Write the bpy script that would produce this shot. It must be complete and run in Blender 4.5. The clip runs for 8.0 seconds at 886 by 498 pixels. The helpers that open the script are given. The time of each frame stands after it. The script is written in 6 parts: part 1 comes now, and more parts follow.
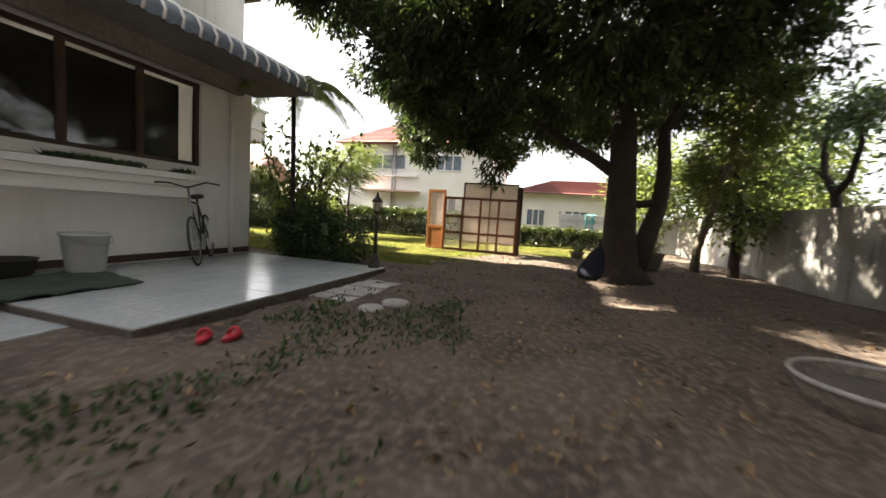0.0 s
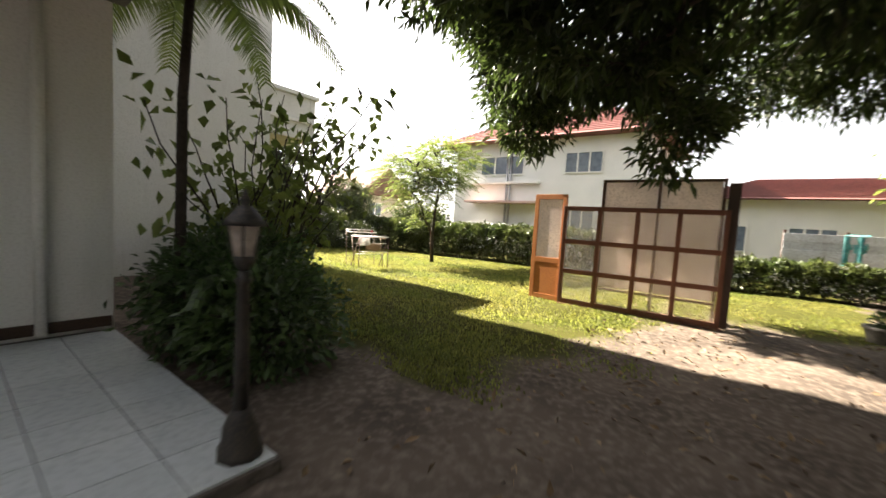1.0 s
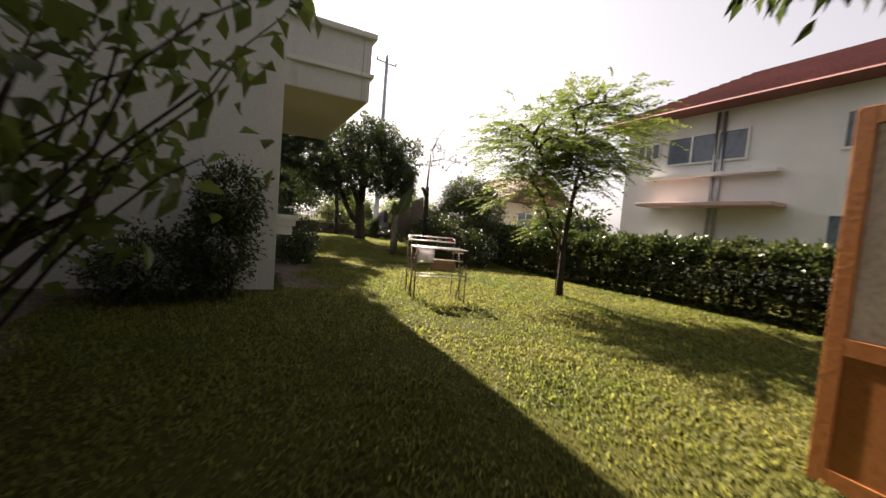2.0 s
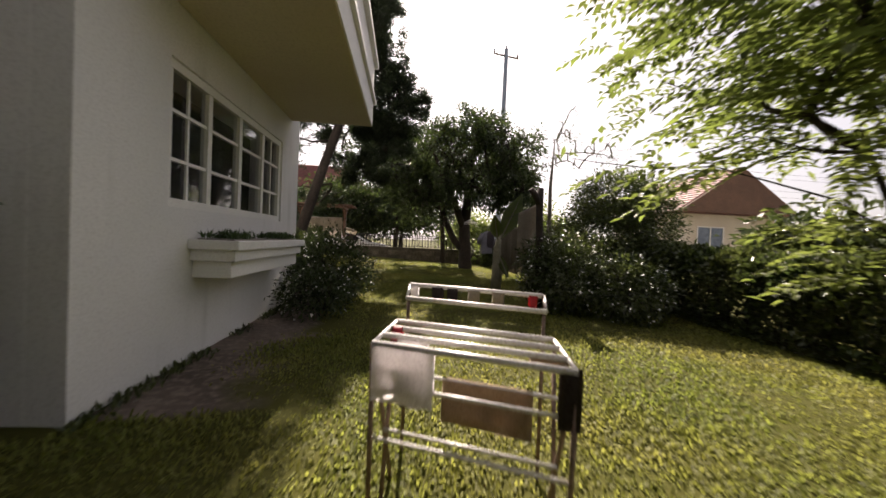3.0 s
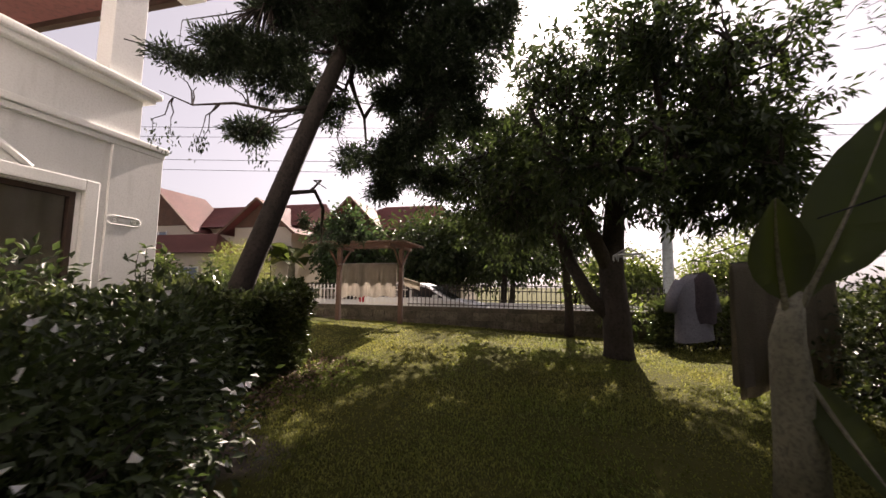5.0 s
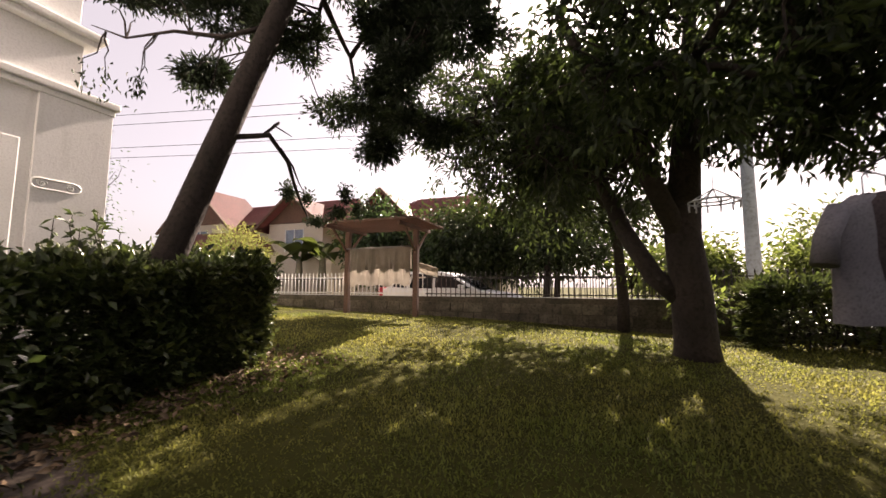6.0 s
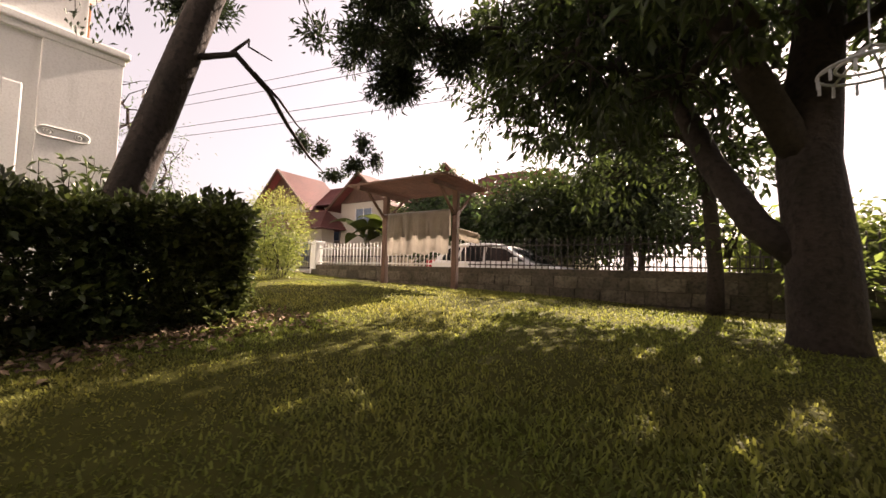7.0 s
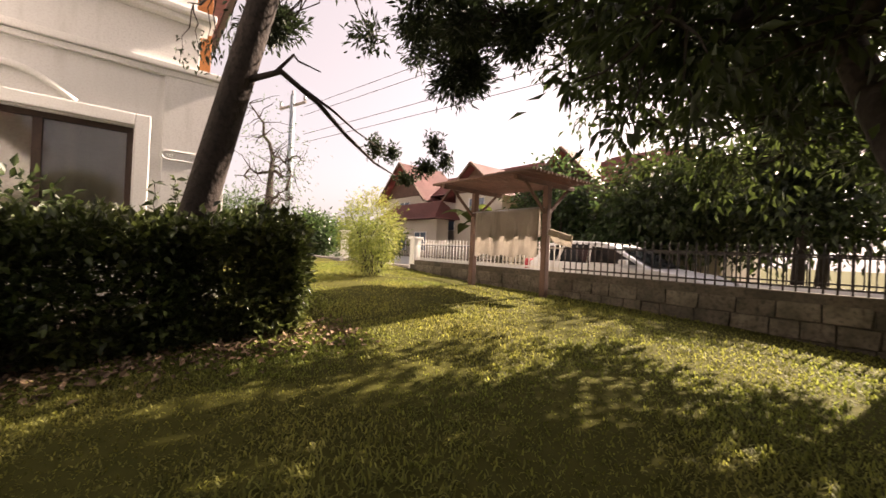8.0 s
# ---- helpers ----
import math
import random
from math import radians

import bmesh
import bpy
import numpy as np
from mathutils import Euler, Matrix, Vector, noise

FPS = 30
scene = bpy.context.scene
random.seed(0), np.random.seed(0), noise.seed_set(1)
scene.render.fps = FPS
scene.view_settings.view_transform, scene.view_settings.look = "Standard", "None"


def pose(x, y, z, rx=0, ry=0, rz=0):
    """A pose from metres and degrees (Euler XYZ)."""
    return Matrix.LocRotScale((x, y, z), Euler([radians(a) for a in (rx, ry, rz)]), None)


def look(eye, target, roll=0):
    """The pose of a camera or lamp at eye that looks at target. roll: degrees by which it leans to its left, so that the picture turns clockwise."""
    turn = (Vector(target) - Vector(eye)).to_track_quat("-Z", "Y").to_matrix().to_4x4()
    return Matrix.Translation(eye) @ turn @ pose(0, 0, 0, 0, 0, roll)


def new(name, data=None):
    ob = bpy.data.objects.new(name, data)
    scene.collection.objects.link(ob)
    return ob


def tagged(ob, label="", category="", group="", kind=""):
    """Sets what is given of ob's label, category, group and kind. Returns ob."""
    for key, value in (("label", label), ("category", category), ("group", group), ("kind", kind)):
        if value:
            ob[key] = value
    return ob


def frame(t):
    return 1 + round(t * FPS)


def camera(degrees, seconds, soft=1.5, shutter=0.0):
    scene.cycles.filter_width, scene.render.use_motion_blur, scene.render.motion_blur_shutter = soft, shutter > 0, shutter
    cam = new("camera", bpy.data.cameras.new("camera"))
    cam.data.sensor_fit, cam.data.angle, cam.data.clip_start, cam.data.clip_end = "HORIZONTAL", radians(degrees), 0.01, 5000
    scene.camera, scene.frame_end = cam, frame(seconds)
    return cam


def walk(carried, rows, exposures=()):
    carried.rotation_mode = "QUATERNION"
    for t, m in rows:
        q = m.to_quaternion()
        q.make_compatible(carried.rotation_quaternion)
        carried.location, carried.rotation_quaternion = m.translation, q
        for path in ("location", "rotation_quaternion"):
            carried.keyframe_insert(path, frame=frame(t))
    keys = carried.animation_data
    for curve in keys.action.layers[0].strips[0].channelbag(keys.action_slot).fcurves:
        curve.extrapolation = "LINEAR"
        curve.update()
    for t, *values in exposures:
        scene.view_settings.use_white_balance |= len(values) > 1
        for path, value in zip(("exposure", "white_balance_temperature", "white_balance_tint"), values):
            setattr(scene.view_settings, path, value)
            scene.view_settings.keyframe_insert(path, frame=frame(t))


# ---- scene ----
cam = camera(97.9, 8.0, shutter=0.2)
PATH = [
    (0, (-11.418, -5.582, 1.193), (-9.514, -4.996, 1.02), 3.8),
    (0.5, (-8.486, -5.187, 1.433), (-6.714, -4.277, 1.257), 3.1),
    (1, (-5.718, -4.219, 1.446), (-4.131, -3.011, 1.301), 3.4),
    (1.2, (-4.656, -3.878, 1.443), (-3.187, -2.528, 1.302), 3.5),
    (2.3, (-0.2, -0.647, 1.247), (0.494, 1.225, 1.136), 4.5),
    (2.5, (0.417, 0.173, 1.259), (0.95, 2.098, 1.162), 4.0),
    (3, (1.442, 2.361, 1.338), (1.647, 4.35, 1.291), 2.6),
    (3.5, (1.83, 4.538, 1.517), (1.843, 6.538, 1.524), 2.0),
    (3.8, (2.022, 5.728, 1.581), (1.915, 7.725, 1.623), 0.9),
    (4.1, (2.189, 6.871, 1.6), (1.968, 8.856, 1.693), 0.9),
    (5.5, (2.399, 10.054, 1.377), (1.825, 11.96, 1.58), 0.4),
    (6, (2.523, 10.891, 1.176), (1.824, 12.755, 1.367), 0.2),
    (6.5, (2.659, 11.644, 0.924), (1.8, 13.442, 1.09), 0.5),
    (7, (2.839, 12.22, 0.852), (1.757, 13.898, 0.966), 1.5),
    (7.5, (3.082, 12.826, 1.161), (1.739, 14.307, 1.215), 2.4),
    (8, (3.089, 13.085, 1.22), (1.527, 14.335, 1.23), 2.7),
]

walk(cam, [(t, look(eye, target, roll)) for t, eye, target, roll in PATH],
     exposures=((0.0, 3.25, 6800, 12), (1.2, 3.1, 6800, 12), (2.3, 1.75, 6900, 20), (3.0, 1.75, 6800, 20), (3.6, 1.55, 6700, 20), (4.2, 1.5, 6700, 22), (5.4, 1.82, 6900, 27), (8.0, 2.2, 7550, 28)))

# ---- light ----
world = bpy.data.worlds.new("sky")
scene.world = world
world.use_nodes = True
sky = world.node_tree.nodes.new("ShaderNodeTexSky")
sky.sky_type = "NISHITA"
sky.sun_disc = False
sky.sun_elevation, sky.sun_rotation = radians(37), radians(2.6)
sky.air_density, sky.dust_density, sky.ozone_density = 1.0, 3.0, 1.0
world.node_tree.nodes["Background"].inputs["Strength"].default_value = 0.05
haze = world.node_tree.nodes.new("ShaderNodeHueSaturation")
haze.inputs["Saturation"].default_value = 0.35
world.node_tree.links.new(sky.outputs[0], haze.inputs["Color"])
veil = world.node_tree.nodes.new("ShaderNodeMix")
veil.data_type = "RGBA"
veil.inputs[0].default_value = 0.35
veil.inputs[7].default_value = (4.6, 4.55, 4.65, 1)
world.node_tree.links.new(haze.outputs[0], veil.inputs[6])
world.node_tree.links.new(veil.outputs[2], world.node_tree.nodes["Background"].inputs["Color"])
sun = new("sun", bpy.data.lights.new("sun", "SUN"))
sun.data.energy, sun.data.angle, sun.data.color = 5.0, radians(0.6), (1.0, 0.92, 0.78)
sun.matrix_world = look((1.35, 29.8, 22.5), (0, 0, 0))


# ---- materials ----
def mat(name, cols, big=0.7, fine=30.0, rough=0.8, bump=0.15, metal=0.0, leaf=0.0, spec=0.4, island=0.0, streak=None, obj=0.0):
    """Procedural surface: cols[0] and cols[1] mixed by large noise, towards cols[2] by fine noise; leaf: share of light let through;
    island / obj: colour change from piece to piece; streak: (colour, amount) of run-down stains."""
    m = bpy.data.materials.new(name)
    m.use_nodes = True
    nt = m.node_tree
    n, l = nt.nodes, nt.links
    bsdf = n["Principled BSDF"]
    out = n["Material Output"]
    geo = n.new("ShaderNodeNewGeometry")

    def nz(scale, detail=4.0, stretch=None):
        t = n.new("ShaderNodeTexNoise")
        t.inputs["Scale"].default_value = scale
        t.inputs["Detail"].default_value = detail
        if stretch:
            mp = n.new("ShaderNodeMapping")
            mp.inputs["Scale"].default_value = stretch
            l.new(geo.outputs["Position"], mp.inputs["Vector"])
            l.new(mp.outputs[0], t.inputs["Vector"])
        else:
            l.new(geo.outputs["Position"], t.inputs["Vector"])
        return t

    def ramp(src, lo, hi):
        r = n.new("ShaderNodeMapRange")
        r.inputs[1].default_value, r.inputs[2].default_value = lo, hi
        l.new(src, r.inputs[0])
        return r.outputs[0]

    def mix(fac, a, b):
        x = n.new("ShaderNodeMix")
        x.data_type = "RGBA"
        for sock, v in ((x.inputs[0], fac), (x.inputs[6], a), (x.inputs[7], b)):
            if isinstance(v, (float, int)):
                sock.default_value = v
            elif isinstance(v, tuple):
                sock.default_value = (*v, 1)
            else:
                l.new(v, sock)
        return x.outputs[2]

    nb, nf = nz(big), nz(fine)
    col = mix(ramp(nb.outputs[0], 0.35, 0.65), cols[0], cols[1])
    if len(cols) > 2:
        col = mix(ramp(nf.outputs[0], 0.45, 0.75), col, cols[2])
    if streak:
        ns = nz(1.0, 5.0, (5.0, 5.0, 0.55))
        nl = nz(0.9, 3.0)
        k = n.new("ShaderNodeMath")
        k.operation = "MULTIPLY"
        l.new(ramp(ns.outputs[0], 0.52, 0.72), k.inputs[0])
        l.new(ramp(nl.outputs[0], 0.4, 0.65), k.inputs[1])
        k2 = n.new("ShaderNodeMath")
        k2.operation = "MULTIPLY"
        k2.inputs[1].default_value = streak[1]
        l.new(k.outputs[0], k2.inputs[0])
        col = mix(k2.outputs[0], col, streak[0])
    for amount, src in ((island, geo.outputs["Random Per Island"]), (obj, None)):
        if amount:
            if src is None:
                src = n.new("ShaderNodeObjectInfo").outputs["Random"]
            hs = n.new("ShaderNodeHueSaturation")
            l.new(ramp(src, 0, 1), hs.inputs["Value"])
            hs.inputs["Value"].links[0].from_node.inputs[3].default_value = 1 - amount
            hs.inputs["Value"].links[0].from_node.inputs[4].default_value = 1 + amount
            l.new(col, hs.inputs["Color"])
            col = hs.outputs[0]
    l.new(col, bsdf.inputs["Base Color"])
    bsdf.inputs["Roughness"].default_value = rough
    bsdf.inputs["Metallic"].default_value = metal
    bsdf.inputs["Specular IOR Level"].default_value = spec
    if bump:
        b = n.new("ShaderNodeBump")
        b.inputs["Strength"].default_value = bump
        b.inputs["Distance"].default_value = 0.02
        l.new(nf.outputs[0], b.inputs["Height"])
        l.new(b.outputs[0], bsdf.inputs["Normal"])
    if leaf:
        tr = n.new("ShaderNodeBsdfTranslucent")
        hs = n.new("ShaderNodeHueSaturation")
        hs.inputs["Saturation"].default_value = 1.08
        hs.inputs["Value"].default_value = 1.7
        l.new(col, hs.inputs["Color"])
        l.new(hs.outputs[0], tr.inputs["Color"])
        ms = n.new("ShaderNodeMixShader")
        ms.inputs[0].default_value = leaf
        l.new(bsdf.outputs[0], ms.inputs[1])
        l.new(tr.outputs[0], ms.inputs[2])
        l.new(ms.outputs[0], out.inputs["Surface"])
    return m


def glass(name, tint=(0.9, 0.95, 0.95), rough=0.02):
    m = bpy.data.materials.new(name)
    m.use_nodes = True
    b = m.node_tree.nodes["Principled BSDF"]
    b.inputs["Base Color"].default_value = (*tint, 1)
    b.inputs["Roughness"].default_value = rough
    b.inputs["Transmission Weight"].default_value = 1.0
    b.inputs["IOR"].default_value = 1.45
    return m


M_WALL = mat("white_plaster", [(0.74, 0.73, 0.71), (0.67, 0.67, 0.65), (0.6, 0.59, 0.57)], 0.6, 45, 0.85, 0.1, streak=((0.42, 0.42, 0.38), 0.45))
# Plaster tones are dimmed to look less lit; the streaks are mould.
M_WALL_OLD = mat("stained_dimmed_plaster", [(0.42, 0.41, 0.38), (0.25, 0.24, 0.22), (0.16, 0.155, 0.14)], 1.3, 25, 0.9, 0.3, streak=((0.07, 0.07, 0.06), 0.95))
M_TRIM = mat("white_trim_paint", [(0.78, 0.77, 0.74), (0.7, 0.7, 0.67), (0.62, 0.61, 0.58)], 1.0, 50, 0.6, 0.05)
M_SOFFIT = mat("cream_soffit_paint", [(0.62, 0.55, 0.40), (0.56, 0.48, 0.34), (0.5, 0.43, 0.3)], 0.8, 30, 0.8, 0.05)
M_TERR = mat("pale_glazed_floor_tile", [(0.52, 0.54, 0.55), (0.46, 0.49, 0.5), (0.4, 0.42, 0.43)], 1.2, 20, 0.16, 0.02, spec=0.5, obj=0.05)
M_CONC = mat("old_concrete", [(0.30, 0.27, 0.24), (0.2, 0.18, 0.16), (0.12, 0.11, 0.1)], 1.5, 22, 0.9, 0.3)
M_ROAD = mat("concrete_road", [(0.46, 0.44, 0.41), (0.38, 0.36, 0.34), (0.3, 0.29, 0.27)], 0.5, 30, 0.85, 0.1)
M_WOOD_R = mat("red_brown_timber", [(0.20, 0.075, 0.04), (0.14, 0.05, 0.03), (0.09, 0.035, 0.02)], 2.0, 60, 0.6, 0.15)
M_WOOD_O = mat("orange_varnished_wood", [(0.42, 0.17, 0.05), (0.34, 0.12, 0.035), (0.25, 0.09, 0.03)], 1.5, 40, 0.45, 0.08)
M_WOOD_D = mat("dark_timber", [(0.07, 0.04, 0.028), (0.05, 0.03, 0.02), (0.03, 0.02, 0.015)], 2.0, 50, 0.6, 0.1)
M_WOOD_G = mat("weathered_post_wood", [(0.17, 0.095, 0.07), (0.12, 0.07, 0.05), (0.07, 0.045, 0.035)], 3.0, 60, 0.85, 0.3)
M_BARK = mat("grey_brown_bark", [(0.05, 0.037, 0.03), (0.032, 0.025, 0.02), (0.016, 0.013, 0.011)], 3.0, 22, 0.95, 0.8)
M_BARK_P = mat("pale_bark", [(0.22, 0.19, 0.15), (0.15, 0.13, 0.1), (0.07, 0.06, 0.05)], 4.0, 30, 0.9, 0.5)
M_LEAF_M = mat("dark_mango_leaf", [(0.028, 0.043, 0.013), (0.043, 0.06, 0.018)], 0.8, 20, 0.48, 0, leaf=0.3, island=0.5)
M_LEAF_P = mat("dark_needle_foliage", [(0.022, 0.034, 0.016), (0.035, 0.05, 0.022)], 0.8, 20, 0.6, 0, leaf=0.15, island=0.4)
M_LEAF_B = mat("bright_leaf", [(0.085, 0.115, 0.03), (0.12, 0.145, 0.04)], 0.8, 20, 0.45, 0, leaf=0.45, island=0.4)
M_LEAF_S = mat("shrub_leaf", [(0.04, 0.07, 0.024), (0.06, 0.095, 0.034)], 1.0, 20, 0.35, 0, leaf=0.35, island=0.45)
M_LEAF_H = mat("hedge_leaf", [(0.045, 0.066, 0.02), (0.075, 0.09, 0.028)], 1.5, 20, 0.34, 0, leaf=0.2, island=0.55)
M_LEAF_Y = mat("yellow_green_leaf", [(0.14, 0.17, 0.045), (0.19, 0.19, 0.06)], 0.8, 20, 0.5, 0, leaf=0.4, island=0.35)
M_GRASS = mat("grass_blade", [(0.12, 0.143, 0.034), (0.182, 0.176, 0.05)], 0.6, 20, 0.6, 0, leaf=0.45, island=0.45, spec=0.15)
M_METAL_W = mat("white_enamelled_tube", [(0.7, 0.69, 0.68), (0.6, 0.58, 0.57), (0.4, 0.36, 0.34)], 6, 80, 0.4, 0.02, spec=0.5)
M_METAL_R = mat("rusty_tube", [(0.28, 0.2, 0.17), (0.2, 0.13, 0.1), (0.1, 0.07, 0.05)], 5, 60, 0.6, 0.1, metal=0.3)
M_IRON = mat("black_iron", [(0.03, 0.03, 0.03), (0.05, 0.045, 0.04), (0.08, 0.06, 0.05)], 4, 60, 0.6, 0.1, metal=0.4)
M_TILE = mat("red_roof_tile", [(0.22, 0.085, 0.075), (0.17, 0.068, 0.06), (0.12, 0.055, 0.05)], 0.5, 12, 0.7, 0.1, obj=0.12)
M_CLOTH_W = mat("white_cloth", [(0.78, 0.76, 0.76), (0.7, 0.68, 0.69), (0.6, 0.58, 0.58)], 6, 90, 0.9, 0.1, leaf=0.25)
M_CLOTH_D = mat("dark_cloth", [(0.05, 0.04, 0.04), (0.08, 0.06, 0.06), (0.03, 0.02, 0.02)], 6, 90, 0.95, 0.1)
M_CLOTH_B = mat("brown_cloth", [(0.36, 0.29, 0.22), (0.3, 0.24, 0.18), (0.24, 0.19, 0.14)], 6, 90, 0.95, 0.1, leaf=0.4)
M_CLOTH_K = mat("khaki_cloth", [(0.24, 0.21, 0.15), (0.2, 0.175, 0.125), (0.15, 0.13, 0.09)], 4, 90, 0.95, 0.12, leaf=0.12)
M_CLOTH_G = mat("grey_beige_blanket", [(0.40, 0.36, 0.30), (0.32, 0.29, 0.24), (0.24, 0.21, 0.18)], 4, 90, 0.95, 0.15, leaf=0.2)
M_CLOTH_S = mat("striped_blanket_wool", [(0.36, 0.33, 0.28), (0.3, 0.27, 0.23), (0.24, 0.21, 0.18)], 4, 90, 0.95, 0.15, leaf=0.2, streak=((0.09, 0.08, 0.065), 0.85))
M_RED = mat("red_rubber", [(0.5, 0.03, 0.05), (0.42, 0.025, 0.04), (0.3, 0.02, 0.03)], 8, 60, 0.5, 0.05)
M_PLASTIC = mat("pale_plastic", [(0.55, 0.56, 0.56), (0.48, 0.49, 0.5), (0.4, 0.4, 0.4)], 5, 60, 0.5, 0.05)
M_RUBBER = mat("black_rubber", [(0.02, 0.02, 0.02), (0.03, 0.03, 0.03), (0.05, 0.045, 0.04)], 6, 60, 0.75, 0.1)
M_STEEL = mat("steel", [(0.45, 0.45, 0.46), (0.38, 0.38, 0.4), (0.25, 0.24, 0.24)], 6, 70, 0.35, 0.03, metal=0.9)
M_CAR = mat("white_car_paint", [(0.78, 0.79, 0.8), (0.74, 0.75, 0.76)], 1, 20, 0.2, 0, spec=0.6)
M_DARKIN = mat("unlit_room_dark", [(0.03, 0.024, 0.02), (0.045, 0.035, 0.03), (0.02, 0.016, 0.013)], 1.0, 10, 0.9, 0)
M_CURTAIN = mat("beige_curtain", [(0.74, 0.68, 0.58), (0.66, 0.59, 0.49), (0.56, 0.49, 0.4)], 2, 40, 0.95, 0.1)
M_GLASS = glass("window_glass", (0.75, 0.8, 0.82))
M_DUSTY = mat("dusty_pane", [(0.62, 0.56, 0.52), (0.5, 0.45, 0.42), (0.4, 0.35, 0.32)], 2.5, 30, 0.5, 0.03, leaf=0.55)
M_PANE = mat("dusty_plastic_pane", [(0.72, 0.66, 0.62), (0.6, 0.54, 0.5), (0.8, 0.74, 0.7)], 2.5, 9, 0.4, 0.03, leaf=0.5)
_n, _l = M_PANE.node_tree.nodes, M_PANE.node_tree.links
_t, _x = _n.new("ShaderNodeBsdfTransparent"), _n.new("ShaderNodeMixShader")
_x.inputs[0].default_value = 0.8
_l.new(_n["Material Output"].inputs["Surface"].links[0].from_socket, _x.inputs[1])
_l.new(_t.outputs[0], _x.inputs[2])
_l.new(_x.outputs[0], _n["Material Output"].inputs["Surface"])
M_STONE = mat("mossy_stone_wall", [(0.13, 0.11, 0.08), (0.07, 0.06, 0.042), (0.04, 0.036, 0.026)], 2.5, 18, 0.95, 0.5)
M_BLOCK = mat("weathered_wall_stone", [(0.17, 0.145, 0.11), (0.09, 0.08, 0.055), (0.05, 0.045, 0.032)], 4, 22, 0.95, 0.5, obj=0.3)
M_SLAB = mat("pale_paving_slab", [(0.34, 0.32, 0.3), (0.25, 0.235, 0.22), (0.16, 0.15, 0.135)], 3, 25, 0.55, 0.2, obj=0.15)
M_AWN = mat("blue_grey_awning_sheet", [(0.28, 0.33, 0.38), (0.22, 0.26, 0.3), (0.15, 0.17, 0.19)], 1.0, 15, 0.5, 0.05)
M_FLOWER = mat("pale_flower", [(0.85, 0.83, 0.82), (0.78, 0.75, 0.76)], 3, 20, 0.7, 0, leaf=0.3)


# ---- mesh helpers ----
def empty(name, label, category, group="", kind=""):
    ob = new(name)
    ob.empty_display_size = 0.1
    return tagged(ob, label, category, group, kind)


def part(name, bm, material, parent=None, label=""):
    me = bpy.data.meshes.new(name)
    bm.to_mesh(me)
    bm.free()
    me.materials.append(material)
    ob = new(name, me)
    if parent:
        ob.parent = parent
    if label:
        ob["label"] = label
    return ob


def thing(name, bm, material, label, category, group="", kind=""):
    return tagged(part(name, bm, material), label, category, group, kind)


def raw(name, verts, faces, material, parent=None, label="", smooth=False):
    me = bpy.data.meshes.new(name)
    verts, faces = np.asarray(verts, np.float32), np.asarray(faces, np.int32)
    k = faces.shape[1]
    me.vertices.add(len(verts))
    me.vertices.foreach_set("co", verts.ravel())
    me.loops.add(faces.size)
    me.loops.foreach_set("vertex_index", faces.ravel())
    me.polygons.add(len(faces))
    me.polygons.foreach_set("loop_start", np.arange(0, faces.size, k, dtype=np.int32))
    me.polygons.foreach_set("loop_total", np.full(len(faces), k, np.int32))
    if smooth:
        me.polygons.foreach_set("use_smooth", np.ones(len(faces), bool))
    me.update(calc_edges=True)
    me.materials.append(material)
    ob = new(name, me)
    if parent:
        ob.parent = parent
    if label:
        ob["label"] = label
    return ob


def box(bm, x0, x1, y0, y1, z0, z1, bevel=0.0, m=None):
    g = bmesh.ops.create_cube(bm, size=1.0)
    c = Matrix.Translation(((x0 + x1) / 2, (y0 + y1) / 2, (z0 + z1) / 2)) @ Matrix.Diagonal((abs(x1 - x0), abs(y1 - y0), abs(z1 - z0), 1))
    bmesh.ops.transform(bm, matrix=(m @ c) if m else c, verts=g["verts"])
    if bevel:
        es = list({e for v in g["verts"] for e in v.link_edges})
        bmesh.ops.bevel(bm, geom=es, offset=bevel, segments=2, affect="EDGES", profile=0.6)


def boxed(*dims, bevel=0.0, m=None):
    bm = bmesh.new()
    box(bm, *dims, bevel=bevel, m=m)
    return bm


def tube(bm, pts, radii, n=8, cap=True):
    """A tube along the points; radii a number or one for each point."""
    pts = [Vector(p) for p in pts]
    if isinstance(radii, (int, float)):
        radii = [radii] * len(pts)
    radii = [float(r) for r in radii]
    rings = []
    ref = None
    for i, p in enumerate(pts):
        d = (pts[min(i + 1, len(pts) - 1)] - pts[max(i - 1, 0)]).normalized()
        if ref is None:
            ref = d.orthogonal().normalized()
        ref = (ref - d * ref.dot(d)).normalized()
        b = d.cross(ref)
        rings.append([bm.verts.new(p + radii[i] * (math.cos(2 * math.pi * k / n) * ref + math.sin(2 * math.pi * k / n) * b)) for k in range(n)])
    for a, c in zip(rings, rings[1:]):
        for k in range(n):
            f = bm.faces.new((a[k], a[(k + 1) % n], c[(k + 1) % n], c[k]))
            f.smooth = n > 4
    if cap:
        bm.faces.new(rings[0][::-1])
        bm.faces.new(rings[-1])
    return bm


def lathe(profile, n=20, bm=None, at=(0, 0, 0)):
    """A turned solid from (radius, height) pairs."""
    bm = bm or bmesh.new()
    rings = [[bm.verts.new((at[0] + r * math.cos(2 * math.pi * k / n), at[1] + r * math.sin(2 * math.pi * k / n), at[2] + z)) for k in range(n)] for r, z in profile]
    for a, c in zip(rings, rings[1:]):
        for k in range(n):
            bm.faces.new((a[k], a[(k + 1) % n], c[(k + 1) % n], c[k])).smooth = True
    bm.faces.new(rings[0][::-1])
    bm.faces.new(rings[-1])
    return bm


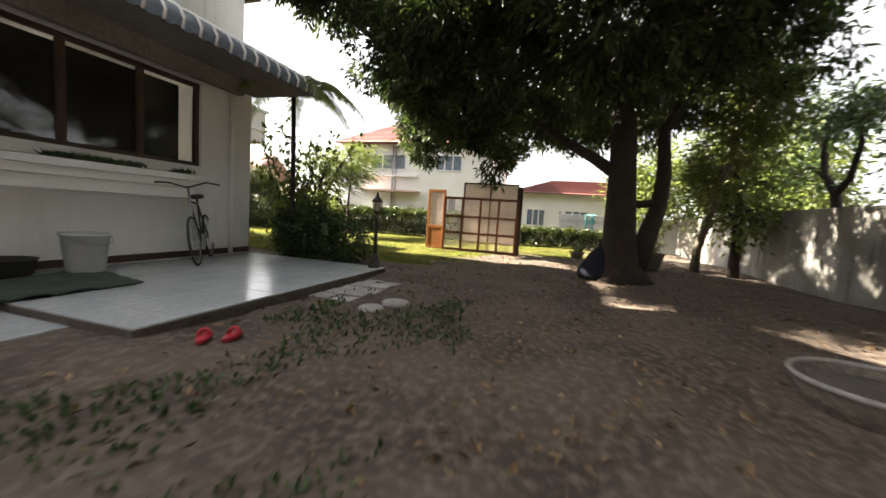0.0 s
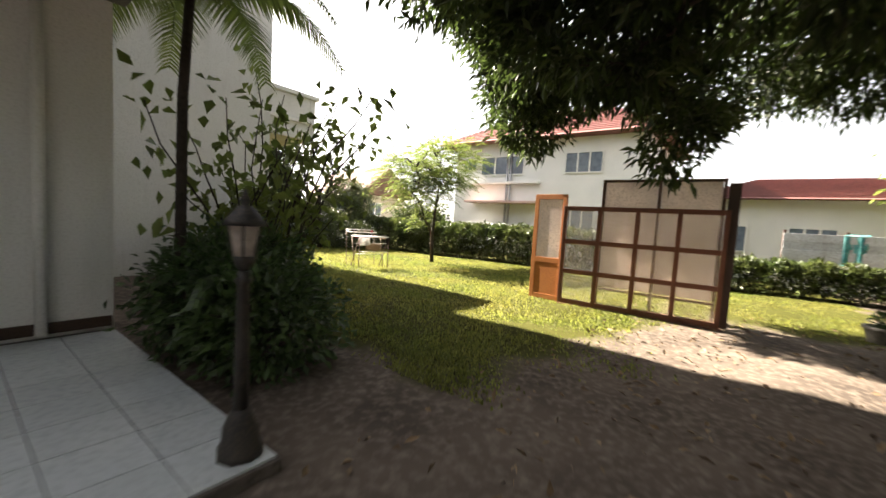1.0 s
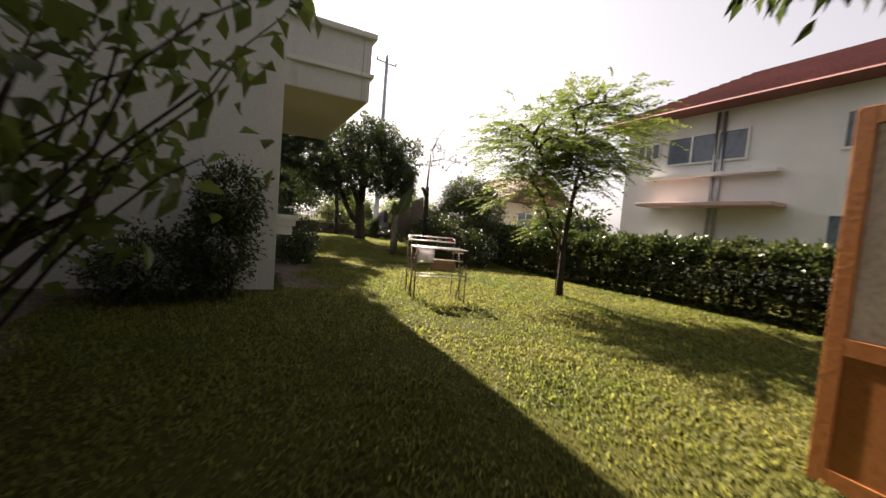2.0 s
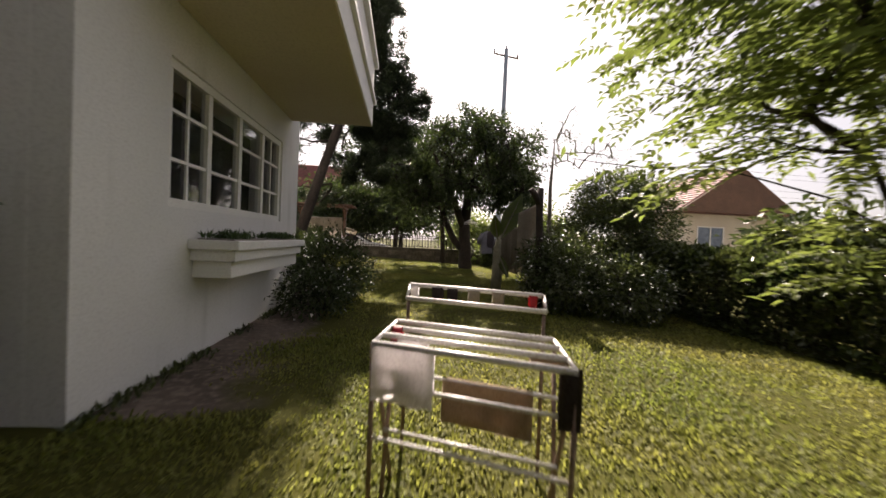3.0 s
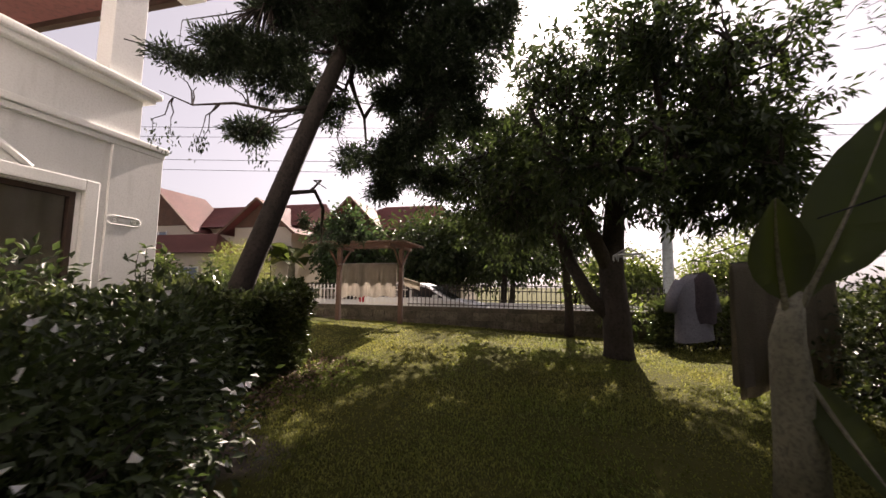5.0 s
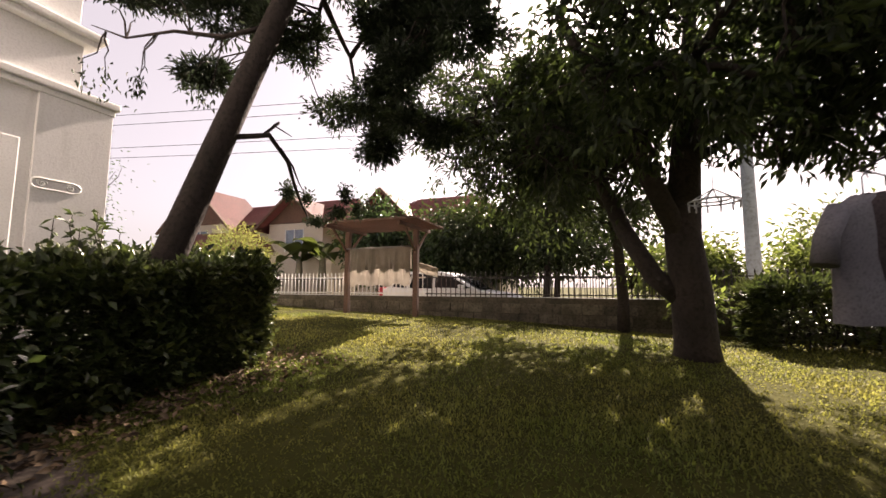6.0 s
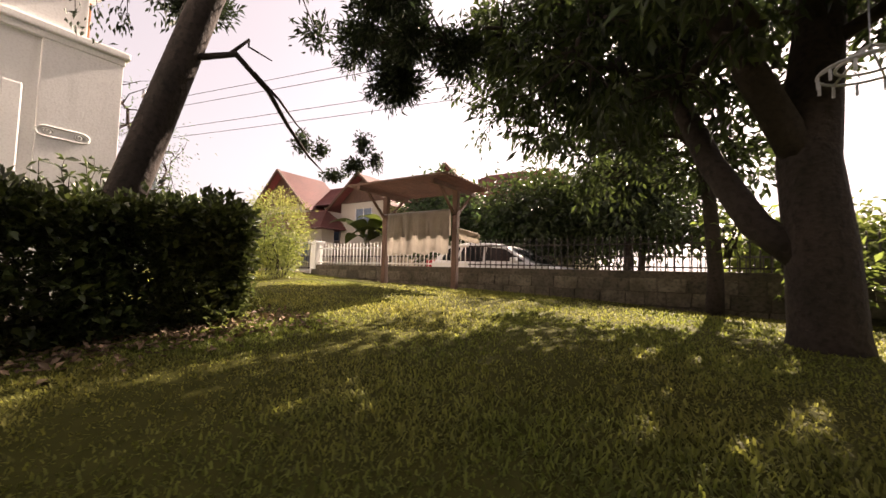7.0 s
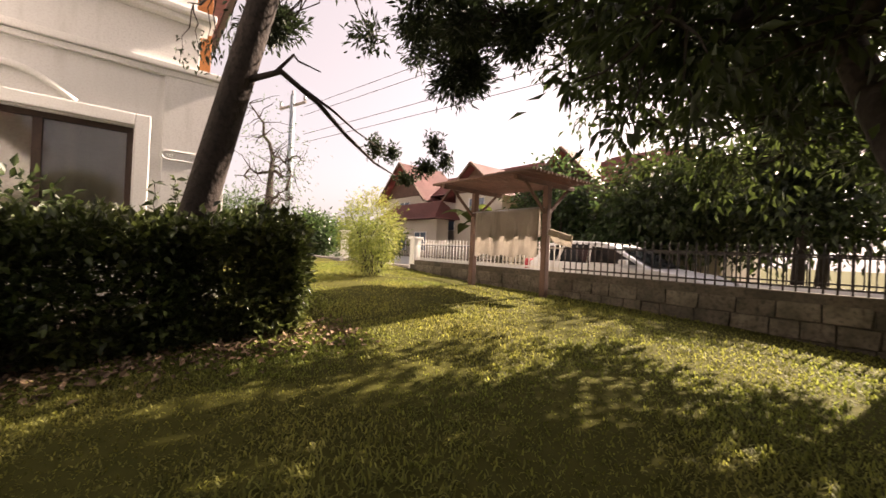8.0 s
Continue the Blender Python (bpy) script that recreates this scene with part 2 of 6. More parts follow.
def prism(profile, length, m):
    """The (u, v) outline pushed along w by length, then posed by m (u, v, w are local x, z, y)."""
    bm = bmesh.new()
    a = [bm.verts.new(m @ Vector((u, 0, v))) for u, v in profile]
    b = [bm.verts.new(m @ Vector((u, length, v))) for u, v in profile]
    k = len(a)
    for i in range(k):
        bm.faces.new((a[i], a[(i + 1) % k], b[(i + 1) % k], b[i]))
    bm.faces.new(a[::-1])
    bm.faces.new(b)
    bmesh.ops.recalc_face_normals(bm, faces=bm.faces)
    return bm


def gz(x, y):
    """Height of the ground: level by the house, rising gently to the street wall."""
    s = min(max((y - 9.0) / 9.5, 0.0), 1.0)
    s = s * s * (3 - 2 * s)
    t = min(max((y - 19.15) / 0.5, 0.0), 1.0)
    h = s * (0.50 - 0.035 * max(min(x + 1, 5.0), -6.0))
    return h * (1 - t) + 0.12 * t + 0.03 * math.sin(0.9 * x + 1.3) * math.sin(0.7 * y)


# ---- plants ----
RNG = np.random.default_rng(7)


def leaves(name, pos, up, length, width, material, parent, label="", droop=0.3, fold=0.25):
    """One mesh of folded leaves at the places pos, pointing about along up (unit rows)."""
    k = len(pos)
    d = up + RNG.normal(0, 0.55, (k, 3))
    d[:, 2] -= droop
    d /= np.linalg.norm(d, axis=1, keepdims=True) + 1e-9
    side = np.cross(d, RNG.normal(0, 0.5, (k, 3)) + (0, 0, 1))
    side /= np.linalg.norm(side, axis=1, keepdims=True) + 1e-9
    nrm = np.cross(side, d)
    ln = length * RNG.uniform(0.6, 1.3, (k, 1))
    wd = width * RNG.uniform(0.7, 1.25, (k, 1))
    mid = pos + d * ln * 0.45
    tip = pos + d * ln - nrm * ln * 0.12
    v = np.stack([pos, mid + side * wd / 2 + nrm * wd * fold, tip, mid - side * wd / 2 + nrm * wd * fold], 1).reshape(-1, 3)
    b = np.arange(k)[:, None] * 4
    f = np.concatenate([b + (0, 1, 2), b + (0, 2, 3)], 1).reshape(-1, 3)
    return raw(name, v, f, material, parent, label)


def in_blobs(blobs, count, shell=0.5):
    """Places inside ellipsoids (centre, radii), thicker towards their skins, and the way outwards."""
    vol = np.array([r[0] * r[1] * r[2] for _, r in blobs]) ** 0.8
    which = RNG.choice(len(blobs), count, p=vol / vol.sum())
    c = np.array([b[0] for b in blobs], float)[which]
    r = np.array([b[1] for b in blobs], float)[which]
    d = RNG.normal(0, 1, (count, 3))
    d /= np.linalg.norm(d, axis=1, keepdims=True)
    rad = (shell + (1 - shell) * RNG.random((count, 1))) * RNG.uniform(0.86, 1.1, (count, 1))
    return c + d * r * rad, d


def curve_to(a, b, segs=5, sag=0.0, wob=0.08):
    a, b = np.array(a, float), np.array(b, float)
    t = np.linspace(0, 1, segs + 1)[:, None]
    p = a + (b - a) * t
    p[:, 2:] += sag * (4 * t * (1 - t))
    p[1:-1] += RNG.normal(0, wob * np.linalg.norm(b - a) / segs, (segs - 1, 3))
    return p


def tree(name, label, trunks, blobs, clumps, per, size, leaf_mat, bark_mat, clump_r=0.35, limbs=12, droop=0.35, shell=0.45, twig=0.012, category="tree", limb_r=0.07, bare=0.0, feathered=None, crook=0.25):
    """trunks: (points, radii) polylines; the crown's leaves grow in clumps on twigs in the blobs."""
    root = empty(name, label, category)
    bm = bmesh.new()
    nodes = []
    for pts, radii in trunks:
        tube(bm, pts, radii, 12)
        nodes += [np.array(p) for p in pts[len(pts) // 2:]]
    centre, out = in_blobs(blobs, clumps, shell)
    order = RNG.permutation(clumps)
    for i in order[:limbs]:
        nd = min(nodes, key=lambda q: np.linalg.norm(q - centre[i]) + 0.6 * max(0, q[2] - centre[i][2]))
        p = curve_to(nd, centre[i], 6, 0.15, crook)
        ln = np.linalg.norm(p[-1] - p[0])
        tube(bm, p, list(np.linspace(min(limb_r, 0.03 + 0.02 * ln), 0.012, 7)), 7)
        nodes += list(p[2:])
    far = np.array(nodes)
    for i in order[limbs:]:
        nd = far[np.argmin(np.linalg.norm(far - centre[i], axis=1))]
        tube(bm, curve_to(nd, centre[i], 3, 0.05, 0.2), [twig * 1.4, twig, twig * 0.7, twig * 0.4], 4, False)
    part("trunk", bm, bark_mat, root)
    keep = order[int(bare * clumps):]
    pos = np.repeat(centre[keep], per, 0) + RNG.normal(0, clump_r * 0.55, (len(keep) * per, 3)) * (1, 1, 0.8)
    up = np.repeat(out[keep], per, 0) * 0.5 + (pos - np.repeat(centre[keep], per, 0)) / clump_r * 0.6
    if feathered:
        up[:, 2] = 0.3 * up[:, 2] + 0.15
        pinnate("crown", pos, up, feathered[0], feathered[1], size, leaf_mat, root)
    else:
        leaves("crown", pos, up, size[0], size[1], leaf_mat, root, droop=droop)
    return root


def pinnate(name, base, heading, length, pairs, size, material, parent, label=""):
    """One mesh of feathered leaves: a row of leaflet pairs along each arching rib."""
    k = len(base)
    d = heading / (np.linalg.norm(heading, axis=1, keepdims=True) + 1e-9)
    side = np.cross(d, (0, 0, 1.0))
    side /= np.linalg.norm(side, axis=1, keepdims=True) + 1e-9
    ln = length * RNG.uniform(0.7, 1.25, (k, 1))
    vs, ribs = [], []
    for j in range(pairs + 1):
        t = (j + 0.8) / (pairs + 0.8)
        p = base + d * ln * t - np.array((0, 0, 1.0)) * ln * 0.42 * t * t
        for sg in ((-1, 1) if j < pairs else (0,)):
            w = side * sg * 0.85 + d * 0.5 - np.array((0, 0, 0.18)) + RNG.normal(0, 0.14, (k, 3))
            w /= np.linalg.norm(w, axis=1, keepdims=True)
            q = np.cross(w, np.array((0, 0, 1.0)) + RNG.normal(0, 0.18, (k, 3)))
            q /= np.linalg.norm(q, axis=1, keepdims=True) + 1e-9
            l_ = size[0] * RNG.uniform(0.75, 1.15, (k, 1))
            m_ = p + w * l_ * 0.5 + (0, 0, 0.008)
            vs.append(np.stack([p, m_ + q * size[1] / 2, p + w * l_ - (0, 0, 0.012), m_ - q * size[1] / 2], 1))
        ribs.append(p)
    v = np.concatenate(vs).reshape(-1, 3)
    b = np.arange(len(v) // 4)[:, None] * 4
    f = np.concatenate([b + (0, 1, 2), b + (0, 2, 3)], 1).reshape(-1, 3)
    for a_, c_ in zip([base] + ribs[:-1], ribs):
        o = len(v)
        v = np.concatenate([v, np.stack([a_ - side * 0.003, a_ + side * 0.003, c_ + side * 0.003], 1).reshape(-1, 3)])
        f = np.concatenate([f, (o + np.arange(k)[:, None] * 3 + (0, 1, 2))])
    return raw(name, v, f, material, parent, label)


def bush(name, label, blobs, count, size, leaf_mat, category="shrub", shell=0.6, droop=0.1, flowers=0):
    """A dense shrub: stems from the ground, and leaves through the blobs."""
    root = empty(name, label, category)
    bm = bmesh.new()
    for c, r in blobs:
        for _ in range(6):
            a = (c[0] + RNG.uniform(-0.3, 0.3) * r[0], c[1] + RNG.uniform(-0.3, 0.3) * r[1], max(c[2] - r[2], gz(c[0], c[1])) - 0.02)
            b = (c[0] + RNG.uniform(-0.8, 0.8) * r[0], c[1] + RNG.uniform(-0.8, 0.8) * r[1], c[2] + RNG.uniform(0, 0.7) * r[2])
            tube(bm, curve_to(a, b, 4, 0.05, 0.2), [0.018, 0.015, 0.012, 0.009, 0.005], 5, False)
    tagged(part("twig_mass", bm, M_BARK, root), kind="stuff")
    pos, out = in_blobs(blobs, count, shell)
    pos = pos + RNG.normal(0, 0.07, pos.shape)
    ok = pos[:, 2] > [gz(p[0], p[1]) + 0.01 for p in pos]
    leaves("foliage", pos[ok], out[ok], size[0], size[1], leaf_mat, root, droop=droop)
    if flowers:
        pos, out = in_blobs(blobs, flowers, 1.0)
        tagged(leaves("blossom", pos, out, 0.055, 0.05, M_FLOWER, root, "small pale flowers", droop=0), kind="stuff")
    return root


def hedge(name, label, x0, x1, y0, y1, h, count, size, leaf_mat):
    """A clipped hedge: leaves through a block, thickest at its faces, over a twiggy inside."""
    root = empty(name, label, "hedge")
    bm = bmesh.new()
    for _ in range(int(14 * max(x1 - x0, y1 - y0))):
        x, y = RNG.uniform(x0 + 0.15, x1 - 0.15), RNG.uniform(y0 + 0.15, y1 - 0.15)
        z = gz(x, y)
        tube(bm, curve_to((x, y, z - 0.02), (x + RNG.uniform(-0.2, 0.2), y + RNG.uniform(-0.2, 0.2), z + h * 0.85), 3, 0, 0.2), [0.015, 0.012, 0.009, 0.005], 4, False)
    tagged(part("twig_mass", bm, M_BARK, root), kind="stuff")
    u = RNG.random((count, 3))
    out = np.zeros((count, 3))
    face = RNG.choice(5, count, p=(0.26, 0.12, 0.17, 0.1, 0.35))
    dep = RNG.random(count) ** 2 * 0.25
    for k, (ax, v) in enumerate(((0, 1), (0, 0), (1, 1), (1, 0), (2, 1))):
        s = face == k
        u[s, ax] = v
        out[s, ax] = 1 if v else -1
    x, y = x0 + (x1 - x0) * u[:, 0], y0 + (y1 - y0) * u[:, 1]
    z0h = h * u[:, 2]
    wav = 0.06 * np.sin(5 * x + 2 * y) * np.sin(4 * z0h) + 0.05 * np.sin(9 * y + 5 * z0h) + 0.04 * np.sin(13 * x + 7 * z0h) + RNG.normal(0, 0.05, count)
    z = np.array([gz(a, b) for a, b in zip(x, y)]) + 0.04 + (h - 0.04) * u[:, 2]
    pos = np.stack([x, y, z], 1) + out * (wav - dep)[:, None]
    leaves("foliage", pos, out + (0, 0, 0.3), size[0], size[1], leaf_mat, root, droop=0)
    return root


# ---- ground ----
def axis_marks(lo, hi, step, outer):
    mid = list(np.arange(lo, hi + 1e-6, step))
    return [lo - d for d in reversed(outer)] + mid + [hi + d for d in outer]


def ground_mat():
    m = mat("lawn_and_bare_soil", [(0.125, 0.1, 0.082), (0.07, 0.056, 0.047), (0.19, 0.155, 0.125)], 1.1, 14, 0.95, 0.5, spec=0.05)
    n, l = m.node_tree.nodes, m.node_tree.links
    geo = n.new("ShaderNodeNewGeometry")
    sep = n.new("ShaderNodeSeparateXYZ")
    l.new(geo.outputs["Position"], sep.inputs[0])
    t = n.new("ShaderNodeTexNoise")
    t.inputs["Scale"].default_value = 1.6
    t.inputs["Detail"].default_value = 6
    l.new(geo.outputs["Position"], t.inputs["Vector"])

    def calc(op, a, b):
        k = n.new("ShaderNodeMath")
        k.operation = op
        for s, v in ((k.inputs[0], a), (k.inputs[1], b)):
            if isinstance(v, (int, float)):
                s.default_value = v
            else:
                l.new(v, s)
        return k.outputs[0]

    wob = calc("MULTIPLY", calc("SUBTRACT", t.outputs[0], 0.5), 1.6)
    south = calc("ADD", calc("ADD", sep.outputs[1], calc("MULTIPLY", sep.outputs[0], 0.18)), 3.0)
    west = calc("ADD", calc("ADD", sep.outputs[0], 3.0), calc("MULTIPLY", calc("MAXIMUM", calc("SUBTRACT", sep.outputs[1], 13.5), 0.0), 20.0))
    bed = calc("ADD", calc("SUBTRACT", sep.outputs[0], 0.15), calc("MULTIPLY", calc("MAXIMUM", calc("ABSOLUTE", calc("SUBTRACT", sep.outputs[1], 8.8), 0.0), 3.4), 5.0))
    bed = calc("SUBTRACT", bed, 17.0)
    south = calc("MAXIMUM", south, calc("MINIMUM", calc("SUBTRACT", sep.outputs[0], 2.3), calc("ADD", sep.outputs[1], 6.6)))
    f = calc("ADD", calc("MINIMUM", calc("MINIMUM", south, west), bed), wob)
    r = n.new("ShaderNodeMapRange")
    r.inputs[1].default_value, r.inputs[2].default_value = -0.15, 0.25
    l.new(f, r.inputs[0])
    t2 = n.new("ShaderNodeTexNoise")
    t2.inputs["Scale"].default_value = 9
    t2.inputs["Detail"].default_value = 6
    l.new(geo.outputs["Position"], t2.inputs["Vector"])
    g = n.new("ShaderNodeMix")
    g.data_type = "RGBA"
    g.inputs[6].default_value, g.inputs[7].default_value = (0.035, 0.04, 0.009, 1), (0.07, 0.066, 0.016, 1)
    l.new(t2.outputs[0], g.inputs[0])
    b = n["Principled BSDF"]
    soil = b.inputs["Base Color"].links[0].from_socket
    x = n.new("ShaderNodeMix")
    x.data_type = "RGBA"
    l.new(r.outputs[0], x.inputs[0])
    l.new(soil, x.inputs[6])
    l.new(g.outputs[2], x.inputs[7])
    l.new(x.outputs[2], b.inputs["Base Color"])
    return m


OUTER = [2, 5, 10, 20, 40, 80, 160, 400]
gx, gy = axis_marks(-14, 9, 0.16, OUTER), axis_marks(-12, 20, 0.16, OUTER)
GV = []
for yy in gy:
    for xx in gx:
        rough = 0.05 * noise.noise(Vector((xx * 0.9, yy * 0.9, 0))) + 0.018 * noise.noise(Vector((xx * 4, yy * 4, 3))) + 0.012 * noise.noise(Vector((xx * 9, yy * 9, 5)))
        soil = 1.0 if yy < -1.5 or xx < -3 else 0.5
        GV.append((xx, yy, gz(xx, yy) + rough * soil))
W = len(gx)
GF = [(j * W + i, j * W + i + 1, (j + 1) * W + i + 1, (j + 1) * W + i) for j in range(len(gy) - 1) for i in range(W - 1)]
tagged(raw("ground", GV, GF, ground_mat(), smooth=True), "uneven lawn giving way to trodden bare earth", "ground", kind="structure")

# road beyond the low street wall
thing("road", boxed(-160, 160, 20.2, 26.5, -0.1, 0.135, bevel=0.01), M_ROAD, "sunlit pale concrete street behind the wall", "road", kind="structure")


# ---- house ----
def wall(name, x0, x1, y0, y1, z0, z1, material=None, label="white painted plaster house wall with grey run-down stains"):
    return thing(name, boxed(x0, x1, y0, y1, z0, z1, bevel=0.012), material or M_WALL, label, "wall", kind="structure")


def pierced(name, plane, a0, a1, z0, z1, thick, hole, label):
    """A wall in the plane ('x' or 'y', outer face at plane[1], going inwards by thick) with one opening hole = (b0, b1, h0, h1)."""
    bm = bmesh.new()
    b0, b1, h0, h1 = hole
    for u0, u1, w0, w1 in ((a0, b0, z0, z1), (b1, a1, z0, z1), (b0, b1, z0, h0), (b0, b1, h1, z1)):
        p0, p1 = sorted((plane[1], plane[1] + thick))
        if plane[0] == "x":
            box(bm, p0, p1, u0, u1, w0, w1)
        else:
            box(bm, u0, u1, p0, p1, w0, w1)
    bmesh.ops.remove_doubles(bm, verts=bm.verts, dist=0.0005)
    return thing(name, bm, M_WALL, label, "wall", kind="structure")


# Main block walls raised to 8.1 out of view so their shadow reaches farther.
pierced("wall_east", ("x", -0.73), 5.12, 10.43, -0.2, 8.1, -0.25, (6.16, 9.42, 1.53, 2.92), "white plaster house wall with a wide window")
wall("wall_south_main", -4.6, -0.98, 5.12, 5.37, -0.2, 8.1)
wall("wall_north_main", -3.6, -0.98, 10.18, 10.43, -0.2, 8.1)
pierced("wall_terrace", ("y", 1.0), -14.0, -4.6, -0.2, 4.3, 0.25, (-9.9, -5.78, 1.8, 3.3), "white plaster wall behind the tiled terrace with a dark window")
wall("wall_terrace_end", -4.85, -4.6, 1.25, 5.37, -0.2, 4.3)
wall("roof_slab_terrace", -14.0, -4.85, 1.25, 5.12, 4.05, 4.28, label="flat concrete roof over the terrace rooms")
# Upper storey added above the terrace rooms so its shadow covers the yard.
wall("wall_upper", -14.0, -5.2, 2.3, 2.55, 4.28, 7.3)
wall("wall_upper_end", -5.45, -5.2, 2.55, 5.1, 4.28, 7.3)
wall("wall_west", -14.0, -13.75, 1.25, 14.0, -0.2, 4.3)
pierced("wall_northeast", ("x", -3.6), 10.43, 14.1, -0.2, 3.56, -0.25, (11.2, 13.02, 0.9, 2.69), "white plaster wall with a curtained window in a moulded frame")
wall("wall_north", -13.75, -3.85, 13.85, 14.1, -0.2, 3.56)
wall("floor_upper", -13.7, -3.62, 10.5, 14.08, 3.4, 3.56, label="concrete floor slab of the upper veranda")
wall("floor_main", -10.0, -1.0, 5.4, 10.2, 3.3, 3.45, label="concrete floor slab inside the house")
wall("wall_inner", -10.2, -10.0, 5.37, 13.8, -0.2, 6.6)



# roof of the two-storey block
def hip_roof(name, x0, x1, y0, y1, z, rise, over, material, label, ridge="y"):
    root = empty(name, label, "roof", kind="structure")
    bm = bmesh.new()
    x0, x1, y0, y1 = x0 - over, x1 + over, y0 - over, y1 + over
    cx, cy = (x0 + x1) / 2, (y0 + y1) / 2
    ins = min(x1 - x0, y1 - y0) / 2
    r0, r1 = ((cx, y0 + ins), (cx, y1 - ins)) if ridge == "y" else ((x0 + ins, cy), (x1 - ins, cy))
    v = [bm.verts.new(p) for p in ((x0, y0, z), (x1, y0, z), (x1, y1, z), (x0, y1, z), (*r0, z + rise), (*r1, z + rise))]
    faces = ((0, 1, 4), (1, 2, 5, 4), (2, 3, 5), (3, 0, 4, 5)) if ridge == "y" else ((0, 1, 5, 4), (1, 2, 5), (2, 3, 4, 5), (3, 0, 4))
    for f in faces:
        bm.faces.new([v[i] for i in f])
    bm.faces.new([v[i] for i in (3, 2, 1, 0)])
    bmesh.ops.recalc_face_normals(bm, faces=bm.faces)
    part("roof_deck", bm, material, root)
    # rows of tiles as proud courses
    rows, tb = 14, bmesh.new()
    for f in faces:
        ps = [v_co for v_co in [((x0, y0, z), (x1, y0, z), (x1, y1, z), (x0, y1, z), (*r0, z + rise), (*r1, z + rise))[i] for i in f]]
        low = [Vector(p) for p in ps if abs(p[2] - z) < 1e-6]
        high = [Vector(p) for p in ps if p[2] > z + 1e-6]
        a, b = low[0], low[1]
        ta, tb2 = (high[0], high[0]) if len(high) == 1 else sorted(high, key=lambda h: (h - a).length)
        for k in range(rows):
            s = k / rows
            tube(tb, [a.lerp(ta, s) + Vector((0, 0, 0.02)), b.lerp(tb2, s) + Vector((0, 0, 0.02))], 0.035, 5)
    tagged(part("tile_course", tb, material, root), kind="stuff")
    fb = bmesh.new()
    for p, q in (((x0, y0), (x1, y0)), ((x1, y0), (x1, y1)), ((x1, y1), (x0, y1)), ((x0, y1), (x0, y0))):
        tube(fb, [(*p, z - 0.06), (*q, z - 0.06)], 0.09, 4)
    part("fascia", fb, M_WOOD_D, root)
    return root


# Unseen roofs, raised so that their shadows fall across the yard.
hip_roof("roof_terrace_wing", -13.9, -5.4, 2.5, 5.0, 7.3, 2.6, 0.6, M_TILE, "unseen red tiled roof added over the terrace wing to cast shade", ridge="x")
hip_roof("roof_main", -9.9, -1.0, 5.5, 10.2, 8.1, 2.6, 0.65, M_TILE, "unseen red tiled hip roof over the house, raised to cast shade", ridge="x")


def window(name, plane, a0, a1, z0, z1, cols, rows, label, frame_mat, bar=0.035, depth=0.07, wide=0.07, inset=0.08, sign=-1, back=M_DARKIN, split=(), curtain=None, pane_mat=None):
    """A window in an opening: outer frame, mullions, panes and a curtain or dark sheet behind them."""
    root = empty(name, label, "window", kind="structure")
    f0 = plane[1] + sign * inset

    def piece(nm, u0, u1, w0, w1, d0, d1, mt, lab="", bev=0.006):
        p0, p1 = sorted((f0 + sign * d0, f0 + sign * d1))
        bm = boxed(p0, p1, u0, u1, w0, w1, bevel=bev) if plane[0] == "x" else boxed(u0, u1, p0, p1, w0, w1, bevel=bev)
        return part(nm, bm, mt, root, lab)

    piece("frame_bottom", a0, a1, z0, z0 + wide, -0.02, depth, frame_mat)
    piece("frame_top", a0, a1, z1 - wide, z1, -0.02, depth, frame_mat)
    piece("frame_side", a0, a0 + wide, z0 + wide, z1 - wide, -0.02, depth, frame_mat)
    piece("frame_side", a1 - wide, a1, z0 + wide, z1 - wide, -0.02, depth, frame_mat)
    cw = (a1 - a0) / cols
    for i in range(1, cols):
        u = a0 + i * cw
        piece("mullion", u - 0.045, u + 0.045, z0 + wide, z1 - wide, -0.015, depth, frame_mat)
    for i in range(cols):
        u0, u1 = a0 + i * cw + 0.05, a0 + (i + 1) * cw - 0.05
        g = piece("pane", u0, u1, z0 + wide, z1 - wide, 0.03, 0.036, pane_mat or M_GLASS, bev=0)
        g.visible_shadow = False
        for j in range(1, rows):
            w = z0 + (z1 - z0) * j / rows
            piece("glazing_bar", u0, u1, w - bar / 2, w + bar / 2, 0.0, 0.028, frame_mat, bev=0.003)
        if i in split:
            u = (u0 + u1) / 2
            piece("glazing_bar", u - bar / 2, u + bar / 2, z0 + wide, z1 - wide, 0.002, 0.026, frame_mat, bev=0.003)
    if curtain:
        n = int((a1 - a0) / 0.045)
        bm = bmesh.new()
        prev = None
        for k in range(n + 1):
            u = a0 + (a1 - a0) * k / n
            d = f0 + sign * (0.085 + 0.03 * math.sin(k * 1.3) + 0.012 * math.sin(k * 3.1))
            row = [bm.verts.new((d, u, w) if plane[0] == "x" else (u, d, w)) for w in (z0 + 0.01, z1 - 0.01)]
            if prev:
                bm.faces.new((prev[0], row[0], row[1], prev[1])).smooth = True
            prev = row
        bmesh.ops.solidify(bm, geom=bm.faces[:], thickness=0.004)
        part("curtain", bm, curtain, root, "hanging pleated curtain behind the glass")
    else:
        # The room's darkness is painted on a sheet behind the panes.
        piece("unlit_room_sheet", a0, a1, z0, z1, 0.5, 0.52, back, "dark sheet in place of the unlit room behind the glass", bev=0)
    return root


window("window_1", ("x", -0.73), 6.16, 9.42, 1.53, 2.92, 4, 3, "wide white-framed casement window with thin glazing bars", M_TRIM, inset=0.05, split=(0, 3), wide=0.09)
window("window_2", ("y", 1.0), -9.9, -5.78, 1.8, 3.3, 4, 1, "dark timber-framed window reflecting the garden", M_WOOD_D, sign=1)
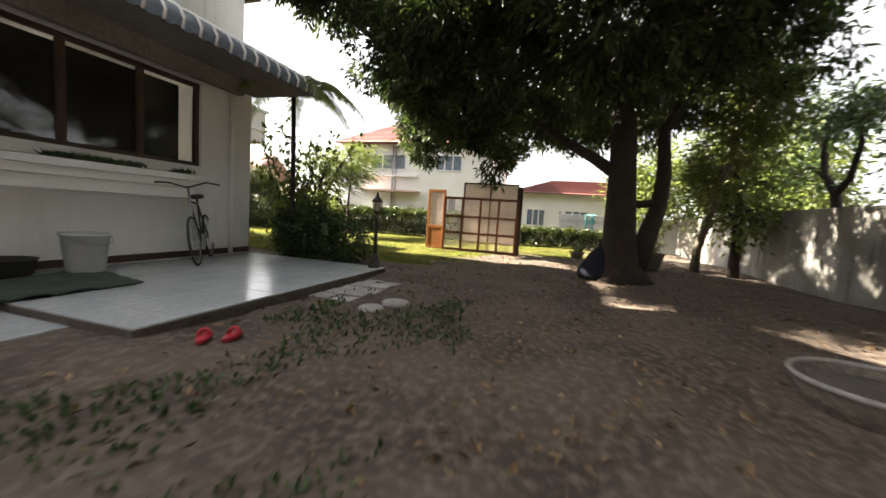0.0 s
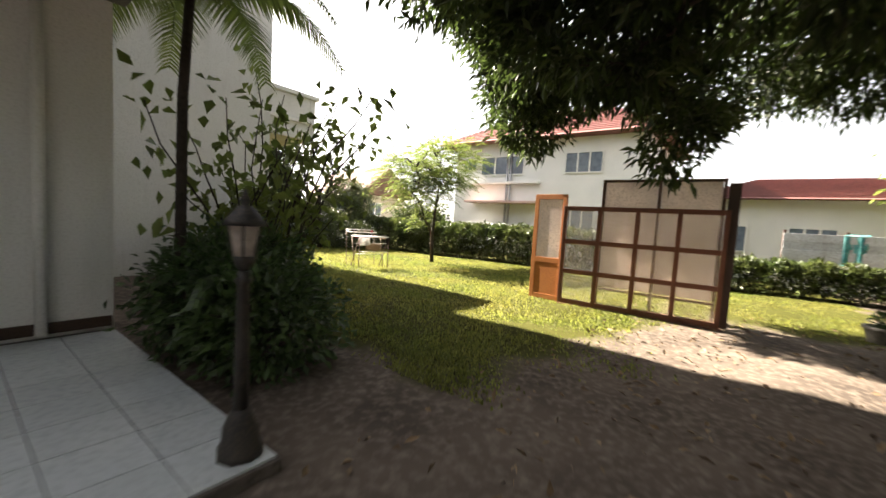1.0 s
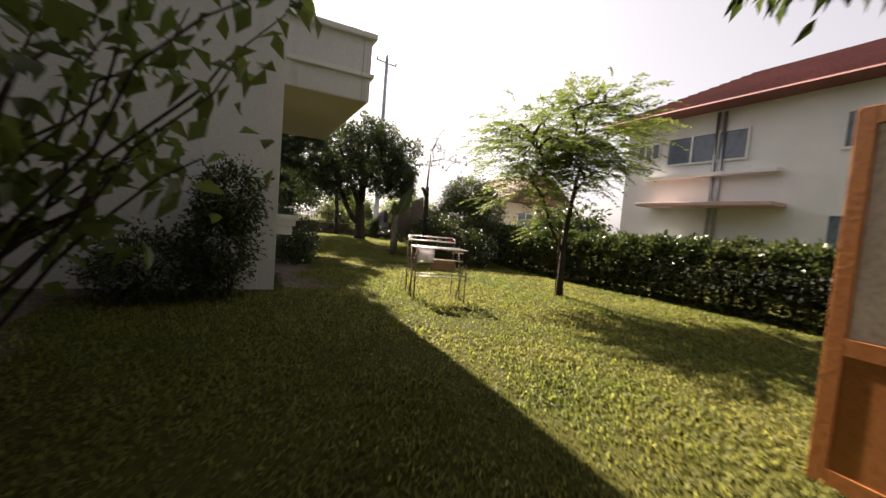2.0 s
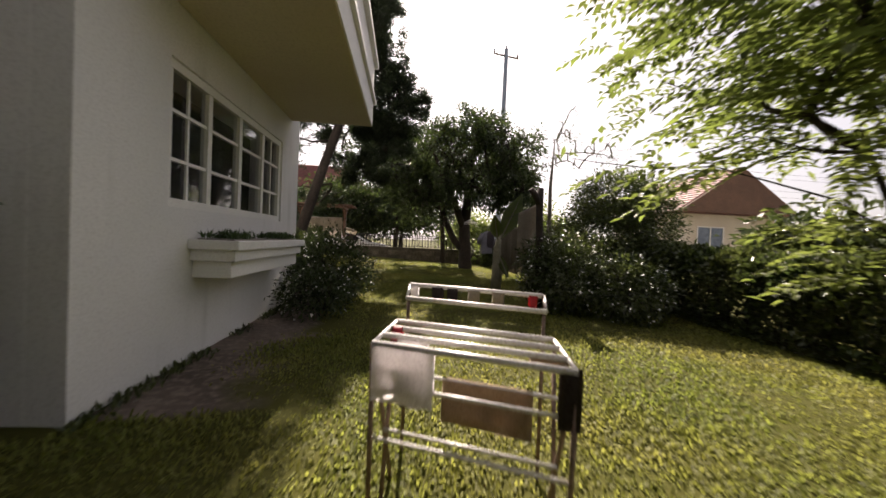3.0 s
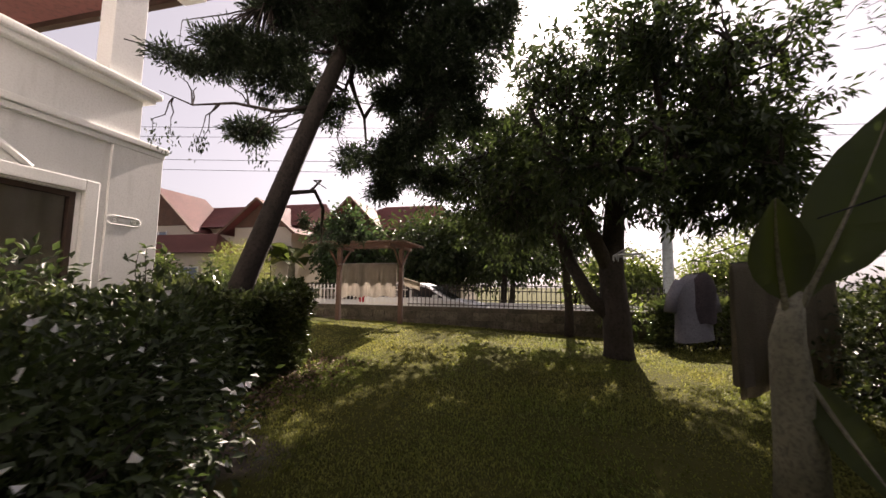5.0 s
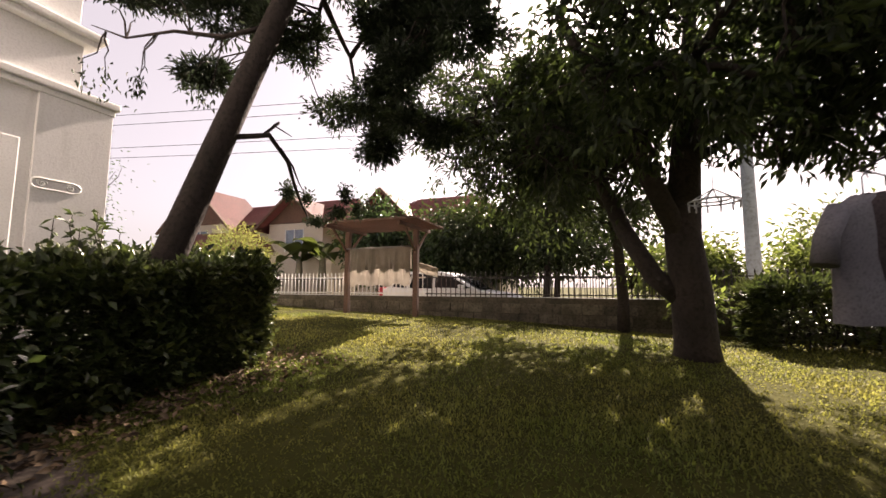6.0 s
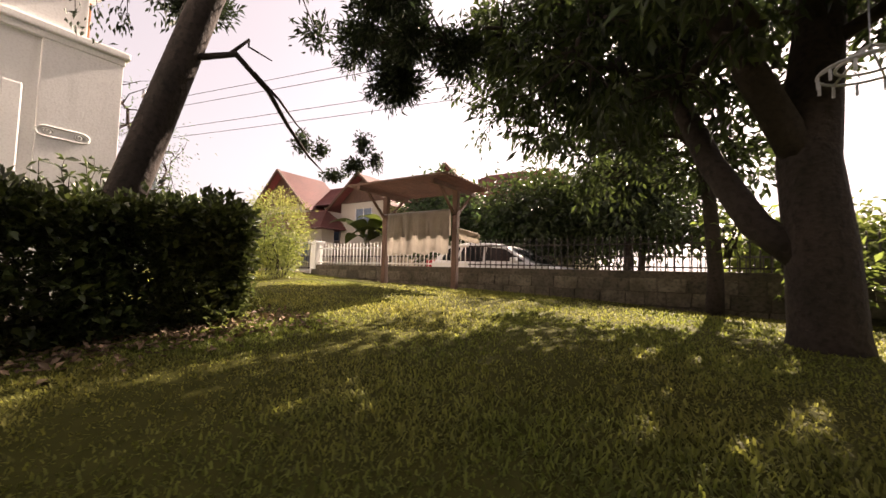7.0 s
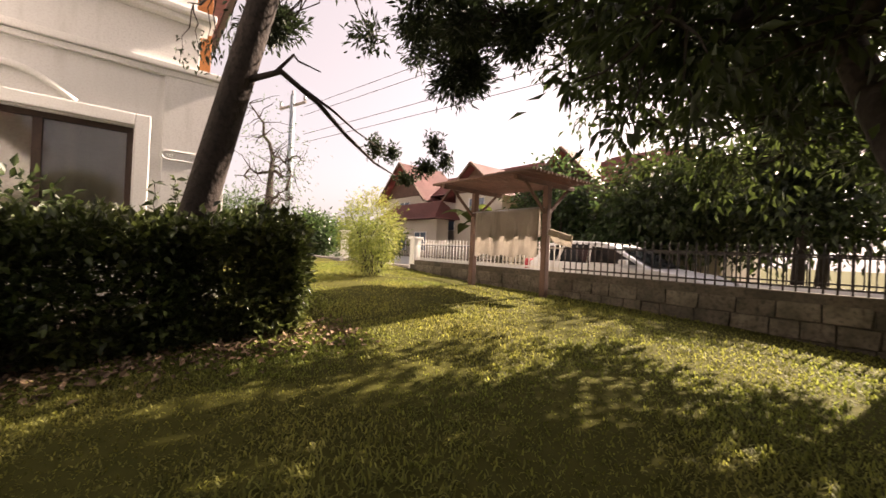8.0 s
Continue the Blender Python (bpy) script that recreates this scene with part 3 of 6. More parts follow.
window("window_3", ("x", -3.6), 11.2, 13.02, 0.9, 2.69, 2, 1, "dark-framed window with beige curtains", M_WOOD_D, inset=0.1, curtain=M_CURTAIN, pane_mat=glass("clear_glass", (0.98, 0.99, 0.98)))


def flower_box(name, plane, a0, a1, top, out, sign, label):
    """A stepped plaster planter on the wall, filled with earth and low plants."""
    root = empty(name, label, "planter")
    steps = [(0.0, 0.10, out), (0.1, 0.22, out - 0.05), (0.22, 0.4, out - 0.11)]
    for k, (d0, d1, o) in enumerate(steps):
        p0, p1 = sorted((plane[1], plane[1] + sign * o))
        i = 0.05 * k
        bm = boxed(p0, p1, a0 + i, a1 - i, top - d1, top - d0, bevel=0.012) if plane[0] == "x" else boxed(a0 + i, a1 - i, p0, p1, top - d1, top - d0, bevel=0.012)
        part("moulding", bm, M_TRIM, root)
    p0, p1 = sorted((plane[1] + sign * 0.06, plane[1] + sign * (out - 0.07)))
    bm = boxed(p0, p1, a0 + 0.07, a1 - 0.07, top - 0.03, top + 0.012) if plane[0] == "x" else boxed(a0 + 0.07, a1 - 0.07, p0, p1, top - 0.03, top + 0.012)
    part("earth", bm, M_CONC, root, "dry dark earth")
    n = int((a1 - a0) * 330)
    a, p = RNG.uniform(a0 + 0.1, a1 - 0.1, n), RNG.uniform(p0, p1, n)
    keep = np.sin(a * 3.1) + np.sin(a * 7.7) * 0.6 > -0.35
    a, p = a[keep], p[keep]
    pos = np.stack([p, a, np.full(len(a), top + 0.01)], 1) if plane[0] == "x" else np.stack([a, p, np.full(len(a), top + 0.01)], 1)
    tagged(leaves("greenery", pos, np.tile((0.0, 0, 1.0), (len(pos), 1)), 0.1, 0.025, M_LEAF_S, root, "short straggly greenery", droop=-0.3), kind="stuff")
    return root


flower_box("flower_box", ("x", -0.73), 6.5, 9.15, 1.23, 0.5, 1, "white stepped plaster flower box under the window")
flower_box("flower_box", ("y", 1.0), -10.2, -6.1, 1.6, 0.45, -1, "long white stepped plaster flower box above the terrace")

# balcony over the east window
bal = empty("balcony", "white plaster balcony with a cream underside jutting over the window", "balcony", kind="structure")
part("slab", boxed(-0.725, 0.74, 5.5, 9.88, 3.43, 3.6, bevel=0.01), M_SOFFIT, bal, "cream painted underside")
part("parapet", boxed(0.6, 0.755, 5.48, 9.9, 3.44, 4.55, bevel=0.012), M_WALL, bal)
part("parapet", boxed(-0.722, 0.598, 5.48, 5.62, 3.44, 4.55, bevel=0.012), M_WALL, bal)
part("parapet", boxed(-0.722, 0.598, 9.76, 9.9, 3.44, 4.55, bevel=0.012), M_WALL, bal)
part("moulding", boxed(0.57, 0.81, 5.42, 9.96, 3.86, 3.94, bevel=0.02), M_TRIM, bal)
part("moulding", boxed(-0.72, 0.565, 5.42, 5.475, 3.86, 3.94, bevel=0.01), M_TRIM, bal)
part("coping", boxed(0.55, 0.83, 5.4, 9.98, 4.552, 4.66, bevel=0.02), M_TRIM, bal)
part("coping", boxed(-0.72, 0.545, 5.4, 5.66, 4.552, 4.66, bevel=0.02), M_TRIM, bal)

# moulded ledges, pilaster and veranda of the north-east wall
ver = empty("veranda", "upper veranda with moulded ledges, column and orange timber", "veranda", kind="structure")
part("ledge", boxed(-3.84, -3.5, 10.45, 14.16, 3.565, 3.66, bevel=0.02), M_TRIM, ver)
part("ledge", boxed(-3.84, -3.54, 10.45, 14.12, 3.48, 3.56, bevel=0.015), M_TRIM, ver)
part("parapet", boxed(-3.8, -3.58, 10.45, 13.72, 3.662, 4.28, bevel=0.01), M_WALL, ver)
part("cornice", boxed(-3.86, -3.46, 10.45, 13.84, 4.282, 4.36, bevel=0.02), M_TRIM, ver)
part("cornice", boxed(-3.9, -3.4, 10.45, 13.9, 4.362, 4.46, bevel=0.025), M_TRIM, ver)
part("column", boxed(-3.85, -3.56, 13.2, 13.66, 4.462, 6.6, bevel=0.015), M_WALL, ver)
part("roof_beam", boxed(-3.95, -3.45, 10.45, 14.6, 6.6, 6.85, bevel=0.02), M_WALL, ver)
part("timber_panel", boxed(-4.64, -4.58, 13.76, 13.98, 3.55, 6.62, bevel=0.01), M_WOOD_O, ver, "orange varnished timber board")
part("pilaster", boxed(-3.598, -3.55, 13.33, 14.1, 0.0, 3.48, bevel=0.01), M_WALL, ver)
orn = bmesh.new()
tube(orn, [(-3.552, 13.57 + 0.24 * math.cos(a * math.pi / 14), 2.38 + 0.085 * math.sin(a * math.pi / 14) * (1 + 0.3 * math.cos(a * math.pi / 7))) for a in range(29)], 0.013, 6)
for c in (13.43, 13.71):
    tube(orn, [(-3.552, c + 0.05 * (1 - k / 22) * math.cos(k * 0.6), 2.38 + 0.05 * (1 - k / 22) * math.sin(k * 0.6)) for k in range(18)], 0.012, 5)
part("ornament", orn, M_TRIM, ver, "low relief plaster scroll")
trim = bmesh.new()
for u0, u1, w0, w1 in ((13.03, 13.2, 0.75, 2.86), (11.0, 13.03, 2.7, 2.86), (10.98, 11.19, 0.75, 2.7)):
    box(trim, -3.598, -3.52, u0, u1, w0, w1, bevel=0.015)
part("window_surround", trim, M_TRIM, ver)
arch = bmesh.new()
tube(arch, [(-3.57, 12.45 - 0.09 * k, 2.86 + 0.3 * math.sin(min(k / 7, 1) * math.pi / 2)) for k in range(17)], 0.045, 6)
part("arch_moulding", arch, M_TRIM, ver)
hip_roof("roof_veranda", -9.6, -3.9, 10.5, 14.2, 6.86, 1.3, 0.45, M_TILE, "red tiled roof over the veranda", ridge="x")
thing("roof_beam_end", boxed(-0.3, -0.15, 9.9, 12.2, 4.9, 5.06, bevel=0.01, m=Matrix.Translation((-0.9, 0, 0))), M_WOOD_D, "dark timber rafter jutting from the upper storey", "rafter", kind="structure")

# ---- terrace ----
M_RISER = mat("dark_brown_concrete", [(0.12, 0.1, 0.088), (0.08, 0.068, 0.06), (0.05, 0.043, 0.038)], 2, 22, 0.9, 0.3)
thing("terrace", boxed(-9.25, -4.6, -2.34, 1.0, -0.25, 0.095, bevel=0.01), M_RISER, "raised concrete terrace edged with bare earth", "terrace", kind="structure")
thing("terrace_step", boxed(-14.0, -9.25, -1.6, 1.0, -0.25, 0.03, bevel=0.01), M_TERR, "lower pale landing beside the terrace", "terrace", kind="structure")
thing("skirting", boxed(-12.0, -4.62, 0.975, 0.998, 0.13, 0.24, bevel=0.003), M_WOOD_D, "dark tiled skirting along the terrace wall", "skirting", kind="structure")

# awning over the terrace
# Dark grey stands in for the shade beneath the awning.
M_UNDER = mat("shade_grey_board", [(0.2, 0.18, 0.16), (0.15, 0.135, 0.12), (0.1, 0.09, 0.08)], 1.2, 24, 0.9, 0.1)
awn = empty("awning", "blue-grey corrugated awning on a pale soffit over the terrace window", "awning")
bm = bmesh.new()
prev = None
for k in range(190):
    x = -12.0 + k * 0.04
    dz = 0.022 * math.cos(k * 1.05)
    row = [bm.verts.new((x, y, z + dz)) for y, z in ((1.0, 4.03), (0.3, 3.89), (-0.25, 3.77), (-0.47, 3.67), (-0.55, 3.54), (-0.53, 3.43))]
    if prev:
        for i in range(5):
            bm.faces.new((prev[i], row[i], row[i + 1], prev[i + 1])).smooth = True
    prev = row
bmesh.ops.solidify(bm, geom=bm.faces[:], thickness=0.006)
part("corrugated_sheet", bm, M_AWN, awn)
part("soffit", boxed(-12.0, -4.5, -0.46, 0.995, 3.44, 3.47, bevel=0.004), M_UNDER, awn, "flat underside coloured dark grey for the shade beneath")
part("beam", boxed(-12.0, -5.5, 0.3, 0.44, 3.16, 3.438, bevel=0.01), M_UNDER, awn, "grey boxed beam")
for k in range(30):
    x = -12.0 + k * 0.255
    part("rib", tube(bmesh.new(), [(x, 0.2, 3.915), (x, -0.26, 3.815), (x, -0.5, 3.7), (x, -0.59, 3.54), (x, -0.56, 3.42)], 0.022, 5), M_TRIM, awn)
thing("drain_pipe", tube(bmesh.new(), [(-5.15, 0.93, 3.43), (-5.15, 0.93, 0.14)], 0.045, 12), M_TRIM, "white drain pipe down the terrace wall", "pipe")

# ---- garden lamp ----
lamp = empty("garden_lamp", "black cast garden lamp with a glass lantern beside the terrace", "lamp")
LX, LY = -4.74, -2.16
part("base", lathe([(0.12, 0), (0.12, 0.05), (0.1, 0.08), (0.095, 0.16), (0.06, 0.24), (0.045, 0.27)], 8, at=(LX, LY, 0.1)), M_IRON, lamp)
part("post", lathe([(0.04, 0.27), (0.036, 0.6), (0.03, 0.95), (0.045, 0.97), (0.03, 0.99), (0.03, 1.02)], 12, at=(LX, LY, 0.1)), M_IRON, lamp)
part("lantern_cup", lathe([(0.02, 1.02), (0.05, 1.06), (0.062, 1.1)], 8, at=(LX, LY, 0.1)), M_IRON, lamp)
lantern = part("lantern_glass", lathe([(0.055, 1.1), (0.082, 1.26)], 8, at=(LX, LY, 0.1)), M_DUSTY, lamp, "dusty glass lantern")
for k in range(6):
    a = k * math.pi / 3
    part("lantern_bar", tube(bmesh.new(), [(LX + 0.06 * math.cos(a), LY + 0.06 * math.sin(a), 1.2), (LX + 0.088 * math.cos(a), LY + 0.088 * math.sin(a), 1.36)], 0.006, 4), M_IRON, lamp)
part("lantern_cap", lathe([(0.11, 1.26), (0.105, 1.285), (0.05, 1.35), (0.025, 1.37), (0.03, 1.39), (0.008, 1.45)], 8, at=(LX, LY, 0.1)), M_IRON, lamp)

# ---- timber frame wall with dusty panes, and the door leaf beside it ----
frm = empty("timber_window_wall", "standing red-brown timber window wall with dusty panes", "window frame")
A, B = Vector((1.62, -1.55, 0)), Vector((1.72, -4.06, 0))
d = (B - A)
FM = Matrix.Translation(A) @ Matrix.Rotation(math.atan2(d.y, d.x), 4, "Z")
L = d.length
H = 1.87
for u in (0.0, L * 0.25, L * 0.5, L * 0.75, L):
    part("post", boxed(u - 0.035, u + 0.035, -0.04, 0.04, 0.0, H, bevel=0.008, m=FM), M_WOOD_R, frm)
for k, z in enumerate((0.05, 0.63, 1.2, H - 0.04)):
    for i in range(4):
        part("rail", boxed(L * 0.25 * i + 0.035, L * 0.25 * (i + 1) - 0.035, -0.032, 0.032, z - 0.04, z + 0.04, bevel=0.006, m=FM), M_WOOD_R, frm)
for i in range(4):
    for z0, z1 in ((0.09, 0.59), (0.67, 1.16), (1.24, H - 0.08)):
        part("pane", boxed(L * 0.25 * i + 0.036, L * 0.25 * (i + 1) - 0.036, -0.004, 0.004, z0, z1, m=FM), M_PANE, frm)
part("sill_board", boxed(-0.06, L + 0.06, -0.07, 0.07, -0.05, 0.008, bevel=0.01, m=FM), M_WOOD_R, frm)
part("stay_post", boxed(L - 0.02, L + 0.14, 0.1, 0.2, 0.0, 2.3, bevel=0.01, m=FM), M_WOOD_D, frm)
back = empty("sheet_screen", "pale translucent sheeting on a thin timber frame", "screen")
BM2 = FM @ Matrix.Translation((0.55, 0.5, 0))
for u in (0.0, 0.95, 1.9):
    part("post", boxed(u - 0.025, u + 0.025, -0.03, 0.03, 0.0, 2.42, bevel=0.005, m=BM2), M_WOOD_G, back)
for z in (0.3, 1.4, 2.4):
    part("rail", boxed(0.0, 1.9, 0.032, 0.06, z - 0.025, z + 0.025, bevel=0.004, m=BM2), M_WOOD_G, back)
for i in range(2):
    part("sheet", boxed(0.03 + 0.95 * i, 0.92 + 0.95 * i, -0.004, 0.004, 0.35, 2.37, m=BM2), M_DUSTY, back)
leaf = empty("door_leaf", "orange varnished door leaf with a frosted pane standing on grass", "door")
DM = Matrix.Translation((1.75, -0.86, 0)) @ Matrix.Rotation(math.radians(-96), 4, "Z")
for u0, u1, z0, z1 in ((0, 0.09, 0, 2.1), (0.6, 0.69, 0, 2.1)):
    part("stile", boxed(u0, u1, -0.02, 0.02, z0, z1, bevel=0.005, m=DM), M_WOOD_O, leaf)
for z0, z1 in ((0.0, 0.1), (0.74, 0.84), (2.0, 2.1)):
    part("rail", boxed(0.09, 0.6, -0.02, 0.02, z0, z1, bevel=0.005, m=DM), M_WOOD_O, leaf)
part("lower_panel", boxed(0.09, 0.6, -0.012, 0.012, 0.1, 0.74, m=DM), M_WOOD_O, leaf)
part("pane", boxed(0.09, 0.6, -0.004, 0.004, 0.84, 2.0, m=DM), M_DUSTY, leaf, "white frosted pane")

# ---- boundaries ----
thing("boundary_wall", boxed(-14.0, 12.0, -11.15, -11.0, -0.2, 1.9, bevel=0.02), M_WALL_OLD, "old white boundary wall streaked black with mould, its plaster dimmed to look less lit", "wall", kind="structure")
# Unseen wall, added to close the yard and block low western sky.
thing("west_boundary_wall", boxed(-16.15, -16.0, -11.0, 1.25, -0.2, 2.6, bevel=0.02), M_WALL_OLD, "unseen old plaster wall added to close the yard and block sky light", "wall", kind="structure")
thing("street_wall_end", boxed(-14.0, -5.62, 19.06, 19.22, 0.0, 0.78, bevel=0.02), M_CONC, "low pale concrete wall along the street", "wall", kind="structure")
thing("street_wall", boxed(-5.6, 9.0, 19.05, 19.22, 0.0, 0.94, bevel=0.02), M_STONE, "low mossy dark stone wall along the street", "wall", kind="structure")
fence = empty("street_fence", "picket fence on the street wall, left part white, shaded right part coloured dark", "fence")
pickets = []
# Two picket colours: white, and dark for the run that stands in shade.
for mt in (M_TRIM, M_IRON):
    bm = bmesh.new()
    tube(bm, [(0, 0, 0.0), (0, 0, 0.5)], 0.011, 5)
    lathe([(0.011, 0.5), (0.019, 0.52), (0.003, 0.57)], 5, bm)
    pickets.append(part("picket", bm, mt, fence))
for i in range(118):
    x = -5.55 + i * 0.115
    # East of x = -1 the pickets take the dark shade colour.
    old = x > -1.0
    o = pickets[old] if i in (0, 117) else new("picket", pickets[old].data)
    o.parent = fence
    o.location = (x, 19.13, 0.93)
for z in (1.0, 1.37):
    part("rail", boxed(-5.6, -1.0, 19.118, 19.142, z - 0.015, z + 0.015), M_TRIM, fence)
    part("rail", boxed(-0.99, 7.95, 19.118, 19.142, z - 0.012, z + 0.012), M_IRON, fence)


def pillar(x, y, z0, h, w=0.22):
    p = empty("gate_pillar", "white plaster pillar with a moulded cap", "pillar", "street pillars")
    part("shaft", boxed(x - w / 2, x + w / 2, y - w / 2, y + w / 2, z0, z0 + h, bevel=0.012), M_TRIM, p)
    part("cap", boxed(x - w / 2 - 0.05, x + w / 2 + 0.05, y - w / 2 - 0.05, y + w / 2 + 0.05, z0 + h, z0 + h + 0.07, bevel=0.015), M_TRIM, p)


pillar(-10.3, 19.14, 0.0, 1.75)
pillar(-5.7, 19.14, 0.0, 1.5)

# ---- hedges and shrubs ----
hedge("clipped_hedge", "dense clipped dark green hedge beside the house", -2.6, -1.0, 10.9, 14.5, 1.12, 45000, (0.085, 0.05), M_LEAF_H)
hedge("boundary_hedge", "long garden hedge with sunlit yellow-green tops", 6.9, 8.1, -0.5, 16.0, 1.25, 90000, (0.11, 0.065), M_LEAF_H)
hedge("low_hedge", "low shaggy hedge by the far fence", 7.3, 8.3, -7.5, -2.6, 0.8, 20000, (0.11, 0.065), M_LEAF_H)
hedge("street_hedge", "shaggy dark hedge along the street wall with sunlit tops", 4.8, 8.6, 17.6, 18.6, 0.85, 18000, (0.1, 0.055), M_LEAF_H)

tree("shade_tree", "old spreading shade tree with a forked trunk and dark leaves, crown extended unseen to cast shade",
     [([(-1.9, -6.9, -0.15), (-1.88, -6.88, 0.12), (-1.86, -6.84, 0.35), (-1.86, -6.8, 0.9), (-1.8, -6.75, 2.0), (-1.75, -6.7, 3.2), (-1.5, -6.6, 4.4), (-1.0, -6.4, 5.6)], [0.78, 0.56, 0.42, 0.36, 0.31, 0.27, 0.22, 0.12]),
      ([(-1.8, -7.1, 0.1), (-1.6, -7.38, 0.9), (-1.45, -7.6, 1.7), (-1.4, -7.66, 2.4), (-1.5, -7.55, 3.4), (-1.2, -8.2, 4.6)], [0.3, 0.22, 0.18, 0.16, 0.13, 0.08]),
      ([(-1.85, -6.85, 1.7), (-1.6, -7.25, 1.75), (-1.48, -7.55, 1.8)], [0.1, 0.09, 0.09]),
      ([(-1.8, -6.75, 2.3), (-1.7, -6.1, 2.75), (-1.5, -5.2, 3.3), (-1.2, -4.2, 4.0)], [0.16, 0.13, 0.1, 0.05])],
     [((-1.4, -5.9, 5.5), (5.0, 4.9, 2.1)), ((-0.4, -2.5, 4.2), (2.0, 1.5, 1.2)), ((1.3, -3.2, 3.1), (0.9, 0.8, 0.8)), ((-4.4, -6.0, 4.6), (2.1, 2.2, 1.3)), ((2.4, -7.3, 5.0), (1.9, 2.0, 1.4)),
      ((1.9, -1.5, 4.7), (2.2, 1.5, 1.0)), ((-0.6, -0.7, 5.3), (2.0, 1.2, 0.9)), ((1.6, 0.2, 5.6), (1.6, 1.0, 0.8)), ((3.8, -3.3, 4.8), (2.0, 2.0, 1.2)), ((4.6, -5.6, 5.2), (2.0, 2.0, 1.3)),
      # Further blobs, mostly out of view, added to cast shade and block sky.
      ((-7.2, -6.0, 6.2), (3.0, 2.8, 1.0)), ((-5.0, -3.6, 5.4), (2.0, 1.5, 0.9)), ((-2.4, -2.2, 5.2), (1.9, 1.1, 0.9)), ((-5.5, -8.6, 5.6), (3.0, 2.0, 1.0)), ((0.5, -9.3, 5.2), (2.2, 1.6, 1.1)),
      ((-2.9, -0.7, 6.7), (1.7, 1.0, 0.8)), ((-2.6, 2.0, 7.6), (1.9, 1.1, 0.8)), ((3.4, 0.0, 5.7), (1.7, 0.9, 0.7)), ((-3.6, -3.6, 6.6), (2.4, 1.8, 0.9)),
      ((-9.5, -5.5, 6.0), (2.6, 2.6, 0.9)), ((-8.6, -9.0, 5.4), (2.6, 2.0, 1.1)), ((-11.5, -8.0, 5.6), (2.2, 2.4, 1.0)),
      ((-1.2, -1.4, 6.2), (2.4, 1.2, 0.9)), ((0.6, -0.4, 6.3), (2.2, 1.0, 0.8)), ((-2.6, 0.6, 7.2), (2.0, 1.0, 0.8)),
      ((-3.6, 1.5, 7.3), (2.2, 1.2, 0.8)), ((-1.4, 1.3, 7.1), (2.0, 1.2, 0.8)), ((-3.4, 2.8, 8.2), (2.2, 1.2, 0.8)), ((1.5, -0.6, 4.0), (1.2, 0.9, 0.8)), ((1.3, -0.9, 3.3), (0.7, 0.6, 0.5)), ((2.7, -0.2, 4.6), (1.3, 1.0, 0.8))],
     3200, 50, (0.21, 0.068), M_LEAF_M, M_BARK, 0.25, 46, limb_r=0.13)
tree("leaning_tree", "slanting pale-barked tree with bright leaves by the boundary wall",
     [([(2.3, -9.55, -0.1), (2.03, -9.5, 0.7), (1.2, -9.5, 1.9), (0.3, -9.5, 3.1), (-0.2, -9.4, 4.2)], [0.15, 0.12, 0.1, 0.08, 0.04])],
     [((0.7, -9.5, 3.3), (1.9, 0.9, 1.2)), ((2.4, -9.8, 2.6), (1.2, 0.8, 0.9)), ((-0.6, -9.7, 4.2), (1.4, 0.9, 0.8))],
     190, 44, (0.15, 0.06), M_LEAF_B, M_BARK_P, 0.28, 14, limb_r=0.05)
tree("crooked_tree", "crooked dark-limbed tree reaching over the boundary wall",
     [([(0.9, -12.1, -0.1), (0.85, -12.1, 1.8), (0.9, -12.05, 2.4), (1.4, -12.0, 2.9), (1.6, -12.0, 3.8), (1.3, -11.9, 4.6)], [0.16, 0.13, 0.12, 0.09, 0.07, 0.03]),
      ([(0.9, -12.05, 2.4), (0.4, -12.0, 2.7), (0.0, -11.9, 3.4), (0.1, -11.9, 4.3)], [0.1, 0.08, 0.06, 0.03])],
     [((1.4, -12.0, 4.3), (1.6, 1.0, 0.8)), ((-0.3, -11.9, 4.2), (1.3, 0.9, 0.8)), ((2.8, -12.2, 3.2), (1.1, 0.8, 0.6))],
     90, 26, (0.18, 0.07), M_LEAF_S, M_BARK, 0.3, 16, limb_r=0.05)
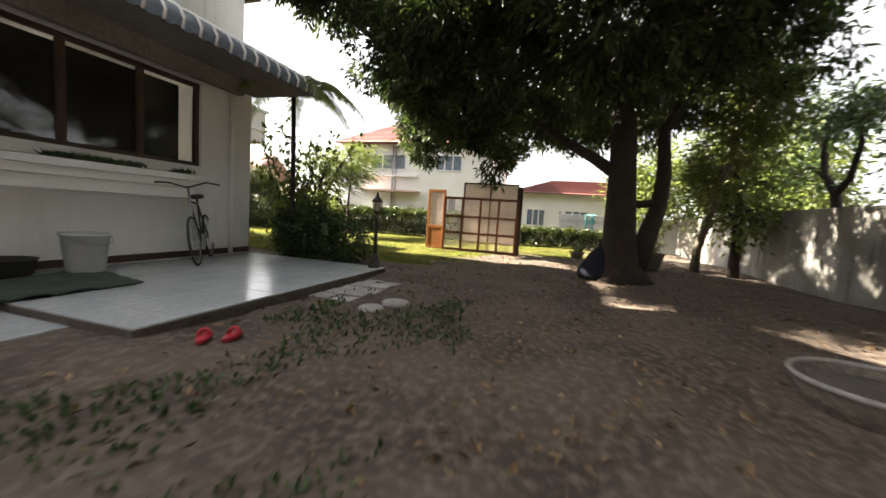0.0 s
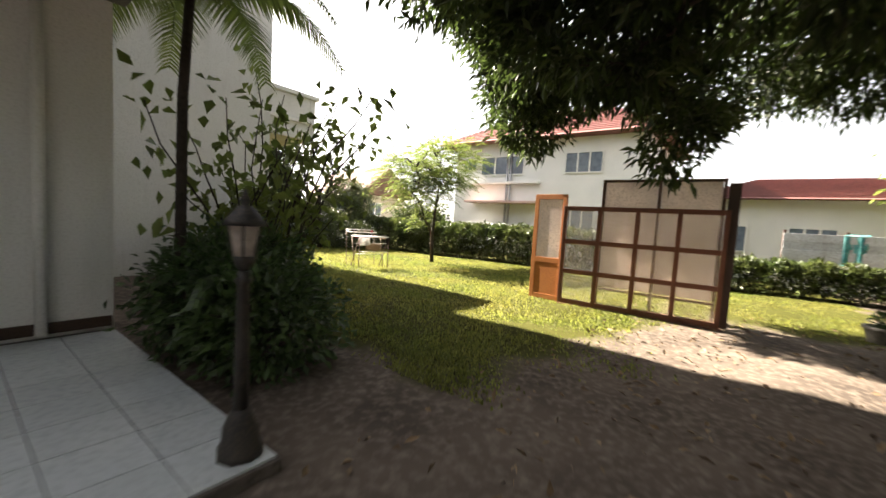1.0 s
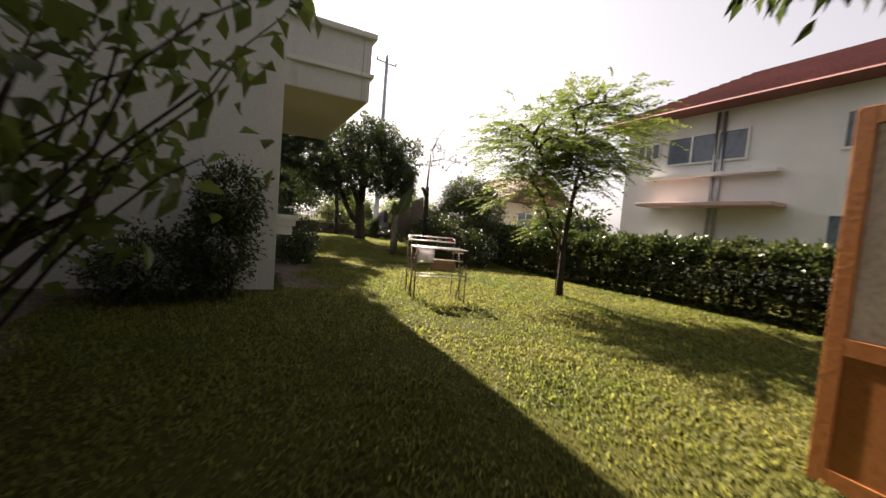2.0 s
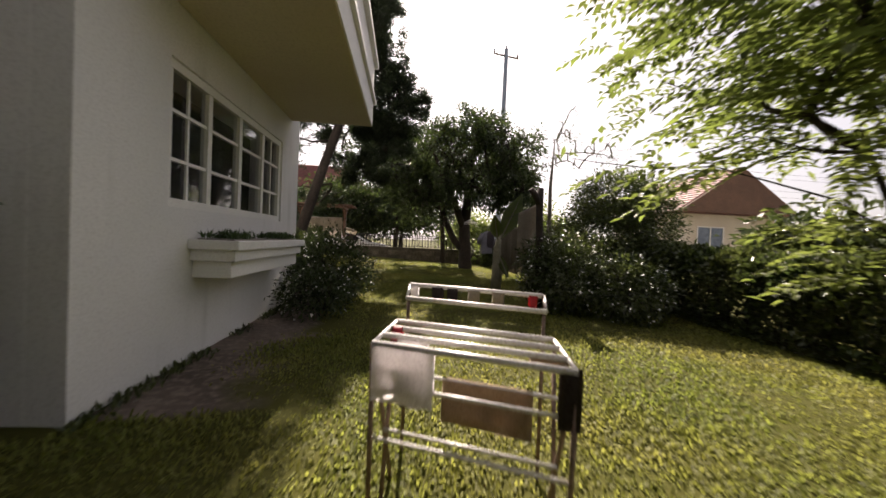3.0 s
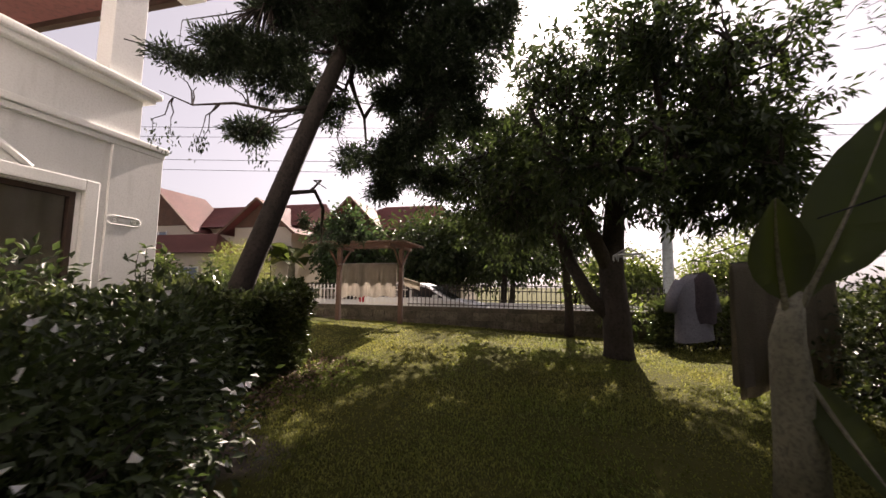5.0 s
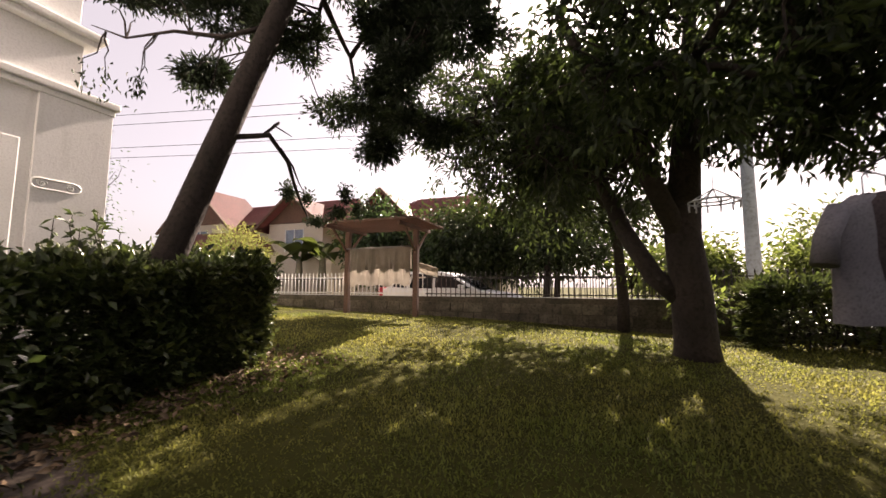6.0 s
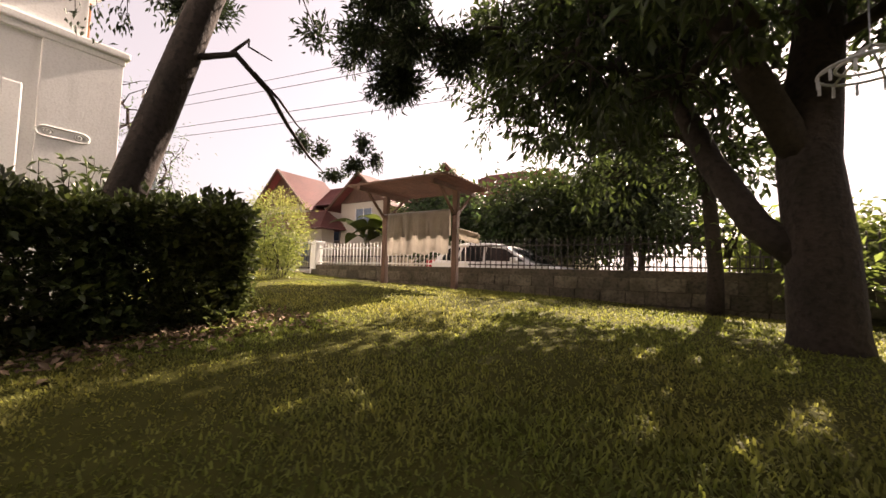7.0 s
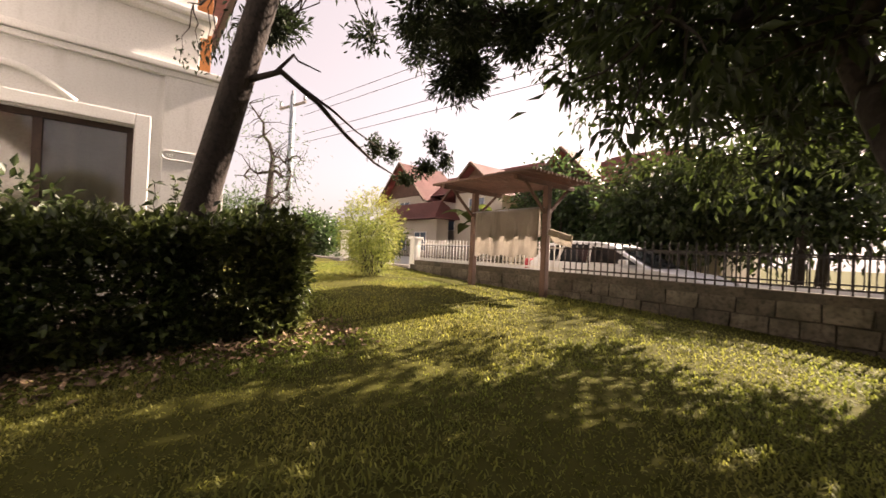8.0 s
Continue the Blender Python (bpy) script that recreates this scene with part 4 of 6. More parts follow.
tree("mango_tree", "round-crowned mango tree with a low forked trunk on the lawn",
     [([(3.73, 16.4, 0.1), (3.72, 16.38, 0.45), (3.68, 16.3, 1.1), (3.62, 16.3, 1.8), (3.7, 16.35, 2.7), (3.8, 16.4, 3.8), (3.9, 16.5, 5.0)], [0.3, 0.24, 0.22, 0.2, 0.17, 0.12, 0.06]),
      ([(3.68, 16.3, 0.95), (3.3, 16.35, 1.3), (3.0, 16.5, 1.9), (2.7, 16.8, 2.8), (2.4, 17.0, 3.8)], [0.14, 0.12, 0.11, 0.09, 0.05]),
      ([(3.63, 16.3, 1.7), (3.2, 16.0, 2.6), (2.7, 15.6, 3.5), (2.3, 15.3, 4.3)], [0.13, 0.11, 0.08, 0.05])],
     [((3.6, 15.8, 4.1), (2.3, 2.2, 1.9)), ((2.1, 16.5, 3.2), (1.5, 1.5, 1.2)), ((5.0, 15.3, 3.4), (1.0, 1.2, 1.2)), ((3.6, 15.6, 5.3), (1.5, 1.4, 0.75)), ((1.2, 16.7, 3.6), (0.9, 1.0, 0.9)),
      ((4.3, 14.4, 4.6), (1.4, 1.0, 0.7)), ((3.4, 15.0, 3.0), (1.5, 1.2, 0.7)), ((5.1, 14.6, 3.0), (0.7, 0.8, 0.7)), ((5.6, 16.2, 3.5), (0.9, 1.1, 1.1)), ((5.3, 15.6, 4.4), (1.0, 1.2, 0.9)), ((4.8, 14.9, 3.6), (0.9, 0.9, 0.7)), ((5.0, 15.6, 2.7), (0.9, 0.9, 0.5))],
     830, 34, (0.145, 0.05), M_LEAF_M, M_BARK, 0.16, 90, limb_r=0.09, shell=0.3)
tree("street_tree", "dark-crowned tree with a thin trunk beside the street wall",
     [([(3.1, 18.75, 0.2), (3.12, 18.75, 0.9), (3.08, 18.7, 1.6), (3.0, 18.8, 2.6), (2.5, 18.8, 3.6), (2.0, 18.9, 4.6)], [0.12, 0.1, 0.09, 0.08, 0.06, 0.03])],
     [((1.2, 18.9, 4.5), (2.4, 1.6, 1.5)), ((2.9, 19.0, 4.3), (1.8, 1.6, 1.5)), ((0.2, 19.4, 5.4), (1.8, 1.4, 1.0)), ((1.8, 18.6, 2.7), (1.5, 1.1, 0.7)), ((3.0, 18.9, 2.4), (1.0, 0.9, 0.6)), ((4.6, 18.6, 4.6), (1.4, 1.4, 1.1)), ((2.4, 20.0, 5.8), (1.8, 1.4, 0.8))],
     560, 34, (0.15, 0.055), M_LEAF_M, M_BARK, 0.2, 60, shell=0.35)
bush("sprouting_shrub", "low pale green sprouts by the street wall", [((4.3, 18.7, 0.85), (0.5, 0.25, 0.45)), ((3.3, 18.75, 1.5), (0.35, 0.2, 0.35))], 420, (0.13, 0.06), M_LEAF_B)
tree("pine_tree", "tall leaning conifer with a dark trunk and tufted needles",
     [([(-1.8, 13.3, 0.0), (-1.42, 13.56, 1.5), (-1.04, 13.85, 3.0), (-0.5, 14.24, 5.0), (0.0, 14.6, 7.0), (0.3, 14.8, 9.2)], [0.2, 0.155, 0.135, 0.115, 0.085, 0.03])],
     [((-0.2, 14.4, 5.6), (1.3, 1.2, 0.75)), ((0.1, 14.6, 6.8), (1.3, 1.2, 0.85)), ((0.2, 14.7, 8.0), (1.1, 1.1, 0.9)), ((0.3, 14.8, 9.0), (0.75, 0.75, 0.8)),
      ((-1.5, 14.2, 4.9), (0.8, 0.6, 0.45)), ((-2.2, 13.95, 5.05), (0.5, 0.5, 0.35)), ((-2.1, 14.3, 3.95), (0.45, 0.4, 0.22)), ((-2.75, 13.6, 4.8), (0.4, 0.35, 0.22)), ((-1.4, 14.3, 6.0), (0.8, 0.7, 0.5)),
      ((-0.9, 14.6, 4.25), (0.5, 0.5, 0.28)), ((0.9, 15.0, 5.0), (0.9, 0.8, 0.55)), ((1.85, 14.8, 5.45), (0.28, 0.28, 0.8)), ((0.3, 15.2, 3.95), (0.7, 0.6, 0.38)), ((-0.2, 15.3, 3.75), (0.5, 0.4, 0.22)), ((0.25, 15.5, 3.4), (0.35, 0.3, 0.16)), ((-0.75, 15.1, 3.55), (0.3, 0.3, 0.14)),
      ((1.2, 15.1, 4.25), (0.6, 0.6, 0.4)), ((1.0, 14.9, 6.3), (0.55, 0.55, 0.8)), ((0.2, 15.4, 4.7), (0.8, 0.6, 0.5)), ((1.3, 14.9, 5.6), (0.6, 0.6, 0.55)),
      ((-0.5, 16.2, 3.4), (0.5, 0.5, 0.3)), ((0.0, 16.0, 3.85), (0.6, 0.5, 0.3)), ((-0.95, 16.0, 3.95), (0.5, 0.4, 0.25)), ((0.5, 16.2, 3.5), (0.4, 0.4, 0.25))],
     700, 210, (0.105, 0.028), M_LEAF_P, M_BARK, 0.16, 44, droop=-0.1, limb_r=0.06, shell=0.25)
dead = empty("dead_branch", "bare crooked dead branches hanging from the leaning conifer", "branch")
part("bough", tube(bmesh.new(), [(-1.1, 13.8, 2.75), (-0.75, 14.1, 2.84), (-0.85, 14.5, 2.68), (-1.13, 14.95, 2.5), (-1.45, 15.5, 2.33), (-1.8, 16.05, 2.28)], [0.034, 0.03, 0.026, 0.022, 0.016, 0.008], 7), M_BARK, dead)
part("bough", tube(bmesh.new(), [(-0.8, 14.06, 2.83), (-0.72, 14.2, 3.02), (-0.9, 14.3, 3.06), (-0.8, 14.5, 2.98)], [0.02, 0.015, 0.011, 0.006], 6), M_BARK, dead)
part("bough", tube(bmesh.new(), [(-0.78, 14.3, 2.76), (-0.95, 14.7, 2.68), (-1.2, 15.1, 2.6), (-1.5, 15.6, 2.55)], [0.017, 0.014, 0.01, 0.005], 6), M_BARK, dead)
part("bough", tube(bmesh.new(), [(-0.75, 14.05, 4.1), (-1.3, 13.9, 4.0), (-1.9, 13.75, 4.12), (-2.5, 13.6, 4.08), (-3.0, 13.5, 4.3)], [0.035, 0.028, 0.02, 0.013, 0.005], 6), M_BARK, dead)
for p0 in ((-1.3, 13.9, 4.0), (-1.7, 13.8, 4.08), (-2.1, 13.7, 4.11), (-2.5, 13.6, 4.08), (-2.8, 13.55, 4.2)):
    for _ in range(2):
        e = (p0[0] - RNG.uniform(0.1, 0.5), p0[1] + RNG.uniform(-0.3, 0.2), p0[2] + RNG.choice((-0.75, -0.5, 0.45)) * RNG.uniform(0.6, 1.1))
        part("twig", tube(bmesh.new(), curve_to(p0, e, 4, 0.08, 0.2), [0.012, 0.01, 0.008, 0.006, 0.003], 4, False), M_BARK, dead)
        if e[2] < p0[2]:
            dpos = np.array(e) + RNG.normal(0, 0.05, (26, 3)) * (1, 1, 2.2)
            tagged(leaves("withered_foliage", dpos, np.tile((0.0, 0, -1.0), (26, 1)), 0.08, 0.03, M_LEAF_P, dead, "withered hanging leaves"), kind="stuff")
pos, out = in_blobs([((-2.02, 15.8, 2.7), (0.14, 0.16, 0.2)), ((-1.78, 15.95, 2.6), (0.16, 0.14, 0.16)), ((-1.3, 16.35, 2.72), (0.14, 0.18, 0.22)), ((-1.42, 16.3, 2.4), (0.22, 0.2, 0.14)), ((-1.75, 16.2, 2.26), (0.26, 0.2, 0.1)), ((-1.1, 16.4, 2.45), (0.12, 0.14, 0.2))], 2000, 0.1)
tagged(leaves("needle_tuft", pos, RNG.normal(0, 0.7, pos.shape), 0.075, 0.03, M_LEAF_P, dead, droop=0), kind="stuff")
small = tree("small_tree", "young sunlit tree with feathery bright leaves on the lawn",
     [([(4.74, 4.21, -0.1), (4.72, 4.22, 0.5), (4.75, 4.25, 1.1), (4.9, 4.3, 1.9), (5.1, 4.3, 3.1)], [0.075, 0.06, 0.055, 0.045, 0.02]),
      ([(4.75, 4.25, 0.9), (4.5, 4.4, 1.4), (4.3, 4.5, 2.0)], [0.04, 0.03, 0.015])],
     [((5.0, 4.4, 3.6), (1.6, 1.5, 0.7)), ((4.0, 4.7, 3.0), (1.3, 1.2, 0.6)), ((3.9, 4.3, 2.2), (0.9, 0.8, 0.4)), ((4.4, 4.2, 1.4), (0.35, 0.35, 0.35)), ((5.3, 4.3, 2.8), (1.0, 0.9, 0.5))],
     150, 8, (0.105, 0.042), M_LEAF_B, M_BARK, 0.3, 18, limb_r=0.035, twig=0.008, feathered=(0.42, 7))
part("bough", tube(bmesh.new(), [(4.75, 4.25, 1.2), (4.45, 4.8, 1.75), (4.0, 5.35, 2.05), (3.5, 5.6, 2.06), (3.1, 5.62, 2.08), (2.85, 5.6, 2.1)], [0.014, 0.009, 0.006, 0.004, 0.003, 0.002], 6), M_BARK, small, "thin drooping bough")
tips = np.array([(2.82, 5.6, 2.14)] * 5 + [(3.15, 5.6, 2.34)] * 5 + [(3.6, 5.55, 2.1)] * 6 + [(3.9, 5.4, 2.2)] * 8) + RNG.normal(0, 0.05, (24, 3))
tagged(leaves("sprig", tips, np.tile((-0.6, 0.0, 0.1), (24, 1)) + RNG.normal(0, 0.3, (24, 3)), 0.11, 0.05, M_LEAF_B, small, droop=0.1), kind="stuff")
thing("plant_stake", tube(bmesh.new(), [(4.45, 4.05, -0.05), (4.47, 4.08, 0.75), (4.44, 4.1, 1.5)], 0.014, 6), M_WOOD_G, "thin wooden stake beside the young tree", "stake")
tree("bare_tree", "slender half-bare tree with thin upright twigs",
     [([(5.6, 13.2, 0.1), (5.65, 13.25, 1.5), (5.6, 13.2, 3.0), (5.7, 13.3, 4.4)], [0.09, 0.07, 0.05, 0.015])],
     [((6.0, 13.3, 4.3), (0.8, 0.9, 1.1)), ((7.2, 13.2, 4.0), (0.8, 0.8, 0.7))], 130, 8, (0.09, 0.02), M_LEAF_S, M_BARK_P, 0.2, 20, droop=-0.1, bare=0.6, twig=0.006, limb_r=0.022, crook=0.07, shell=0.15)
stump = thing("lopped_tree_trunk", tube(tube(bmesh.new(), [(4.28, 10.1, -0.1), (4.25, 10.12, 1.2), (4.22, 10.15, 2.1), (4.24, 10.2, 2.5)], [0.1, 0.08, 0.075, 0.07], 10),
              [(4.22, 10.15, 2.15), (4.1, 10.1, 2.35), (4.0, 10.1, 2.47)], [0.07, 0.065, 0.06], 8), M_BARK, "lopped bare trunk with a sawn-off side limb", "tree stump")

bush("dense_bush", "large dark dense bush on the lawn edge", [((6.4, 11.4, 1.4), (1.2, 1.3, 1.4)), ((6.7, 11.6, 2.5), (1.1, 1.1, 0.75)), ((7.5, 11.5, 1.9), (0.8, 0.9, 1.2)), ((5.9, 12.4, 1.0), (0.9, 0.9, 1.0))], 30000, (0.09, 0.045), M_LEAF_H)
bush("white_flowering_shrub", "dark shrub dotted with small white flowers", [((4.75, 9.9, 0.75), (0.75, 0.85, 0.85)), ((5.6, 9.2, 0.55), (0.8, 0.9, 0.65)), ((4.3, 10.3, 0.8), (0.4, 0.45, 0.7))], 10000, (0.085, 0.045), M_LEAF_H, flowers=320)
bush("wall_shrub", "dark shrub with pale flowers against the house wall", [((0.0, 10.4, 0.6), (0.9, 1.0, 0.7)), ((-0.3, 11.3, 0.7), (0.8, 0.7, 0.8)), ((0.0, 9.1, 0.35), (0.6, 0.9, 0.45))], 11000, (0.075, 0.036), M_LEAF_M, flowers=260)
bush("leafy_shrub", "glossy large-leaved shrub in front of the curtained window", [((-2.9, 12.1, 1.0), (0.4, 0.6, 0.85))], 700, (0.13, 0.065), M_LEAF_M)
bush("shaded_bush", "dark bush at the foot of the terrace end", [((-3.9, -0.9, 0.45), (0.7, 0.6, 0.55)), ((-3.6, 0.2, 0.6), (0.8, 0.8, 0.7)), ((-4.1, -0.2, 0.55), (0.6, 0.8, 0.6))], 8000, (0.1, 0.05), M_LEAF_S)
bush("topiary_bush", "round clipped dark bush before the house wall", [((-1.4, 4.5, 1.4), (0.44, 0.4, 0.5)), ((-1.5, 4.5, 0.75), (0.46, 0.4, 0.7)), ((-2.2, 4.4, 0.4), (0.8, 0.45, 0.5))], 9000, (0.07, 0.04), M_LEAF_H)
bush("understorey_shrub", "dark shrub in the shade under the mango tree", [((6.2, 14.6, 0.8), (1.0, 1.2, 0.9)), ((6.6, 16.5, 0.75), (0.8, 1.3, 0.8))], 9000, (0.09, 0.045), M_LEAF_H)
bush("yellow_shrub", "light feathery yellow-green shrub near the street wall", [((-4.7, 17.2, 1.6), (0.85, 0.7, 0.9)), ((-4.4, 17.1, 1.0), (0.5, 0.4, 0.5))], 7500, (0.075, 0.022), M_LEAF_Y)



def sprigs(name, label, x, y0, y1, count, z0, z1, material):
    """A loose row of upright stems with leaves set along them."""
    root = empty(name, label, "shrub")
    bm, at, way = bmesh.new(), [], []
    for _ in range(count):
        y, lean = RNG.uniform(y0, y1), RNG.uniform(-0.2, 0.2, 2)
        a_, b_ = (x + RNG.uniform(-0.08, 0.08), y, gz(x, y) - 0.02), (x + lean[0], y + lean[1], RNG.uniform(z0, z1))
        p = curve_to(a_, b_, 14, 0.0, 0.15)
        tube(bm, p, list(np.linspace(0.013, 0.004, 15)), 5)
        for q in p[4:]:
            for _k in range(4):
                at.append(q)
                ang = RNG.uniform(0, 2 * math.pi)
                way.append((math.cos(ang), math.sin(ang), 0.35))
    tagged(part("twig_mass", bm, M_BARK, root), kind="stuff")
    leaves("foliage", np.array(at), np.array(way), 0.12, 0.055, material, root, droop=0.1)


sprigs("leafy_shrub", "glossy upright sprigs growing behind the clipped hedge", -2.85, 13.2, 14.9, 16, 1.45, 2.1, M_LEAF_M)
tall = empty("tall_stemmed_shrub", "tall shrub of many thin stems with broad leaves", "shrub")
bm = bmesh.new()
ends = []
for k in range(34):
    a = RNG.uniform(0, 2 * math.pi)
    r = RNG.uniform(0.2, 1.9)
    top = (-2.55 + r * math.cos(a), 1.2 + r * math.sin(a), RNG.uniform(1.6, 3.7) - 0.35 * r)
    p = curve_to((-3.05 + 0.12 * math.cos(a), 1.05 + 0.12 * math.sin(a), -0.03), top, 6, 0.12, 0.15)
    tube(bm, p, list(np.linspace(0.02, 0.006, 7)), 5)
    ends += list(p[3:])
tagged(part("twig_mass", bm, M_BARK, tall), kind="stuff")
ends = np.array(ends)[RNG.random(len(ends)) < 0.85]
ends = np.repeat(ends, 7, 0) + RNG.normal(0, 0.14, (len(ends) * 7, 3))
leaves("foliage", ends, RNG.normal(0, 0.5, ends.shape), 0.19, 0.11, M_LEAF_B, tall, droop=0.6)


def frond(bm, base, az, length, rise, fall, width):
    """A feather palm frond: an arching rib and two rows of leaflets."""
    pts = []
    for k in range(15):
        t = k / 14
        r = length * t
        pts.append(Vector((base[0] + r * math.cos(az) * 0.9, base[1] + r * math.sin(az) * 0.9, base[2] + rise * math.sin(t * 2.0) - fall * t * t)))
    tube(bm, pts, [0.016 - 0.001 * k for k in range(15)], 4, False)
    side = Vector((-math.sin(az), math.cos(az), 0))
    for k in range(2, 56):
        t = k / 56
        i = min(int(t * 14), 13)
        p = pts[i].lerp(pts[i + 1], t * 14 - i)
        ahead = (pts[i + 1] - pts[i]).normalized()
        ln = width * (0.55 + 0.6 * math.sin(math.pi * min(1, t + 0.1)))
        for s in (-1, 1):
            w = (side * s * 0.9 + ahead * 0.55 + Vector((0, 0, -0.35 - 0.25 * RNG.random()))).normalized()
            q = p + w * ln
            o = ahead * 0.016
            mid = p + w * ln * 0.5 + Vector((0, 0, 0.03))
            vs = [bm.verts.new(c) for c in (p - o, mid - o, q, mid + o, p + o)]
            bm.faces.new(vs)


palm = empty("areca_palm", "slender palm with a dark ringed stem and feathery fronds", "palm")
part("stem", tube(bmesh.new(), [(-4.3, 0.1, 0.0), (-4.27, 0.14, 1.2), (-4.25, 0.18, 2.5), (-4.15, 0.3, 3.6)], [0.06, 0.05, 0.047, 0.045], 10), M_BARK, palm)
for k in range(9):
    bm = bmesh.new()
    frond(bm, (-4.14, 0.31, 3.6), -1.6 + k * 0.7 + 0.2 * math.sin(k * 5), 1.75, 0.55, 0.9, 0.42)
    part("frond", bm, M_LEAF_B, palm)
low = empty("young_palm", "low young palm fronds in the shade", "palm")
for k in range(7):
    bm = bmesh.new()
    frond(bm, (-3.9, -0.4, 0.3), k * 0.95, 0.9, 0.75, 0.35, 0.22)
    part("frond", bm, M_LEAF_S, low)


M_BANANA = mat("banana_stem", [(0.26, 0.24, 0.16), (0.18, 0.17, 0.11), (0.1, 0.085, 0.06)], 5, 40, 0.7, 0.15)


def banana(name, label, x, y, h, n, seed, size=1.0, rise=(0.6, 1.1)):
    r = random.Random(seed)
    root = empty(name, label, "banana plant")
    z = gz(x, y)
    part("stem", tube(bmesh.new(), [(x, y, z - 0.05), (x + 0.02, y, z + h * 0.5), (x, y + 0.02, z + h)], [0.13 * size, 0.11 * size, 0.07 * size], 10), M_BANANA, root)
    for k in range(n):
        az, ln = k * 2.4 + r.uniform(-0.3, 0.3), size * r.uniform(1.0, 1.5)
        bm = bmesh.new()
        prev = None
        side = Vector((-math.sin(az), math.cos(az), 0))
        up = r.uniform(*rise)
        for i in range(13):
            t = i / 12
            p = Vector((x + ln * (0.75 if up < 1.3 else 0.25) * t * math.cos(az), y + ln * (0.75 if up < 1.3 else 0.25) * t * math.sin(az), z + h * 0.9 + ln * (up * t - 0.75 * t * t)))
            w = size * 0.24 * math.sin(math.pi * min(1, max(0, (t - 0.12) / 0.88))) + 0.012
            row = [bm.verts.new(p + side * w + Vector((0, 0, 0.25 * w))), bm.verts.new(p), bm.verts.new(p - side * w + Vector((0, 0, 0.25 * w)))]
            if prev:
                bm.faces.new((prev[0], row[0], row[1], prev[1])).smooth = True
                bm.faces.new((prev[1], row[1], row[2], prev[2])).smooth = True
            prev = row
        bmesh.ops.solidify(bm, geom=bm.faces[:], thickness=0.003)
        part("leaf", bm, M_LEAF_B, root)
    return root


def blade(base, tip, width, bend, parent):
    """One upright banana leaf: a folded oval blade along a thick midrib."""
    bm = bmesh.new()
    base, tip = Vector(base), Vector(tip)
    ax_ = (tip - base).normalized()
    wide = ax_.cross(Vector((0.25, 1.0, 0.1))).normalized()
    out_ = ax_.cross(wide)
    mid, prev = [], None
    for i in range(15):
        t = i / 14
        p = base.lerp(tip, t) + out_ * bend * math.sin(t * math.pi)
        w = 0.012 + width * math.sin(math.pi * min(1.0, max(0.0, (t - 0.14) / 0.86)) ** 0.8) * 0.5
        rip = 0.02 * math.sin(i * 2.7)
        row = [bm.verts.new(p + wide * w * (1 + rip) + out_ * 0.3 * w), bm.verts.new(p), bm.verts.new(p - wide * w * (1 - rip) + out_ * 0.3 * w)]
        if prev:
            for k in (0, 1):
                bm.faces.new((prev[k], row[k], row[k + 1], prev[k + 1])).smooth = True
        prev = row
        mid.append(p)
    bmesh.ops.solidify(bm, geom=bm.faces[:], thickness=0.003)
    lf = part("leaf", bm, M_LEAF_B, parent)
    part("midrib", tube(bmesh.new(), mid, list(np.linspace(0.022, 0.004, 15)), 6), M_BANANA, lf)


garden_banana = empty("banana_plant", "banana plant with a pale stem and broad upright leaves", "banana plant")
part("stem", tube(bmesh.new(), [(3.8, 11.9, gz(3.8, 11.9) - 0.05), (3.82, 11.9, 0.6), (3.8, 11.92, 1.2), (3.85, 11.92, 1.5)], [0.14, 0.125, 0.09, 0.05], 12), M_BANANA, garden_banana)
blade((3.84, 11.9, 1.35), (4.36, 11.85, 2.58), 0.42, 0.06, garden_banana)
blade((3.8, 11.9, 1.35), (3.62, 11.6, 2.0), 0.28, -0.06, garden_banana)
blade((3.8, 11.92, 1.3), (4.15, 12.5, 1.9), 0.3, 0.1, garden_banana)
blade((3.8, 11.86, 1.1), (4.0, 11.5, 0.5), 0.18, -0.1, garden_banana)
banana("banana_plant", "bright green banana clump across the street", -11.5, 27.0, 2.4, 9, 4, 2.0)
banana("banana_plant", "bright green banana clump across the street", -10.2, 27.2, 2.6, 9, 5, 2.0)

# ---- drying rack ----
rack = empty("drying_rack", "folding clothes rack of white and rusty tubes on the lawn", "clothes rack")
R0, R1, U0, U1 = Vector((1.33, 4.04, 0.88)), Vector((2.09, 3.69, 0.88)), Vector((1.5, 4.86, 1.04)), Vector((2.34, 4.5, 1.04))
ax, dp = (R1 - R0), (U0 - R0)
dp.z = 0
for k in range(4):
    o = dp * (k / 3 * 0.55)
    part("rail", tube(bmesh.new(), [R0 + o, R1 + o], 0.014, 8), M_METAL_W, rack)
for k in range(2):
    o = dp * (0.86 + 0.14 * k)
    z = Vector((0, 0, 0.16 - 0.07 * (1 - k)))
    part("rail", tube(bmesh.new(), [R0 + o + z, R1 + o + z], 0.014, 8), M_METAL_W, rack)
for k, z in ((0.02, -0.18), (0.3, -0.2), (0.02, -0.42), (0.3, -0.5)):
    part("rail", tube(bmesh.new(), [R0 + dp * k + Vector((0, 0, z)), R1 + dp * k + Vector((0, 0, z))], 0.009, 8), M_METAL_W, rack)
